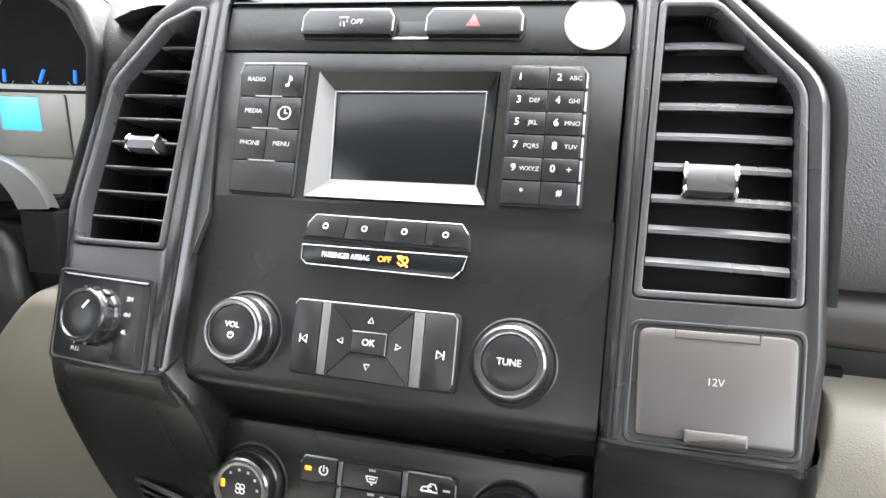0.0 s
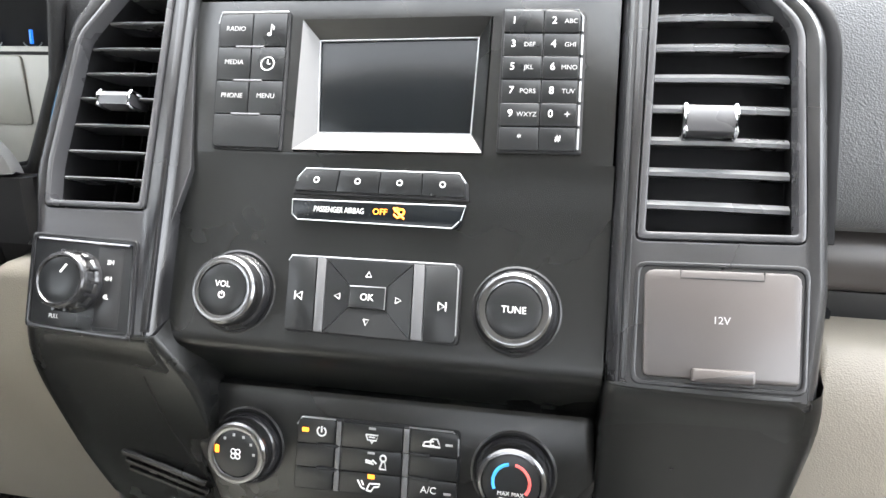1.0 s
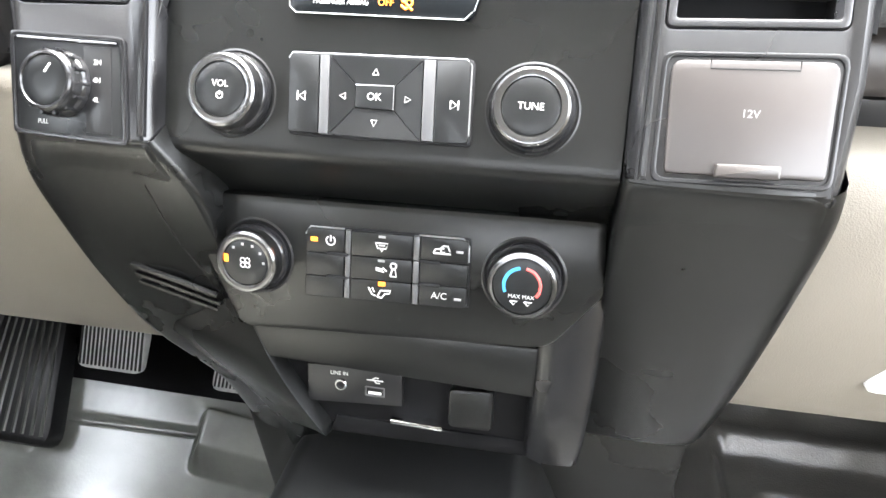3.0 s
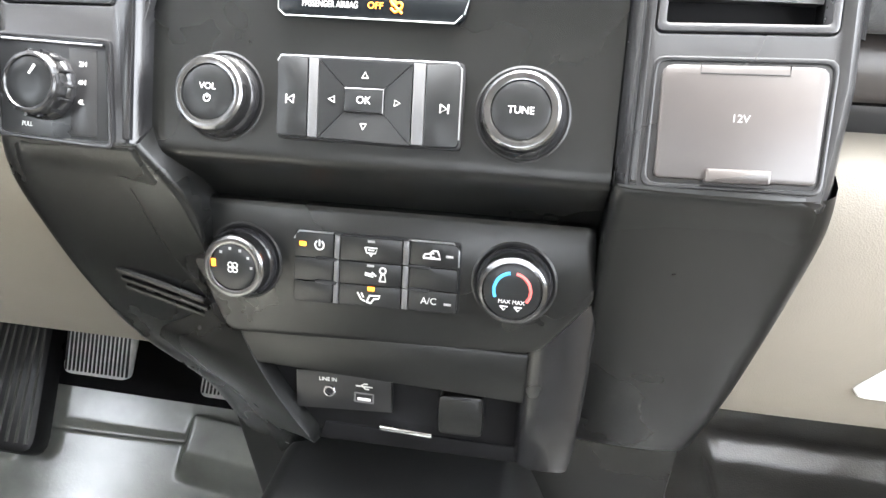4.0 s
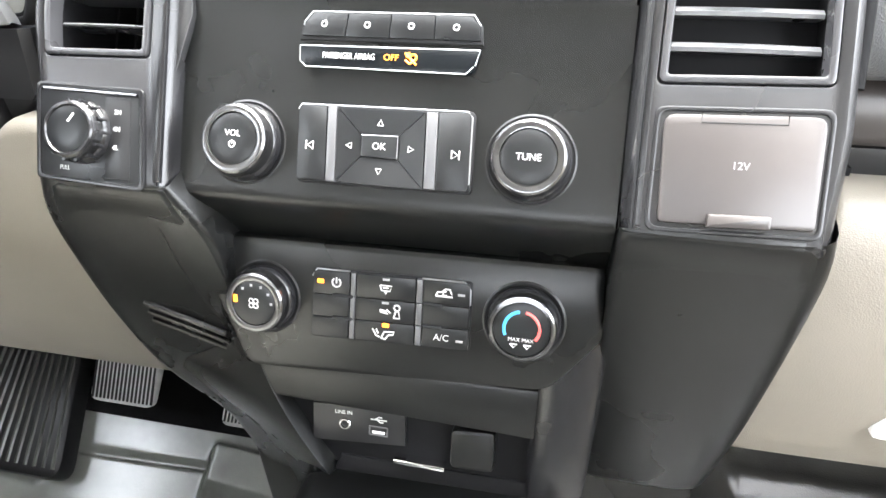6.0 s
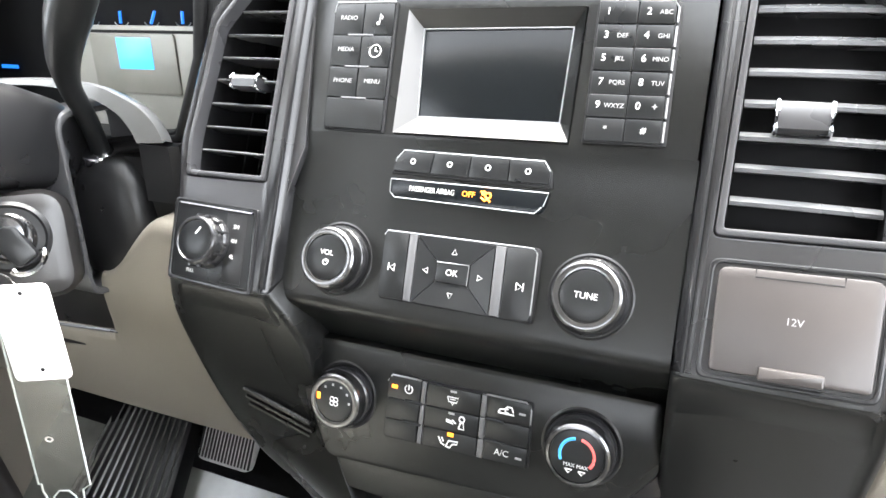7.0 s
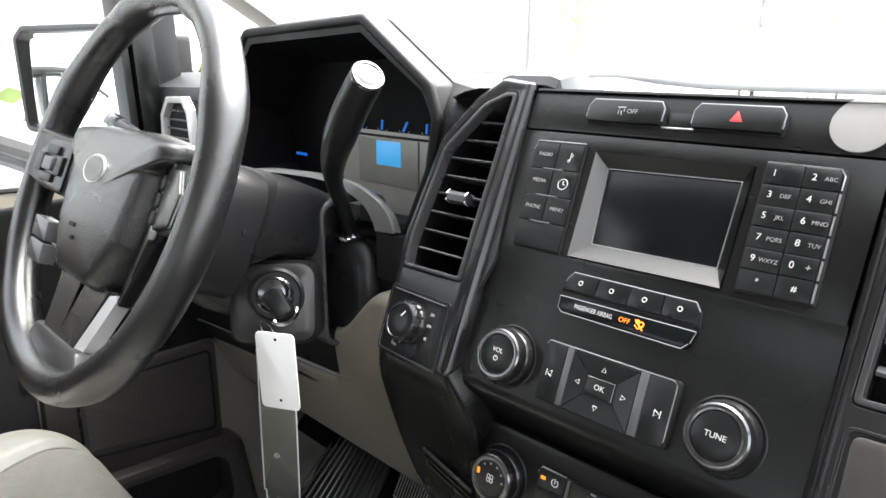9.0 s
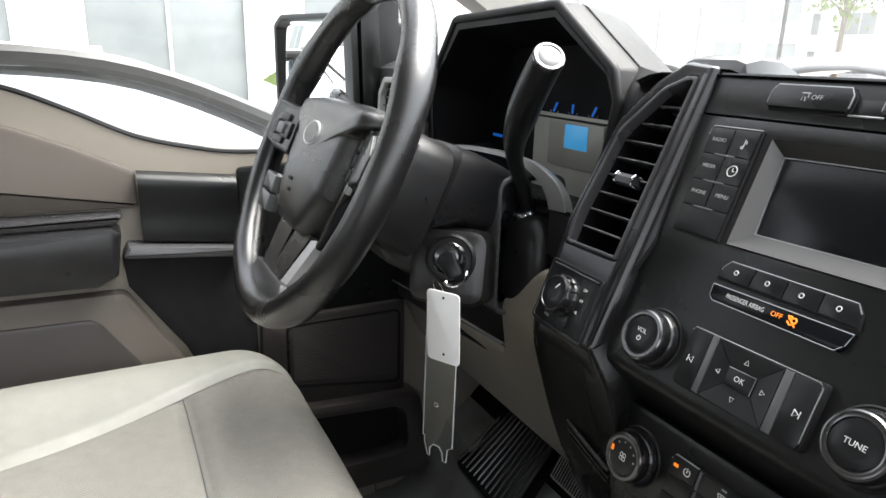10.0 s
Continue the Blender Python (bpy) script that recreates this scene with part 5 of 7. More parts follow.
flank = [p for p in o if p[0] > -0.380 and p[1] > 0.640]
flank.sort(key=lambda p: -p[1])
loft(bm, [grow(flank, 0.999, 0.638), grow(flank, 1.010, 0.633), grow(flank, 1.019, 0.622), grow(flank, 1.016, 0.608), grow(flank, 1.006, 0.5985)], closed=False)
part("hood_flank", bm, "softblack", cl, "grained satin flank of the hood", 50)
bm = bmesh.new()
seam = [Vector(p) for p in grow(flank, 1.010, 0.6345) if p[2] > 0.745]
zig = []
for p, q in zip(seam, seam[1:]):
    steps = max(1, int((q - p).length / 0.0016))
    zig += [p.lerp(q, k / steps) + Vector((0.0, 0.0, 0.0011 if k % 2 else -0.0004)) for k in range(steps)]
tube(bm, zig, 0.0012, 5)
part("hood_seam", bm, "black", cl, "dark stitched edge of the hood", 50)
bm = bmesh.new()
edge_a = smooth_path([(-0.270, 0.634, 0.775), (-0.256, 0.606, 0.740), (-0.264, 0.603, 0.684), (-0.298, 0.603, 0.612)], 5)
edge_b = smooth_path([(-0.206, 0.650, 0.760), (-0.216, 0.612, 0.736), (-0.230, 0.605, 0.684), (-0.240, 0.600, 0.612)], 5)
loft(bm, [[a.lerp(b, q) + Vector((0, -0.006 * math.sin(math.pi * q), 0)) for q in (0, 0.15, 0.35, 0.6, 0.85, 1)] for a, b in zip(edge_a, edge_b)], closed=False)
part("hood_cheek", bm, "softblack", cl, "grained cheek between the hood and the vent pillar", 60)
bm = bmesh.new()
loft(bm, [grow(i, 0.98, 0.699, -0.022), grow(i, 0.5, 0.701, -0.01)], cap1=True)
part("dial_plate", bm, "void", cl, "black dial plate")
DIAL = Matrix(((1, 0, 0, 0), (0, 0, -1, 0.698), (0, 1, 0, 0), (0, 0, 0, 1)))


def on_dial(name, bm, mat, label=""):
    ob = part(name, bm, mat, cl, label)
    ob.matrix_basis = DIAL
    return ob


M["dialgrey"] = material("dial_grey", (0.27, 0.265, 0.24), 0.36, 0.0, mottle=(20, 0.1))
M["dialframe"] = material("dial_taupe", (0.20, 0.195, 0.172), 0.36, mottle=(20, 0.1))
bm = bmesh.new()
plate(bm, rounded(rect(-0.535, 0.588, -0.318, 0.706), 0.006, 3), 0.0, 0.004, 0.001)
on_dial("centre_panel", bm, "dialgrey", "silver grey centre panel")
bm = bmesh.new()
plate(bm, rounded(rect(-0.497, 0.636, -0.378, 0.698), 0.004, 3), 0.003, 0.006, 0.001)
on_dial("display_frame", bm, "dialframe", "taupe display frame")
bm = bmesh.new()
plate(bm, rect(-0.458, 0.662, -0.410, 0.694), 0.005, 0.0066, 0.0002)
on_dial("display", bm, "lcd", "lit blue display")
bm = bmesh.new()
plate(bm, rect(-0.532, 0.6985, -0.321, 0.7015), 0.003, 0.0048, 0.0003)
on_dial("panel_joint", bm, "deep", "dark joint over the display")
for k in range(5):
    u, v = -0.535 + 0.042 * k, 0.710
    bm = bmesh.new()
    tube(bm, [(x, y, 0.001) for x, y in arc(u, v + 0.006, 0.012, 215, 325, 10)], 0.0006, 5)
    on_dial("gauge_scale", bm, "greyprint", "small gauge scale")
    bm = bmesh.new()
    tube(bm, [(u, v - 0.002, 0.002), (u + (0.007 if k % 2 else 0.001), v + 0.010, 0.002)], 0.0016, 5)
    on_dial("needle", bm, "needle", "blue needle")
bm = bmesh.new()
plate(bm, rect(-0.655, 0.656, -0.628, 0.660), 0.0, 0.002, 0.0004)
on_dial("gear_lamp", bm, "needle", "small blue light")
# silver ridge under the cluster
bm = bmesh.new()
upper = [(-660, 640), (-552, 658), (-461, 664), (-420, 665), (-393, 664), (-370, 662), (-352, 658), (-323, 647), (-308, 635), (-301, 624), (-298, 616)]
lower = [(-660, 634), (-552, 652), (-461, 657), (-426, 657), (-400, 655), (-382, 652), (-367, 647), (-345, 637), (-334, 626), (-329, 617), (-327, 612)]
loft(bm, [[(a[0] / 1000, 0.590, a[1] / 1000 - 0.003), (a[0] / 1000, 0.582, a[1] / 1000), (a[0] / 1000, 0.579, a[1] / 1000 - 0.0012), (b[0] / 1000, 0.577, b[1] / 1000 + 0.001), (b[0] / 1000, 0.580, b[1] / 1000), (b[0] / 1000, 0.605, b[1] / 1000)] for a, b in zip(smooth_path([(*p, 0) for p in upper], 4), smooth_path([(*p, 0) for p in lower], 4))], cap0=True, cap1=True)
part("ridge", bm, "ridge", cl, "pale silver ridge under the cluster")
bm = bmesh.new()
loft(bm, [[(x, y, z) for x, y in ((-0.330, 0.606), (-0.330, 0.582), (-0.326, 0.578), (-0.292, 0.578), (-0.286, 0.584), (-0.286, 0.606))] for z in (0.560, 0.606, 0.612)], cap0=True, cap1=True)
part("ridge_foot", bm, "hoodsatin", cl, "dark grey block below the ridge")

# ---- steering column ----
WHEEL = leaning((-0.4534, 0.349, 0.677), 24.7)
col = thing("steering_column", "black plastic steering column shroud", "steering column", WHEEL)


def oval(rx, ry, w, u=0.0, v=0.0, p=2.6, n=28):
    out = []
    for k in range(n):
        a = 2 * math.pi * k / n
        c, s = math.cos(a), math.sin(a)
        out.append((u + rx * math.copysign(abs(c) ** (2 / p), c), v + ry * math.copysign(abs(s) ** (2 / p), s), w))
    return out


bm = bmesh.new()
loft(bm, [oval(0.050, 0.050, -0.030), oval(0.068, 0.062, -0.040, 0, -0.008, p=4), oval(0.074, 0.070, -0.090, 0, -0.010, p=4), oval(0.075, 0.072, -0.128, 0, -0.012, p=4), oval(0.070, 0.066, -0.132, 0, -0.010, p=4)], cap0=True, cap1=True)
fc = part("front_collar", bm, "black", col, "black front collar")
bm = bmesh.new()
tube(bm, [(0.0735, -0.006, -0.112), (0.0765, -0.006, -0.112)], 0.0028, 10)
part("screw_hole", bm, "deep", fc)
bm = bmesh.new()
loft(bm, [oval(0.066, 0.050, -0.128, 0, 0.008, p=4), oval(0.076, 0.054, -0.134, 0, 0.010, p=5), oval(0.077, 0.046, -0.165, 0, 0.020, p=5), oval(0.074, 0.042, -0.205, -0.002, 0.024, p=5), oval(0.058, 0.038, -0.240, -0.010, 0.026, p=5), oval(0.04, 0.03, -0.30, 0, 0.02)], cap0=True, cap1=True)
part("shroud", bm, "hoodsatin", col, "dark grey satin shroud")


def block(u0, u1, v0, v1, w):
    return [(x, y, w) for x, y in rounded(rect(u0, v0, u1, v1), 0.014, 3)]


bm = bmesh.new()
loft(bm, [block(-0.05, 0.030, -0.080, -0.012, -0.100), block(-0.06, 0.046, -0.096, -0.004, -0.120), block(-0.065, 0.046, -0.104, -0.010, -0.19), block(-0.06, 0.036, -0.10, -0.02, -0.30)], cap0=True, cap1=True)
part("lower_shroud", bm, "black", col, "black lower shroud", 50)

# indicator stalk
bm = bmesh.new()
tube(bm, (SP := smooth_path([(-0.060, 0.020, -0.115), (-0.120, 0.045, -0.095), (-0.180, 0.064, -0.080), (-0.215, 0.072, -0.073)], 5)), [0.0085 if k < len(SP) * 0.6 else 0.0105 for k in range(len(SP))], 12)
stalk = part("indicator_stalk", bm, "button", col, "black indicator stalk", 60)
bm = bmesh.new()
tube(bm, [(-0.213, 0.0715, -0.0735), (-0.218, 0.073, -0.072), (-0.234, 0.0765, -0.069), (-0.237, 0.077, -0.0685)], [0.0105, 0.0118, 0.0118, 0.0095], 16)
part("stalk_knob", bm, "piano", stalk, "gloss stalk end with a chrome band", 40)

# ---- steering wheel ----
sw = thing("steering_wheel", "black grained steering wheel with dark hub and switches", "steering wheel", WHEEL)
bm = bmesh.new()
n, k = 96, 16
loops = []
for a in range(n):
    t = 2 * math.pi * a / n
    deg = math.degrees(t) % 360
    r = 0.0165
    for c0, wd in ((27, 9), (153, 9), (232, 10), (308, 10)):
        r += 0.0022 * math.exp(-(((deg - c0 + 180) % 360 - 180) / wd) ** 2)
    if 60 < deg < 120:
        r += 0.0011 * math.sin(math.radians(deg * 17))
    loops.append([((0.1944 + r * math.cos(q)) * math.cos(t), (0.1944 + r * math.cos(q)) * math.sin(t), r * 1.08 * math.sin(q)) for q in [2 * math.pi * j / k for j in range(k)]])
loft(bm, loops, ring=True)
part("rim", bm, "wheel", sw, "grained black rim", 80)
hub = turned(rounded([(-0.090, -0.004), (-0.082, -0.052), (-0.048, -0.102), (0.048, -0.102), (0.082, -0.052), (0.090, -0.004), (0.096, 0.026), (0.124, 0.040), (0.118, 0.056), (0.050, 0.061), (-0.050, 0.061), (-0.118, 0.056), (-0.124, 0.040), (-0.096, 0.026)], [0.02, 0.02, 0.024, 0.024, 0.02, 0.02, 0.012, 0.008, 0.012, 0.02, 0.02, 0.012, 0.008, 0.012], 5))
lv = lambda q, w: [(x, y, w) for x, y in q]
shrunk = lambda q, k: [(x * k, -0.015 + (y + 0.015) * k) for x, y in q]
bm = bmesh.new()
loft(bm, [lv(hub, -0.045), lv(hub, -0.020), lv(shrunk(hub, 0.985), -0.013), lv(shrunk(hub, 0.955), -0.004), lv(shrunk(hub, 0.91), 0.0045), lv(shrunk(hub, 0.87), 0.0080), lv(shrunk(hub, 0.80), 0.0105), lv(shrunk(hub, 0.65), 0.0132), lv(shrunk(hub, 0.45), 0.0152), lv(shrunk(hub, 0.2), 0.0160)], cap0=True, cap1=True)
part("airbag_cover", bm, "hubgrain", sw, "grained hub cover", 60)
bm = bmesh.new()
lv2 = lambda s, w: [(0.0 + 0.026 * s * math.cos(t), 0.0105 + 0.0145 * s * math.sin(t), w) for t in [2 * math.pi * j / 36 for j in range(36)]]
loft(bm, [lv2(1, 0.010), lv2(1, 0.0162), lv2(0.94, 0.0172), lv2(0.88, 0.0167)], cap0=True, cap1=True)
bdg = part("badge", bm, "palesilver", sw, "oval chrome badge")
bm = bmesh.new()
loft(bm, [lv2(0.86, 0.016), lv2(0.85, 0.0171), lv2(0.5, 0.0173)], cap0=True, cap1=True)
part("badge_field", bm, "hoodsatin", bdg, "grey badge field")
for q in range(2):
    bm = bmesh.new()
    plate(bm, rect(-0.016 + 0.012 * q, -0.048 - 0.012 * q, -0.002 + 0.004 * q, -0.044 - 0.012 * q), 0.015, 0.0168, 0.0002)
    part("embossed_mark", bm, "deep", sw, "small dark mark")
for sx in (-1, 1):
    bm = bmesh.new()
    sp2 = turned(rounded([(sx * 0.070, 0.040), (sx * 0.130, 0.036), (sx * 0.188, 0.040), (sx * 0.190, -0.016), (sx * 0.150, -0.026), (sx * 0.076, -0.030)], 0.006, 3))
    plate(bm, sp2, -0.034, -0.004, 0.006)
    spoke = part("side_spoke", bm, "button", sw, "smooth black spoke")
    dish = Matrix.Translation((sx * 0.09, 0, -0.006 if sx > 0 else 0.004)) @ Matrix.Rotation(radians(-11 * sx), 4, "Y") @ Matrix.Translation((-sx * 0.09, 0, 0))
    spoke.matrix_basis = dish
    bm = bmesh.new()
    plate(bm, rounded([(sx * 0.104, 0.030), (sx * 0.148, 0.030), (sx * 0.172, 0.008), (sx * 0.166, -0.018), (sx * 0.104, -0.026)], 0.005, 3), -0.014, -0.0015, 0.001)
    part("switch_plate", bm, "hoodsatin", spoke)
    if sx > 0:
        bm = bmesh.new()
        plate(bm, rounded([(0.099, 0.034), (0.099, -0.030), (0.070, -0.094), (0.082, -0.102), (0.114, -0.034), (0.114, 0.036)], 0.003, 3), -0.030, -0.0012, 0.003)
        part("rocker_column", bm, "piano", spoke, "gloss black switch column")
        bm = bmesh.new()
        plate(bm, rounded([(0.118, 0.030), (0.118, -0.026), (0.160, -0.018), (0.166, 0.010), (0.146, 0.030)], 0.005, 3), -0.012, 0.0006, 0.003)
        part("thumb_pad", bm, "hoodsatin", spoke)
        for q in range(3):
            bm = bmesh.new()
            plate(bm, rounded(rect(0.101, 0.010 - 0.016 * q, 0.112, 0.023 - 0.016 * q), 0.002, 2), -0.008, 0.0012, 0.001)
            part("rocker", bm, "button", spoke)
    for du, dv, a, b in () if sx > 0 else ((0, 0.0, 0.009, 0.0075), (0, 0.016, 0.012, 0.005), (0, -0.015, 0.012, 0.005), (0.019, 0.0, 0.006, 0.011), (-0.019, 0.0, 0.006, 0.011)):
        bm = bmesh.new()
        uc, vc = sx * 0.136 + du, 0.002 + dv
        plate(bm, rounded(rect(uc - a, vc - b, uc + a, vc + b), 0.002, 3), -0.008, 0.0022 if du or dv else 0.0040, 0.0015)
        part("switch", bm, "button" if du or dv else "rim", spoke)
    for q in range(2 if sx < 0 else 0):
        bm = bmesh.new()
        quad4 = [(sx * 0.126, -0.101), (sx * 0.097, -0.104), (sx * 0.103, -0.056), (sx * 0.134, -0.053)]
        plate(bm, rounded(cell(quad4, 0, 0.5 * q, 1, 0.5 * q + 0.5, 0.0010), 0.002, 3), -0.018, -0.0010, 0.0015)
        part("cruise_switch", bm, "slat", sw, "pale grey rocker switch").matrix_basis = dish
    arm = lambda ua, ub, va, vb, wa, wb: [(sx * ua, -0.096, wa), (sx * ub, -0.092, wb), (sx * vb, -0.174, wb + 0.010), (sx * va, -0.170, wa + 0.010)]
    bm = bmesh.new()
    top = arm(0.006, 0.062, -0.003, 0.036, -0.008, -0.008)
    loft(bm, [[(x, y, w - 0.022) for x, y, w in top], [(x, y, w - 0.003) for x, y, w in top], [(x * 0.97, y, w) for x, y, w in top]], cap0=True, cap1=True)
    part("lower_spoke", bm, "wheel", sw, "grained lower spoke")
    bm = bmesh.new()
    side = arm(0.0625, 0.075, 0.0365, 0.047, -0.009, -0.013)
    loft(bm, [[(x, y, w - 0.014) for x, y, w in side], side], cap0=True, cap1=True)
    part("spoke_inlay", bm, "palesilver", sw, "pale silver inlay")
bm = bmesh.new()
plate(bm, turned(rounded([(-0.082, -0.186), (0.082, -0.186), (0.058, -0.152), (-0.058, -0.152)], 0.008, 3)), -0.018, 0.003, 0.005)
part("bottom_bridge", bm, "wheelsmooth", sw)

# ---- gear lever ----
gear = thing("gear_lever", "black column gear lever with a round end button", "gear lever")
end = Vector((-0.255, 0.512, 0.779))
pth = smooth_path([(-0.389, 0.592, 0.580), (-0.383, 0.585, 0.604), (-0.374, 0.570, 0.635), (-0.369, 0.556, 0.663), (-0.355, 0.545, 0.690), (-0.326, 0.533, 0.720), (-0.292, 0.522, 0.750), tuple(end)], 6)
bulge = [0.0085, 0.0085, 0.0085, 0.0095, 0.0135, 0.0172, 0.0172, 0.0160]
rad = [bulge[min(i // 6, 7)] + (bulge[min(i // 6 + 1, 7)] - bulge[min(i // 6, 7)]) * (i % 6) / 6 for i in range(len(pth))]
bm = bmesh.new()
tube(bm, pth, rad, 16)
part("arm", bm, "button", gear, "black lever arm", 60)
d = (end - Vector(pth[-3])).normalized()
em = Matrix.Translation(end) @ d.to_track_quat("Z", "Y").to_matrix().to_4x4()
for prof, mat, nm, lab in (([(0.0150, -0.004), (0.0160, 0.0), (0.0158, 0.003), (0.0148, 0.0042), (0.0128, 0.0042), (0.0124, 0.003)], "knobring", "end_ring", "chrome ring"), ([(0.0114, 0.0), (0.0112, 0.0030), (0.0104, 0.0034), (0.004, 0.0035)], "rim", "end_button", "grey round button")):
    bm = bmesh.new()
    lathe(bm, prof, 32)
    ob = part(nm, bm, mat, gear, lab)
    ob.matrix_basis = em
bm = bmesh.new()
lathe(bm, [(0.016, -0.012), (0.017, 0.0), (0.014, 0.006), (0.010, 0.008)], 24)
ob = part("socket_ring", bm, "chrome", gear, "chrome socket ring")
ob.matrix_basis = Matrix.Translation((-0.387, 0.588, 0.594)) @ Vector((0.2, -0.45, 0.9)).to_track_quat("Z", "Y").to_matrix().to_4x4()
bm = bmesh.new()
loft(bm, [[(c[0] * rx - 0.378 + 0.02 * (0.594 - z0), 0.600 + c[1] * ry, z0) for c in oval(1, 1, 0, p=3)] for rx, ry, z0 in ((0.018, 0.018, 0.596), (0.030, 0.026, 0.590), (0.042, 0.034, 0.572), (0.048, 0.038, 0.540), (0.050, 0.040, 0.505), (0.044, 0.036, 0.485))], cap0=True, cap1=True)
part("boot", bm, "black", gear, "black rubber boot", 60)
bm = bmesh.new()
frame_plate(bm, rounded(rect(0.542, 0.466, 0.640, 0.642), 0.020, 5), rounded(rect(0.5475, 0.4715, 0.634, 0.636), 0.016, 5), -0.045, 0.0, 0.0025)
gf = part("boot_frame", bm, "rim", gear, "raised grey frame round the boot")
gf.matrix_basis = Matrix(((0, 0, 1, -0.378), (1, 0, 0, 0), (0, 1, 0, 0), (0, 0, 0, 1)))
for k in range(4):
    bm = bmesh.new()
    tube(bm, smooth_path([(-0.346 + 0.006 * k, 0.606, 0.588 - 0.004 * k), (-0.334 + 0.005 * k, 0.600, 0.562), (-0.330 + 0.004 * k, 0.598, 0.520)], 5), 0.0022, 6)
    part("boot_pleat", bm, "black", gear, "soft pleat of the boot")

# ---- ignition key, tag and acrylic strip ----
lock = Matrix.Translation((-0.368, 0.473, 0.553)) @ Vector((0.72, -0.63, 0.28)).to_track_quat("Z", "Y").to_matrix().to_4x4()
ig = thing("ignition_lock", "black ignition lock with a chrome ring", "ignition lock", lock)
bm = bmesh.new()
lathe(bm, [(0.030, -0.02), (0.030, -0.002), (0.027, 0.0), (0.025, -0.002), (0.021, -0.002)], 40)
part("bezel", bm, "black", ig)
bm = bmesh.new()
plate(bm, rounded(rect(-0.052, -0.054, 0.044, 0.038), [0.022, 0.022, 0.024, 0.018], 5), -0.10, -0.004, 0.014)
part("lock_pod", bm, "lockgrey", ig, "taupe plastic lock housing")
bm = bmesh.new()
lathe(bm, [(0.020, -0.006), (0.020, 0.003), (0.018, 0.005), (0.0165, 0.004), (0.016, 0.001)], 40)
part("ring", bm, "knobring", ig, "smoked chrome ring")
key = thing("ignition_key", "black car key with a chrome loop in the ignition", "key", lock @ Matrix.Rotation(radians(32), 4, "Z"))
bm = bmesh.new()
plate(bm, rounded([(-0.009, -0.024), (0.009, -0.024), (0.011, 0.004), (0.005, 0.009), (-0.005, 0.009), (-0.011, 0.004)], 0.005, 3), 0.008, 0.017, 0.003)
part("head", bm, "button", key, "black key head")
bm = bmesh.new()
lathe(bm, [(0.0165, 0.001), (0.0160, 0.0075), (0.0140, 0.0110), (0.0080, 0.0125)], 32, 0.0, 0.004)
part("barrel", bm, "knobring", key, "smoked chrome barrel")
bm = bmesh.new()
tube(bm, [(0.0135 * math.cos(t), -0.021 + 0.010 * math.sin(t), 0.0135) for t in [math.pi + math.pi * j / 12 for j in range(13)]], 0.0028, 8)
part("loop", bm, "chrome", key, "chrome key loop")
ring = thing("key_ring", "thin steel key ring", "key ring")
bm = bmesh.new()
rc = Vector((-0.352, 0.452, 0.523))
tube(bm, [rc + Vector((0.013 * math.cos(t), -0.004 * math.sin(t), 0.013 * math.sin(t))) for t in [2 * math.pi * j / 30 for j in range(31)]], 0.0008, 6)
part("wire", bm, "chrome", ring)


def hanging(top, yaw, lean):
    return Matrix.Translation(top) @ Matrix.Rotation(radians(yaw), 4, "Z") @ Matrix(((1, 0, 0, 0), (0, 0, -1, 0), (0, 1, 0, 0), (0, 0, 0, 1))) @ Matrix.Rotation(radians(lean), 4, "Z")


tagm = hanging((-0.330, 0.446, 0.523), 26, 2.0)
tg = thing("key_tag", "blank white plastic key tag hanging from the key ring", "key tag", tagm)
bm = bmesh.new()
outl = rounded(rect(-0.0225, -0.077, 0.0225, 0.007), 0.006, 4)
plate(bm, outl, -0.0008, 0.0008, 0.0003)
plt = part("plate", bm, "tag", tg)
for v in (0.0, -0.067):
    bm = bmesh.new()
    lathe(bm, [(0.0016, 0.0006), (0.0016, 0.0011), (0.0010, 0.0011)], 16, 0.001, v)
    part("hole", bm, "deep", plt, "punched hole")
acm = hanging((-0.338, 0.450, 0.505), 26, -1.0) @ Matrix.Diagonal((1.18, 1, 1, 1))
ac = thing("acrylic_strip", "clear acrylic strip hanging behind the tag", "acrylic strip", acm)
bm = bmesh.new()
strip_pts = [(-0.0185, -0.168), (-0.0165, -0.168), (-0.0165, -0.176), (-0.0120, -0.193), (-0.0095, -0.193), (-0.0095, -0.182), (-0.005, -0.176), (0.002, -0.176), (0.006, -0.182), (0.0075, -0.193), (0.0115, -0.193), (0.0125, -0.175), (0.0185, -0.170), (0.0185, -0.0), (-0.0185, -0.0)]
plate(bm, strip_pts, -0.0015, 0.0015, 0.0002)
st = part("sheet", bm, "acrylic", ac)
bm = bmesh.new()
tube(bm, [(x, y, 0) for x, y in strip_pts + strip_pts[:1]], 0.0008, 5)
part("cut_edge", bm, "acryledge", st, "bright cut edge")
bm = bmesh.new()
lathe(bm, [(0.0028, 0.0012), (0.0030, 0.0022), (0.0016, 0.0022)], 16, -0.002, -0.120, cap=False)
part("rivet", bm, "chrome", st, "small metal rivet")

# ---- pedals ----


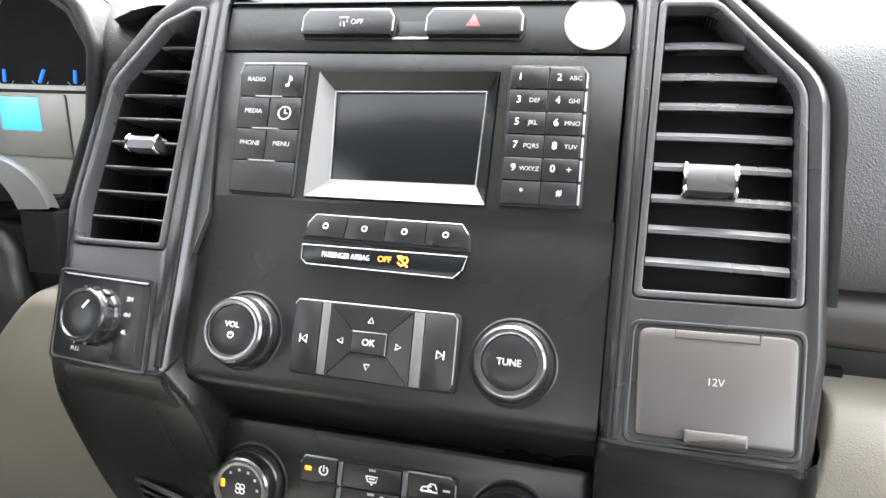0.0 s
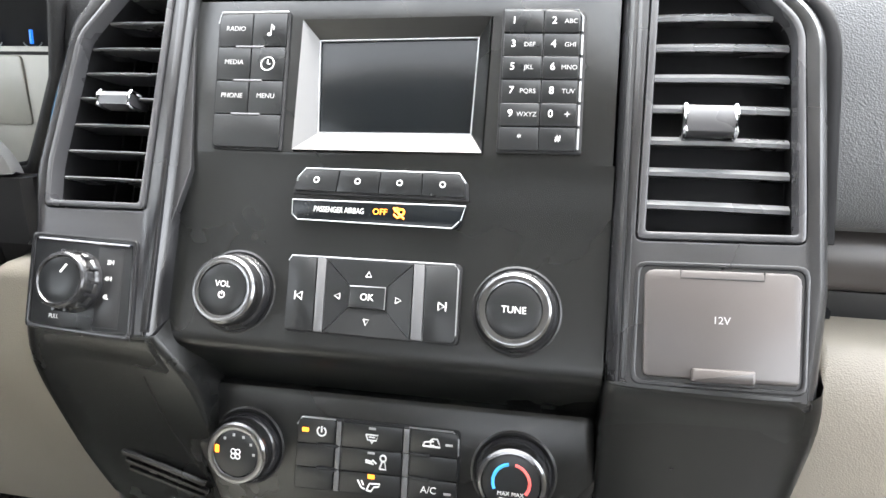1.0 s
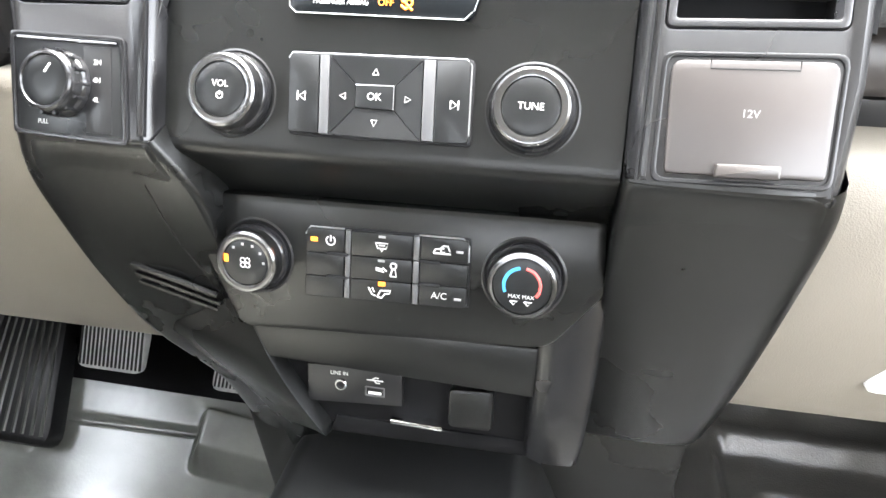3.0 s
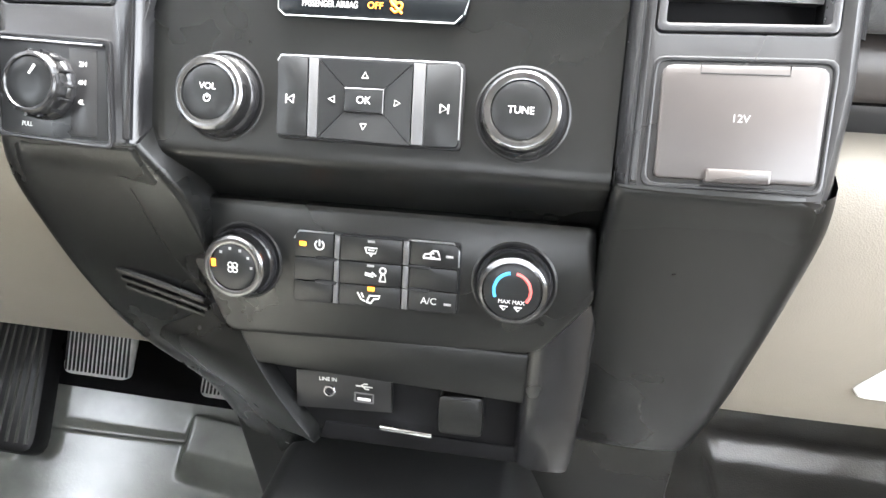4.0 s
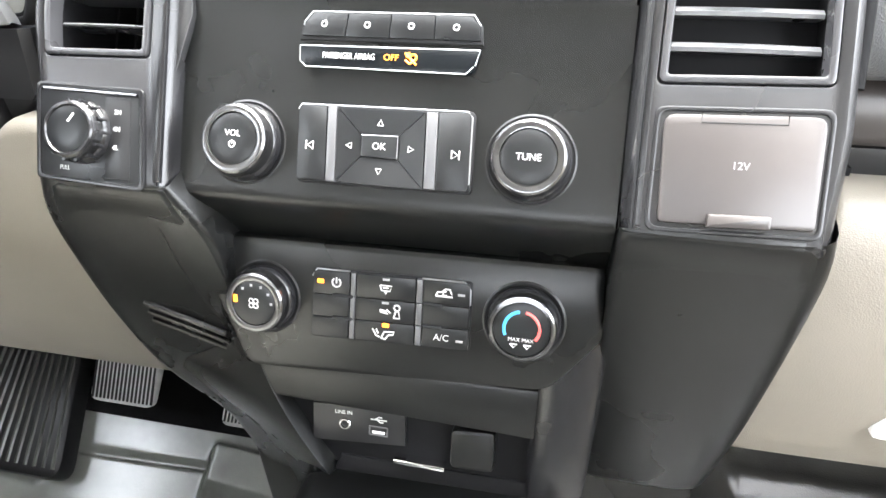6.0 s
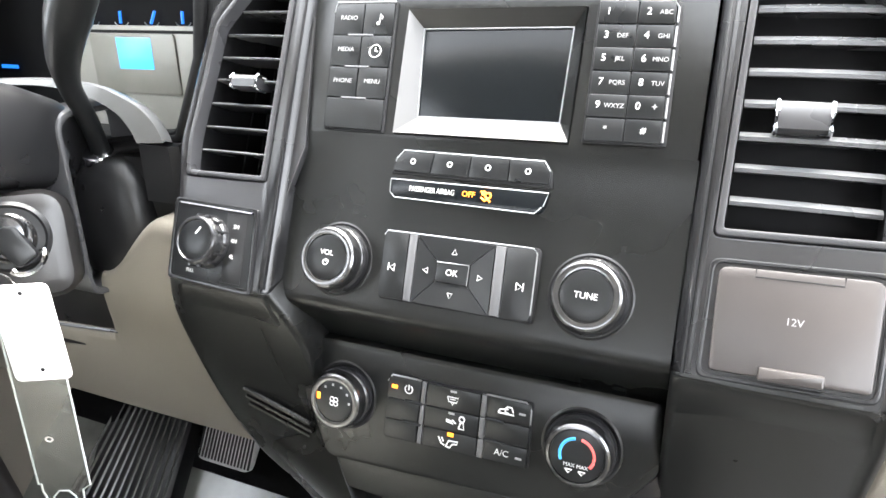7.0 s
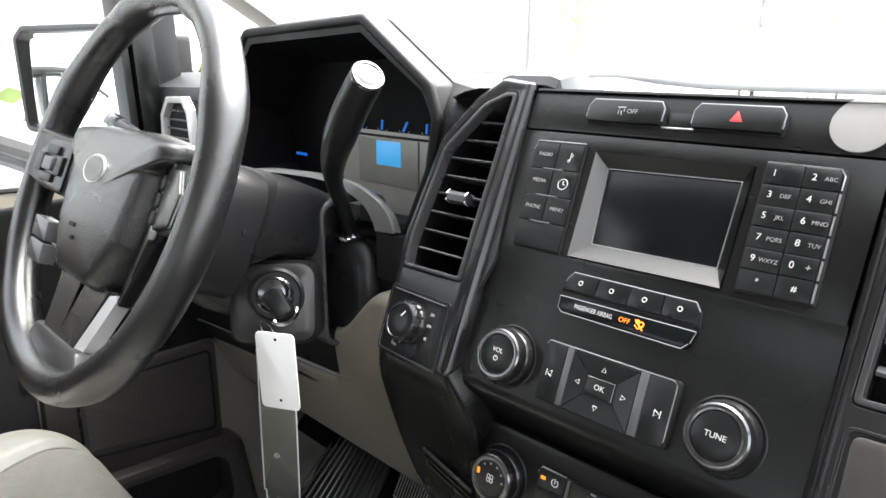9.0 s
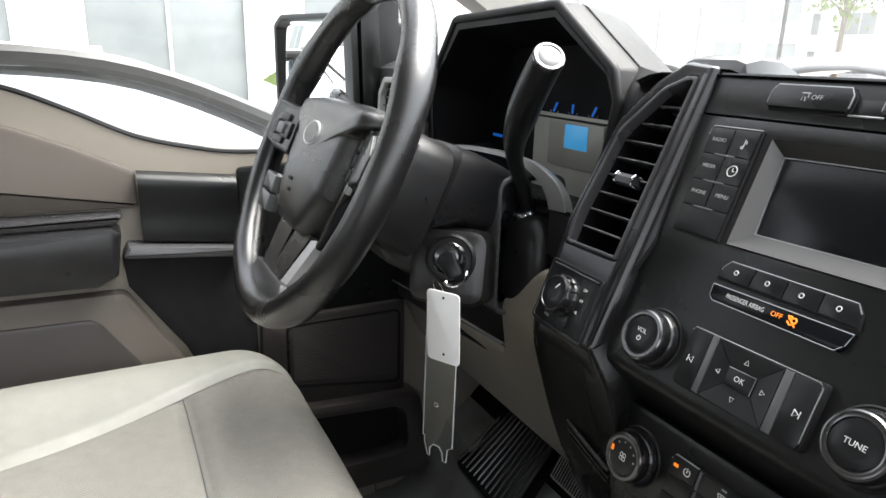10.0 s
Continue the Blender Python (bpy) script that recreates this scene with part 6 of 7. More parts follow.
def pedal(name, label, pts, lean, ribs, m):
    p = thing(name, label, "pedal", m, group="pedals")
    bm = bmesh.new()
    plate(bm, rounded(pts, 0.012, 4), -0.012, 0.0, 0.003)
    pad = part("pad", bm, "pedal", p, "black rubber pad, paled for the light on it")
    us = [q[0] for q in pts]
    vs = [q[1] for q in pts]
    for k in range(ribs):
        u = min(us) + (max(us) - min(us)) * (k + 1) / (ribs + 1)
        bm = bmesh.new()
        plate(bm, rect(u - 0.0011, min(vs) + 0.005, u + 0.0011, max(vs) - 0.005), -0.001, 0.0022, 0.0006)
        part("rib", bm, "black", pad, "dark rubber rib")
    bm = bmesh.new()
    tube(bm, [(0.0, 0.0, -0.01), (0.02, 0.10, -0.06), (0.02, 0.30, -0.10)], 0.008, 8)
    part("arm", bm, "black", p)
    return p


pedal("brake_pedal", "ribbed black rubber brake pedal", [(-0.050, -0.030), (0.044, -0.030), (0.050, 0.032), (-0.044, 0.032)], 20, 16, leaning((-0.456, 0.760, 0.122), 30))
pedal("accelerator_pedal", "ribbed black rubber accelerator pedal", [(-0.028, -0.012), (0.028, -0.012), (0.028, 0.045), (-0.028, 0.045)], 35, 9, leaning((-0.300, 0.775, 0.075), 40))
fr = thing("footrest", "ribbed black rubber footrest", "footrest", leaning((-0.638, 0.744, 0.060), 51))
bm = bmesh.new()
plate(bm, rounded([(-0.085, -0.085), (0.112, -0.085), (0.072, 0.10), (-0.085, 0.10)], 0.022, 4), -0.03, 0.0, 0.008)
part("pad", bm, "black", fr)
for k in range(13):
    u = -0.076 + 0.0124 * k
    bm = bmesh.new()
    tube(bm, [(u + 0.0020 * k, -0.072, -0.001), (u - 0.0008 * k, 0.088, -0.001)], 0.0034, 6)
    part("rib", bm, "rubber", fr)

# ---- driver's seat ----
seat = thing("driver_seat", "light grey seat cushion with vinyl bolsters and cloth centre", "car seat")
SX0, SX1, SY0, SY1, SZ = -0.775, -0.165, -0.42, 0.368, 0.318


def roll_off(a, lo, hi, r):
    """Place and drop along a rounded edge at both ends; a in 0..1 over the arc length."""
    total = (hi - lo - 2 * r) + math.pi * r
    s = a * total
    q = math.pi * r / 2
    if s < q:
        t = s / r
        return lo + r - r * math.cos(t), r - r * math.sin(t)
    if s > total - q:
        t = (total - s) / r
        return hi - r + r * math.cos(t), r - r * math.sin(t)
    return lo + r + (s - q), 0.0


def seat_point(a, b):
    x, dx = roll_off(a, SX0, SX1, 0.075)
    y, dy = roll_off(b, SY0, SY1, 0.085)
    f = (x - SX0) / (SX1 - SX0)
    y -= 0.05 * abs(2 * f - 1) ** 5 * ease((y + 0.1) / 0.4)
    z = SZ - dx - dy - 0.03 * max(0, -y)
    z += 0.016 * (math.exp(-((f - 0.16) / 0.10) ** 2) + math.exp(-((f - 0.84) / 0.10) ** 2))
    c0 = 0.415 - 0.215 * ease((y + 0.07) / 0.42)
    for c in (c0, 1 - c0):
        z -= 0.010 * math.exp(-((f - c) / 0.016) ** 2)
    if c0 < f < 1 - c0:
        z -= 0.008 * math.exp(-((y - 0.190) / 0.010) ** 2)
        z += 0.006 * math.sin(math.pi * (f - c0) / (1 - 2 * c0))
    return (x, y, z)


def seat_piece(name, a0, a1, b0, b1, mat, label):
    bm = bmesh.new()
    sheet(bm, lambda s, t: seat_point(a0(t) + (a1(t) - a0(t)) * s, b0 + (b1 - b0) * t), 40, 150)
    return part(name, bm, mat, seat, label, 80)




def AL(b):
    """The left seam along the cushion; it runs outwards to the front."""
    y = roll_off(b, SY0, SY1, 0.085)[0]
    c0 = 0.415 - 0.215 * ease((y + 0.07) / 0.42)
    return (SX0 + c0 * (SX1 - SX0) - SX0 - 0.075 + math.pi * 0.0375) / (SX1 - SX0 - 0.15 + math.pi * 0.075)


def AR(b):
    return 1 - AL(b)


seat_piece("bolster", lambda b: 0.0, AL, 0.0, 1.0, "vinyl", "pale grey vinyl bolster")
seat_piece("bolster", AR, lambda b: 1.0, 0.0, 1.0, "vinyl", "pale grey vinyl bolster")
seat_piece("cushion_centre", AL, AR, 0.0, 1.0, "seatcloth", "grey woven cloth centre")
for a in (AL, AR):
    bm = bmesh.new()
    tube(bm, [Vector(seat_point(a(0.05 + 0.9 * k / 80), 0.05 + 0.9 * k / 80)) + Vector((0, 0, 0.0006)) for k in range(81)], 0.0016, 5)
    part("seam", bm, "seam", seat, "dark stitched seam")
bm = bmesh.new()
bs = min((k / 400 for k in range(401)), key=lambda b: abs(roll_off(b, SY0, SY1, 0.085)[0] - 0.190) + (1 if b < 0.3 else 0))
tube(bm, [Vector(seat_point(AL(bs) + (AR(bs) - AL(bs)) * k / 50, bs)) + Vector((0, 0, 0.0008)) for k in range(51)], 0.0018, 5)
part("seam", bm, "seam", seat, "dark stitched seam")
bm = bmesh.new()
box(bm, SX0 + 0.05, SY0 + 0.05, FLOOR, SX1 - 0.05, SY1 - 0.10, SZ - 0.07, 0.02)
part("base", bm, "black", seat, "black seat base")

# ---- driver's door ----
DOOR = Matrix(((0, 0, 1, -0.80), (1, 0, 0, 0), (0, 1, 0, 0), (0, 0, 0, 1)))
door = thing("driver_door", "beige driver's door with a black armrest and switch panel", "car door", DOOR)
bm = bmesh.new()
plate(bm, [(-0.64, -0.20), (0.545, -0.20), (0.545, 0.622), (0.33, 0.622), (0.25, 0.632), (0.17, 0.652), (0.09, 0.690), (0.013, 0.722), (-0.08, 0.738), (-0.64, 0.742)], -0.07, -0.004, 0.002)
part("door_shell", bm, "beige", door)
# upper and lower trims: the shade on the beige door is in their colours
bm = bmesh.new()
plate(bm, rounded([(-0.64, 0.548), (0.165, 0.548), (0.165, 0.604), (0.09, 0.640), (0.02, 0.670), (-0.07, 0.690), (-0.64, 0.694)], [0.006, 0.004, 0.012, 0.05, 0.05, 0.05, 0.006], 5), -0.01, 0.008, 0.007)
part("upper_trim", bm, "taupe", door, "padded upper door trim, beige toned down for shade")
bm = bmesh.new()
tube(bm, smooth_path([(-0.64, 0.744, -0.006), (-0.08, 0.740, -0.006), (0.013, 0.724, -0.006), (0.09, 0.692, -0.006), (0.17, 0.654, -0.006), (0.25, 0.634, -0.006), (0.33, 0.624, -0.006), (0.54, 0.624, -0.006)], 6), 0.004, 6)
part("window_seal", bm, "black", door, "black window seal")
bm = bmesh.new()
plate(bm, rounded([(0.312, 0.335), (0.62, 0.335), (0.62, 0.618), (0.312, 0.600)], 0.008, 3), -0.01, 0.006, 0.003)
part("door_front", bm, "button", door, "dark front door trim")
bm = bmesh.new()
prof = smooth_path([(0.0, 0.498, 0.004), (0.0, 0.500, 0.020), (0.0, 0.54, 0.018), (0.0, 0.575, 0.022), (0.0, 0.594, 0.020), (0.0, 0.604, 0.004)], 4)
loft(bm, [[(y, p[1] - 0.10 * (y - 0.17), p[2]) for p in prof] for y in (0.166, 0.172, 0.30, 0.308)], closed=False, cap0=True, cap1=True)
part("switch_panel", bm, "button", door, "black concave switch panel")
bm = bmesh.new()
arm = rounded([(-0.64, 0.455), (0.10, 0.440), (0.128, 0.455), (0.138, 0.520), (0.125, 0.530), (-0.64, 0.530)], 0.008, 3)
plate(bm, arm, -0.004, 0.046, 0.008)
part("armrest", bm, "black", door, "black padded armrest")
bm = bmesh.new()
plate(bm, rounded([(-0.64, 0.530), (0.128, 0.530), (0.145, 0.545), (-0.64, 0.549)], 0.004, 3), -0.004, 0.040, 0.005)
part("armrest_top", bm, "ventrim", door, "grey satin strip above the armrest")
bm = bmesh.new()
plate(bm, rounded([(0.135, 0.478), (0.315, 0.462), (0.315, 0.478), (0.145, 0.497)], 0.004, 3), -0.004, 0.036, 0.005)
part("pull_handle", bm, "rim", door, "grey pull handle edge")
bm = bmesh.new()
plate(bm, rounded([(0.140, 0.424), (0.215, 0.310), (0.285, 0.15), (0.330, 0.15), (0.330, 0.462), (0.135, 0.478)], 0.006, 3), -0.004, 0.004, 0.003)
part("handle_pocket", bm, "deep", door, "black hollow below the handle")
bm = bmesh.new()
plate(bm, rounded([(-0.64, 0.12), (0.275, 0.12), (0.205, 0.300), (0.135, 0.420), (-0.64, 0.432)], 0.02, 4), -0.004, 0.018, 0.010)
lowt = part("lower_trim", bm, "taupe", door, "lower door trim, beige toned down for shade")
bm = bmesh.new()
plate(bm, rounded([(-0.64, 0.18), (0.10, 0.18), (0.16, 0.28), (0.09, 0.385), (-0.64, 0.395)], 0.03, 4), 0.0, 0.0225, 0.006)
part("inset", bm, "cover", lowt, "inset panel, beige toned dark for shade")
# speaker panel and pocket rim: beige browned for the shade low on the door
bm = bmesh.new()
plate(bm, rounded([(0.33, 0.175), (0.60, 0.135), (0.60, 0.34), (0.335, 0.34)], 0.012, 4), -0.02, 0.016, 0.006)
fp = part("front_trim", bm, "cover", door, "speaker panel, beige toned dark for shade")
bm = bmesh.new()
frame_plate(bm, rounded([(0.375, 0.205), (0.59, 0.172), (0.59, 0.325), (0.375, 0.325)], 0.012, 4), rounded([(0.380, 0.211), (0.585, 0.179), (0.585, 0.320), (0.380, 0.320)], 0.010, 4), 0.010, 0.0175, 0.001)
part("grille_rim", bm, "black", fp, "dark groove round the grille")
for k in range(40):
    v = 0.216 + 0.00262 * k
    bm = bmesh.new()
    tube(bm, [(0.386, v + 0.002, 0.0160), (0.582, v - 0.024 * (1 - k / 44), 0.0160)], 0.0006, 4)
    part("grille_rib", bm, "cover", fp)
bm = bmesh.new()
frame_plate(bm, rounded([(0.30, -0.03), (0.655, -0.03), (0.625, 0.155), (0.30, 0.175)], 0.03, 5), rounded([(0.31, 0.035), (0.600, 0.030), (0.590, 0.128), (0.31, 0.148)], 0.03, 5), -0.004, 0.040, 0.012)
part("map_pocket", bm, "cover", door, "map pocket rim, beige toned dark for shade")
bm = bmesh.new()
plate(bm, [(0.30, 0.0), (0.62, 0.0), (0.61, 0.14), (0.30, 0.16)], -0.01, 0.001, 0.0005)
part("pocket_back", bm, "deep", door, "black pocket inside")
# glass and its front post
bm = bmesh.new()
sheet(bm, lambda s, t: (-0.62 + 1.15 * s, 0.60 + (0.52 - 0.33 * max(0, (s - 0.62) / 0.38)) * t, -0.055 + 0.07 * t), 10, 4)
gp = part("pane", bm, "pane", door, "clear door window")
gp.visible_shadow = False
for y0, y1, mat, w in ((0.512, 0.524, "black", 0.0), (0.528, 0.560, "face", 0.006), (0.563, 0.60, "black", -0.004)):
    bm = bmesh.new()
    plate(bm, [(y0, 0.60), (y1, 0.60), (y1 - 0.01, 0.98 - y0 * 0.1), (y0 - 0.01, 0.98 - y0 * 0.1)], -0.04, w, 0.002)
    part("window_post", bm, mat, door, "dark window post")

# left side vent
sv = thing("side_vent", "small side air vent with a pale silver surround", "air vent", Matrix(((1, 0, 0, -0.735), (0, 0, -1, 0.545), (0, 1, 0, 0.715), (0, 0, 0, 1))))
o = [(-0.052, -0.045), (0.052, -0.045), (0.046, 0.012), (0.030, 0.030), (-0.022, 0.028), (-0.046, 0.002)]
bm = bmesh.new()
frame_plate(bm, rounded(o, 0.004, 3), rounded(offset(turned(o), 0.009), 0.003, 3), -0.012, 0.0, 0.002)
part("surround", bm, "palesilver", sv, "pale silver surround")
bm = bmesh.new()
plate(bm, offset(turned(o), 0.006), -0.09, -0.011, 0.0005)
part("duct", bm, "deep", sv)
for k in range(4):
    bm = bmesh.new()
    tube(bm, [(-0.040 + 0.006 * k, -0.030 + 0.013 * k, -0.006), (0.038, -0.030 + 0.013 * k, -0.006)], 0.0014, 6)
    part("slat", bm, "slat", sv)
bm = bmesh.new()
loft(bm, [[(-0.86, y, z) for y, z in ((0.60, 0.64), (0.552, 0.66), (0.552, 0.755), (0.60, 0.775), (0.80, 0.78))], [(-0.66, y, z) for y, z in ((0.62, 0.64), (0.575, 0.66), (0.575, 0.758), (0.61, 0.778), (0.80, 0.78))]], closed=False)
part("dash_end", bm, "pad", dash, "", 50)


# ---- door mirror ----
e1, e2 = Vector((-1.30, 0.505, 0)), Vector((-0.97, 0.612, 0))
ax = (e2 - e1).normalized()
nz = Vector((0, 0, 1)).cross(ax)
MIR = Matrix(((ax.x, 0, -nz.x, (e1.x + e2.x) / 2), (ax.y, 0, -nz.y, (e1.y + e2.y) / 2), (0, 1, 0, 0.757), (0, 0, 0, 1)))
mirror = thing("door_mirror", "large black door mirror outside the window", "mirror", MIR)
hw = (e2 - e1).length / 2
bm = bmesh.new()
mo = turned(rounded([(-hw, -0.10), (hw, -0.10), (hw, 0.085), (hw - 0.03, 0.10), (-hw + 0.03, 0.10), (-hw, 0.08)], 0.02, 4))
mi = offset(mo, 0.012)
frame_plate(bm, mo, mi, -0.06, 0.012, 0.004)
part("frame", bm, "black", mirror, "black mirror frame")
bm = bmesh.new()
plate(bm, mo, -0.10, -0.004, 0.003)
part("housing", bm, "black", mirror)
bm = bmesh.new()
plate(bm, offset(mo, 0.008), -0.003, 0.003, 0.0005)
part("mirror_glass", bm, "mirror", mirror, "silver mirror glass")
bm = bmesh.new()
tube(bm, [(hw - 0.04, -0.04, -0.05), (hw + 0.12, -0.06, -0.02)], 0.018, 10)
part("arm", bm, "black", mirror)

# ---- outside ----
M["asphalt"] = material("asphalt", (0.42, 0.42, 0.41), 0.9, grain=(60, 0.5), mottle=(0.6, 0.2))
M["white_paint"] = material("white_car_paint", (0.80, 0.80, 0.80), 0.25, mottle=(2, 0.03), coat=0.5)
M["silver_paint"] = material("pale_silver_car_paint", (0.55, 0.56, 0.57), 0.28, 0.3, mottle=(3, 0.04), coat=0.5)
M["carglass"] = material("mirroring_car_glass", (0.72, 0.75, 0.77), 0.06, 0.85, mottle=(1.5, 0.1), rough_var=0.02)
M["tyre"] = material("tyre_rubber", (0.02, 0.02, 0.02), 0.8)
M["concrete"] = material("pale_concrete", (0.62, 0.615, 0.60), 0.85, grain=(8, 0.3), mottle=(0.7, 0.08))
M["darkwall"] = material("grey_cladding", (0.40, 0.405, 0.41), 0.7, mottle=(0.5, 0.1))
M["winglass"] = material("building_glass", (0.22, 0.235, 0.235), 0.12, mottle=(0.4, 0.2))
M["bark"] = material("bark", (0.10, 0.08, 0.06), 0.9, mottle=(9, 0.3))
M["leaf"] = material("leaf", (0.10, 0.14, 0.03), 0.6, mottle=(3, 0.35))

bm = bmesh.new()
sheet(bm, lambda s, t: (-400 + 800 * s, -400 + 800 * t, GROUND), 8, 8)
structure("ground", bm, "asphalt", "pale grey paving of a car park", "ground")

# bonnet of the vehicle
bonnet = thing("bonnet", "white bonnet in front of the windscreen", "bonnet")
bm = bmesh.new()
sheet(bm, lambda s, t: ((-0.92 + 1.84 * s), 1.17 + 1.35 * t, 0.775 + 0.110 * ease(t / 0.75) - 0.06 * (2 * s - 1) ** 4 - 0.10 * max(0, t - 0.85) / 0.15 + 0.02 * math.exp(-((abs(2 * s - 1) - 0.45) / 0.12) ** 2)), 24, 16)
thick(part("skin", bm, "white_paint", bonnet), 0.02)
bm = bmesh.new()
loft(bm, [[(-0.9, 1.10, 0.735), (-0.9, 1.17, 0.728), (-0.9, 1.20, 0.70)], [(0.9, 1.10, 0.735), (0.9, 1.17, 0.728), (0.9, 1.20, 0.70)]], closed=False)
structure("trim_cowl", bm, "black", "black cowl panel below the windscreen", "trim")
wip = thing("wiper", "black windscreen wiper lying on the cowl", "wiper")
bm = bmesh.new()
tube(bm, [(0.10, 1.10, 0.790), (0.45, 1.09, 0.795), (0.75, 1.06, 0.797)], 0.006, 6)
part("blade", bm, "black", wip)


def car(label, x, y, paint, m=None):
    """A parked car that points along +y, its nearer flank at x."""
    c = thing("parked_car", label, "car", Matrix.Translation((x, y, GROUND)))
    st = [(-2.2, 0.55, 0.90, 0.92), (-2.05, 0.35, 1.02, 1.04), (-1.3, 0.30, 1.02, 1.48), (-0.5, 0.28, 1.00, 1.60), (0.25, 0.28, 0.98, 1.58), (0.85, 0.28, 0.97, 1.36), (1.45, 0.28, 0.95, 1.00), (2.15, 0.35, 0.82, 0.84), (2.35, 0.50, 0.60, 0.62)]
    W = 0.90
    bm = bmesh.new()
    loops = []
    for yy, z0, zb, zr in st:
        k = 1 - 0.10 * max(0, abs(yy) - 1.6)
        loops.append([(-W * k * 0.97 - W, yy, z0), (-W * k - W, yy, (z0 + zb) / 2), (-W * k * 0.95 - W, yy, zb), (W * k * 0.95 - W, yy, zb), (W * k - W, yy, (z0 + zb) / 2), (W * k * 0.97 - W, yy, z0)])
    loft(bm, loops, cap0=True, cap1=True)
    part("body", bm, paint, c, "", 30)
    bm = bmesh.new()
    loft(bm, [[(-W * 0.93 - W, yy, zb - 0.01), (-W * 0.74 - W, yy, zr - 0.05), (W * 0.74 - W, yy, zr - 0.05), (W * 0.93 - W, yy, zb - 0.01)] for yy, z0, zb, zr in st[1:7]], closed=False)
    part("glasshouse", bm, "carglass", c, "pale reflecting windows", 30)
    bm = bmesh.new()
    loft(bm, [[(-W * 0.76 - W, yy, zr - 0.06), (-W * 0.66 - W, yy, zr), (W * 0.66 - W, yy, zr), (W * 0.76 - W, yy, zr - 0.06)] for yy, z0, zb, zr in st[2:5]], closed=False)
    thick(part("roof", bm, paint, c, "", 30), 0.03)
    for sx in (-1, 1):
        bm = bmesh.new()
        tube(bm, smooth_path([(sx * W * 0.80 - W, yy, zr - 0.06) if 1 < i < 6 else (sx * W * 0.93 - W, yy, zb + 0.01) for i, (yy, z0, zb, zr) in enumerate(st) if 0 < i < 7], 6), 0.035, 8)
        part("roof_rail", bm, "silver", c, "silver window frame arch")
        bm = bmesh.new()
        tube(bm, [(sx * W * 0.82 - W, -0.35, 1.52), (sx * W * 0.95 - W, -0.40, 1.0)], 0.04, 6)
        part("door_post", bm, "black", c)
        bm = bmesh.new()
        loft(bm, [[(sx * (W + d) - W, 0.80 + q[0], 1.02 + q[1]) for q in ((-0.07, -0.05), (0.07, -0.05), (0.09, 0.04), (-0.06, 0.07))] for d in (-0.05, 0.10, 0.20)], cap0=True, cap1=True)
        part("mirror", bm, paint, c)
        for wy in (-1.35, 1.45):
            wh = part("wheel", bmesh.new(), "tyre", c)
            wm = Matrix(((0, 0, sx, sx * (W - 0.10) - W), (1, 0, 0, wy), (0, 1, 0, 0.33), (0, 0, 0, 1)))
            for prof, mat, nm in (([(0.23, 0.0), (0.33, 0.0), (0.335, 0.05), (0.33, 0.11), (0.25, 0.12)], "tyre", "tyre"), ([(0.245, 0.0), (0.245, 0.09), (0.20, 0.10), (0.06, 0.08)], "silver", "rim")):
                bm = bmesh.new()
                lathe(bm, prof, 28)
                ob = part(nm, bm, mat, wh)
                ob.matrix_basis = wm
    return c


car("pale silver car parked beside the driver's door", -2.15, -0.10, "silver_paint")
car("white car parked further along the row", -5.2, 5.5, "white_paint")


def building(label, m, width, depth, height, storeys, bays, wall, sill=0.9, frac=0.55):
    b = thing("building", label, "building", m)
    H = height / storeys
    bm = bmesh.new()
    box(bm, -width / 2, 0, 0, width / 2, depth, height)
    part("wall", bm, wall, b)
    bm = bmesh.new()
    box(bm, -width / 2 - 0.3, -0.3, height, width / 2 + 0.3, depth + 0.3, height + 0.5)
    part("roof", bm, "concrete", b, "flat roof edge")
    for s in range(storeys):
        for k in range(bays):
            wdt = width / bays
            xc = -width / 2 + wdt * (k + 0.5)
            bm = bmesh.new()
            x0, x1, z0, z1 = xc - wdt * frac / 2, xc + wdt * frac / 2, H * s + sill, H * (s + 1) - 0.5
            mat4 = Matrix(((1, 0, 0, 0), (0, 0, -1, 0), (0, 1, 0, 0), (0, 0, 0, 1)))
            frame_plate(bm, rect(x0 - 0.12, z0 - 0.12, x1 + 0.12, z1 + 0.12), rect(x0, z0, x1, z1), -0.05, 0.12, 0.02)
            w = part("window", bm, "concrete", b)
            w.matrix_basis = mat4
            bm = bmesh.new()
            plate(bm, rect(x0, z0, x1, z1), -0.05, 0.02, 0.005)
            part("pane", bm, "winglass", w, "grey window pane")
            bm = bmesh.new()
            plate(bm, rect(xc - 0.04, z0, xc + 0.04, z1), 0.0, 0.06, 0.01)
            part("mullion", bm, "darkwall", w)
    return b


def facing(x, y, yaw):
    return Matrix.Translation((x, y, GROUND)) @ Matrix.Rotation(radians(yaw), 4, "Z")


building("long pale apartment block with rows of windows", facing(-22, 62, 18), 60, 12, 19, 6, 14, "concrete")
building("grey low building beside the car park", facing(-40, 38, 48), 22, 10, 7, 2, 6, "darkwall")
building("pale shop front with large windows and columns", facing(-15, 1.5, 88), 30, 8, 9, 2, 7, "concrete", 0.4, 0.7)

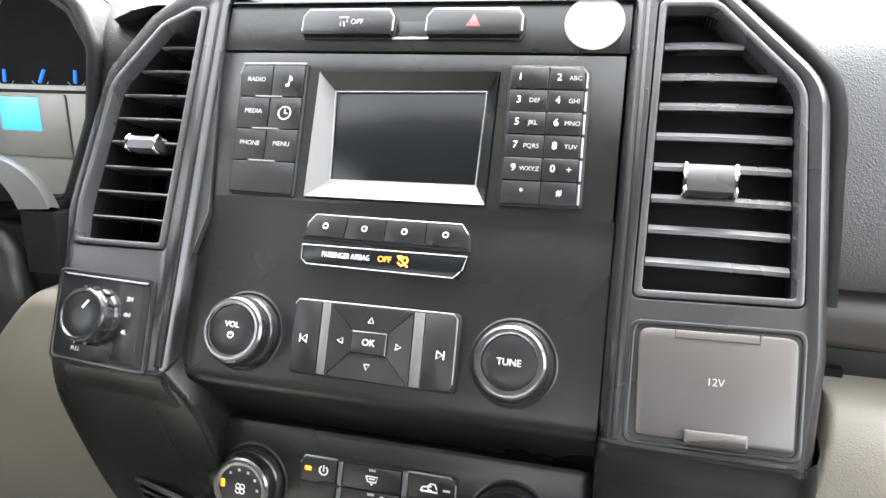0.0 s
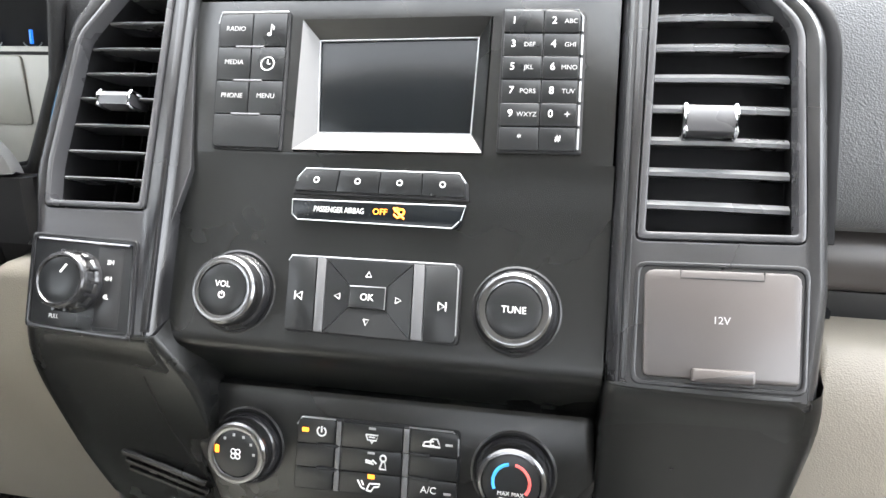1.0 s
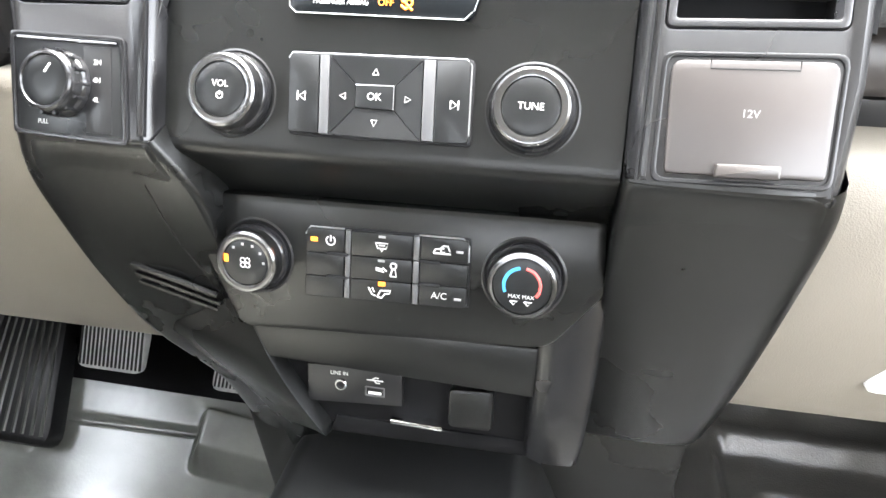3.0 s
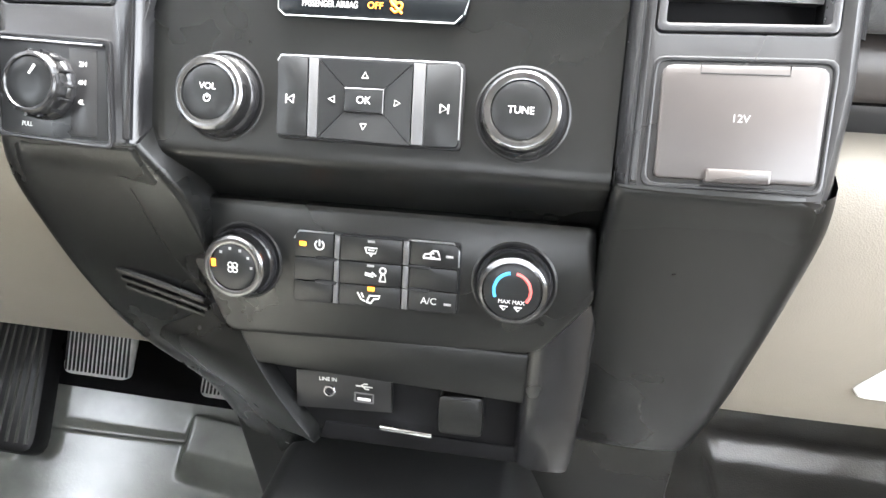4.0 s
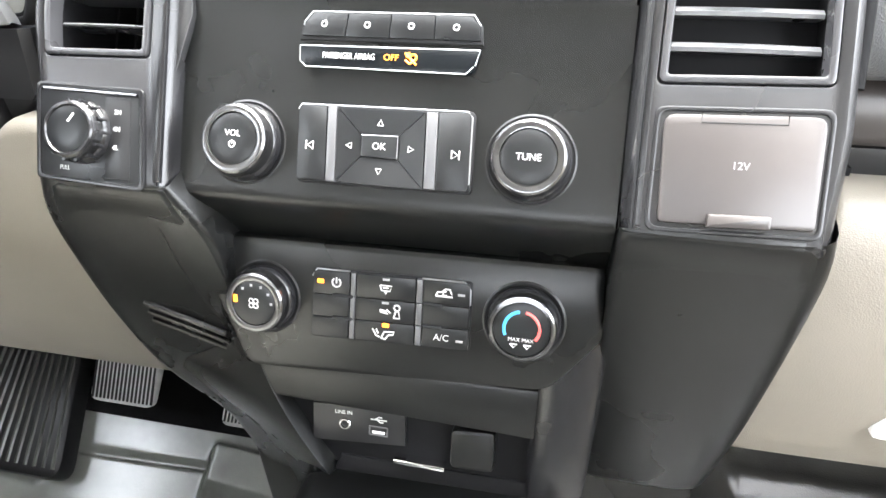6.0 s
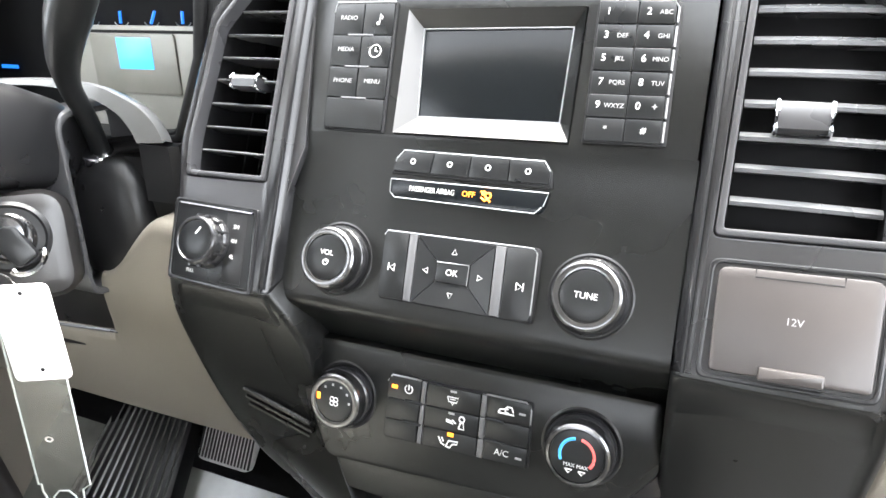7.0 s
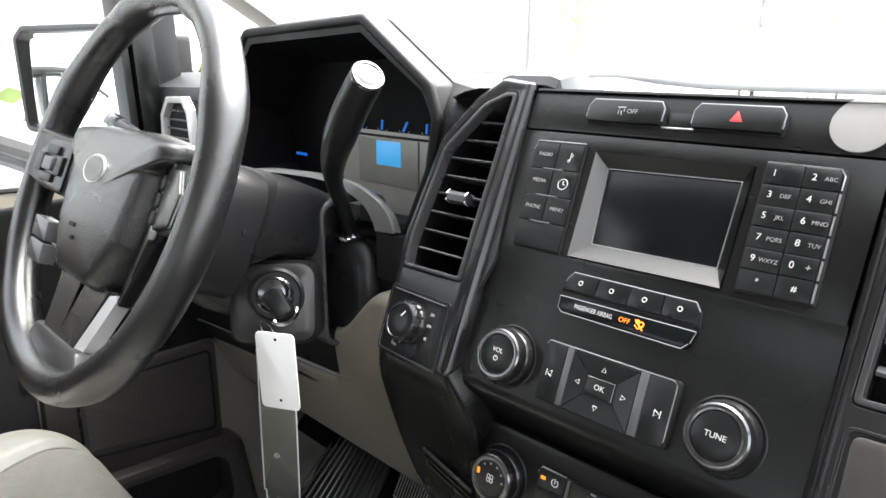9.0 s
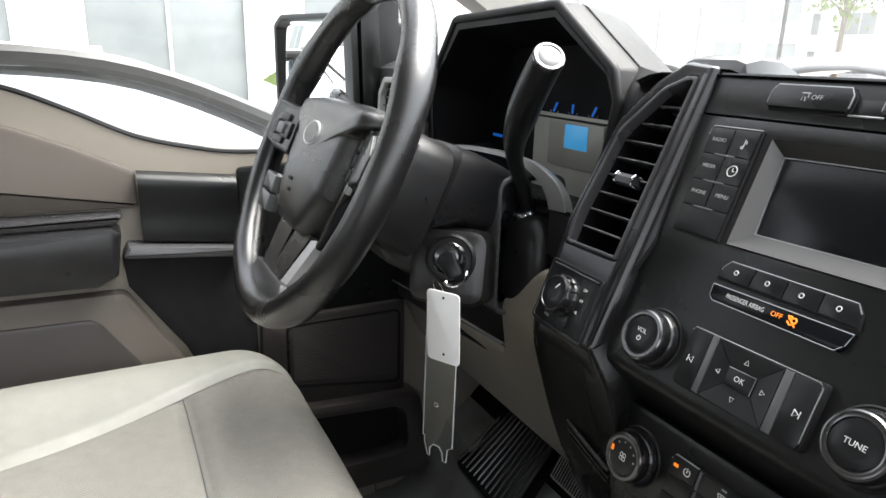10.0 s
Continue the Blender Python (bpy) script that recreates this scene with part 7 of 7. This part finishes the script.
for x, y, h in ((-19.5, 26, 7.5), (-10.2, 29, 7.0)):
    lp = thing("street_lamp", "thin dark street lamp post", "street lamp", Matrix.Translation((x, y, GROUND)), group="street lamps")
    bm = bmesh.new()
    tube(bm, [(0, 0, 0), (0, 0, h * 0.5), (0, 0, h)], [0.10, 0.08, 0.06], 10)
    part("post", bm, "black", lp)
    bm = bmesh.new()
    box(bm, -0.1, -0.6, h, 0.1, 0.1, h + 0.12, 0.03)
    part("head", bm, "black", lp)


def tree(label, x, y, h, spread, seed, n=420, size=0.16):
    rnd = random.Random(seed)
    t = thing("tree", label, "tree", Matrix.Translation((x, y, GROUND)))
    bm = bmesh.new()
    tube(bm, [(0, 0, 0), (0.03, 0.02, h * 0.3), (0.0, 0.05, h * 0.62), (0.04, 0.02, h * 0.9)], [h * 0.022, h * 0.018, h * 0.011, h * 0.004], 8)
    tips = []
    for k in range(7):
        a, z0 = rnd.uniform(0, 6.28), h * rnd.uniform(0.28, 0.7)
        tip = Vector((spread * 0.75 * math.cos(a), spread * 0.75 * math.sin(a), z0 + h * rnd.uniform(0.1, 0.25)))
        tube(bm, [(0.02, 0.03, z0), tuple(tip * 0.5 + Vector((0, 0, z0 * 0.5 + 0.05))), tuple(tip)], [h * 0.009, h * 0.006, h * 0.002], 5)
        tips.append(tip)
    part("trunk", bm, "bark", t)
    bm = bmesh.new()
    tips += [Vector((0, 0, h * 0.85)), Vector((0, 0, h * 0.6))]
    for k in range(n):
        c = rnd.choice(tips) + Vector((rnd.gauss(0, spread * 0.3), rnd.gauss(0, spread * 0.3), rnd.gauss(0, h * 0.09)))
        r = Euler((rnd.uniform(0, 6), rnd.uniform(0, 6), rnd.uniform(0, 6))).to_matrix()
        s = size * rnd.uniform(0.6, 1.3)
        vs = [bm.verts.new(c + r @ Vector(p)) for p in ((-s, 0, 0), (0, -s * 0.5, s * 0.1), (s, 0, 0), (0, s * 0.5, s * 0.1))]
        bm.faces.new(vs)
    crown = part("crown", bm, "leaf", t, "sparse yellow-green leaves")
    return t


tree("slender young tree with yellow-green leaves", -17.6, 27, 6.5, 1.1, 3)
tree("small bushy tree beside the road", -11.5, 31, 3.2, 1.5, 4)
tree("small bushy tree beside the road", -7.6, 31, 3.2, 1.4, 5)
tree("small bushy tree beside the road", -3.5, 32, 3.0, 1.3, 6)
tree("leafy shrub beyond the parked car", -7.4, 2.9, 1.7, 0.9, 7)
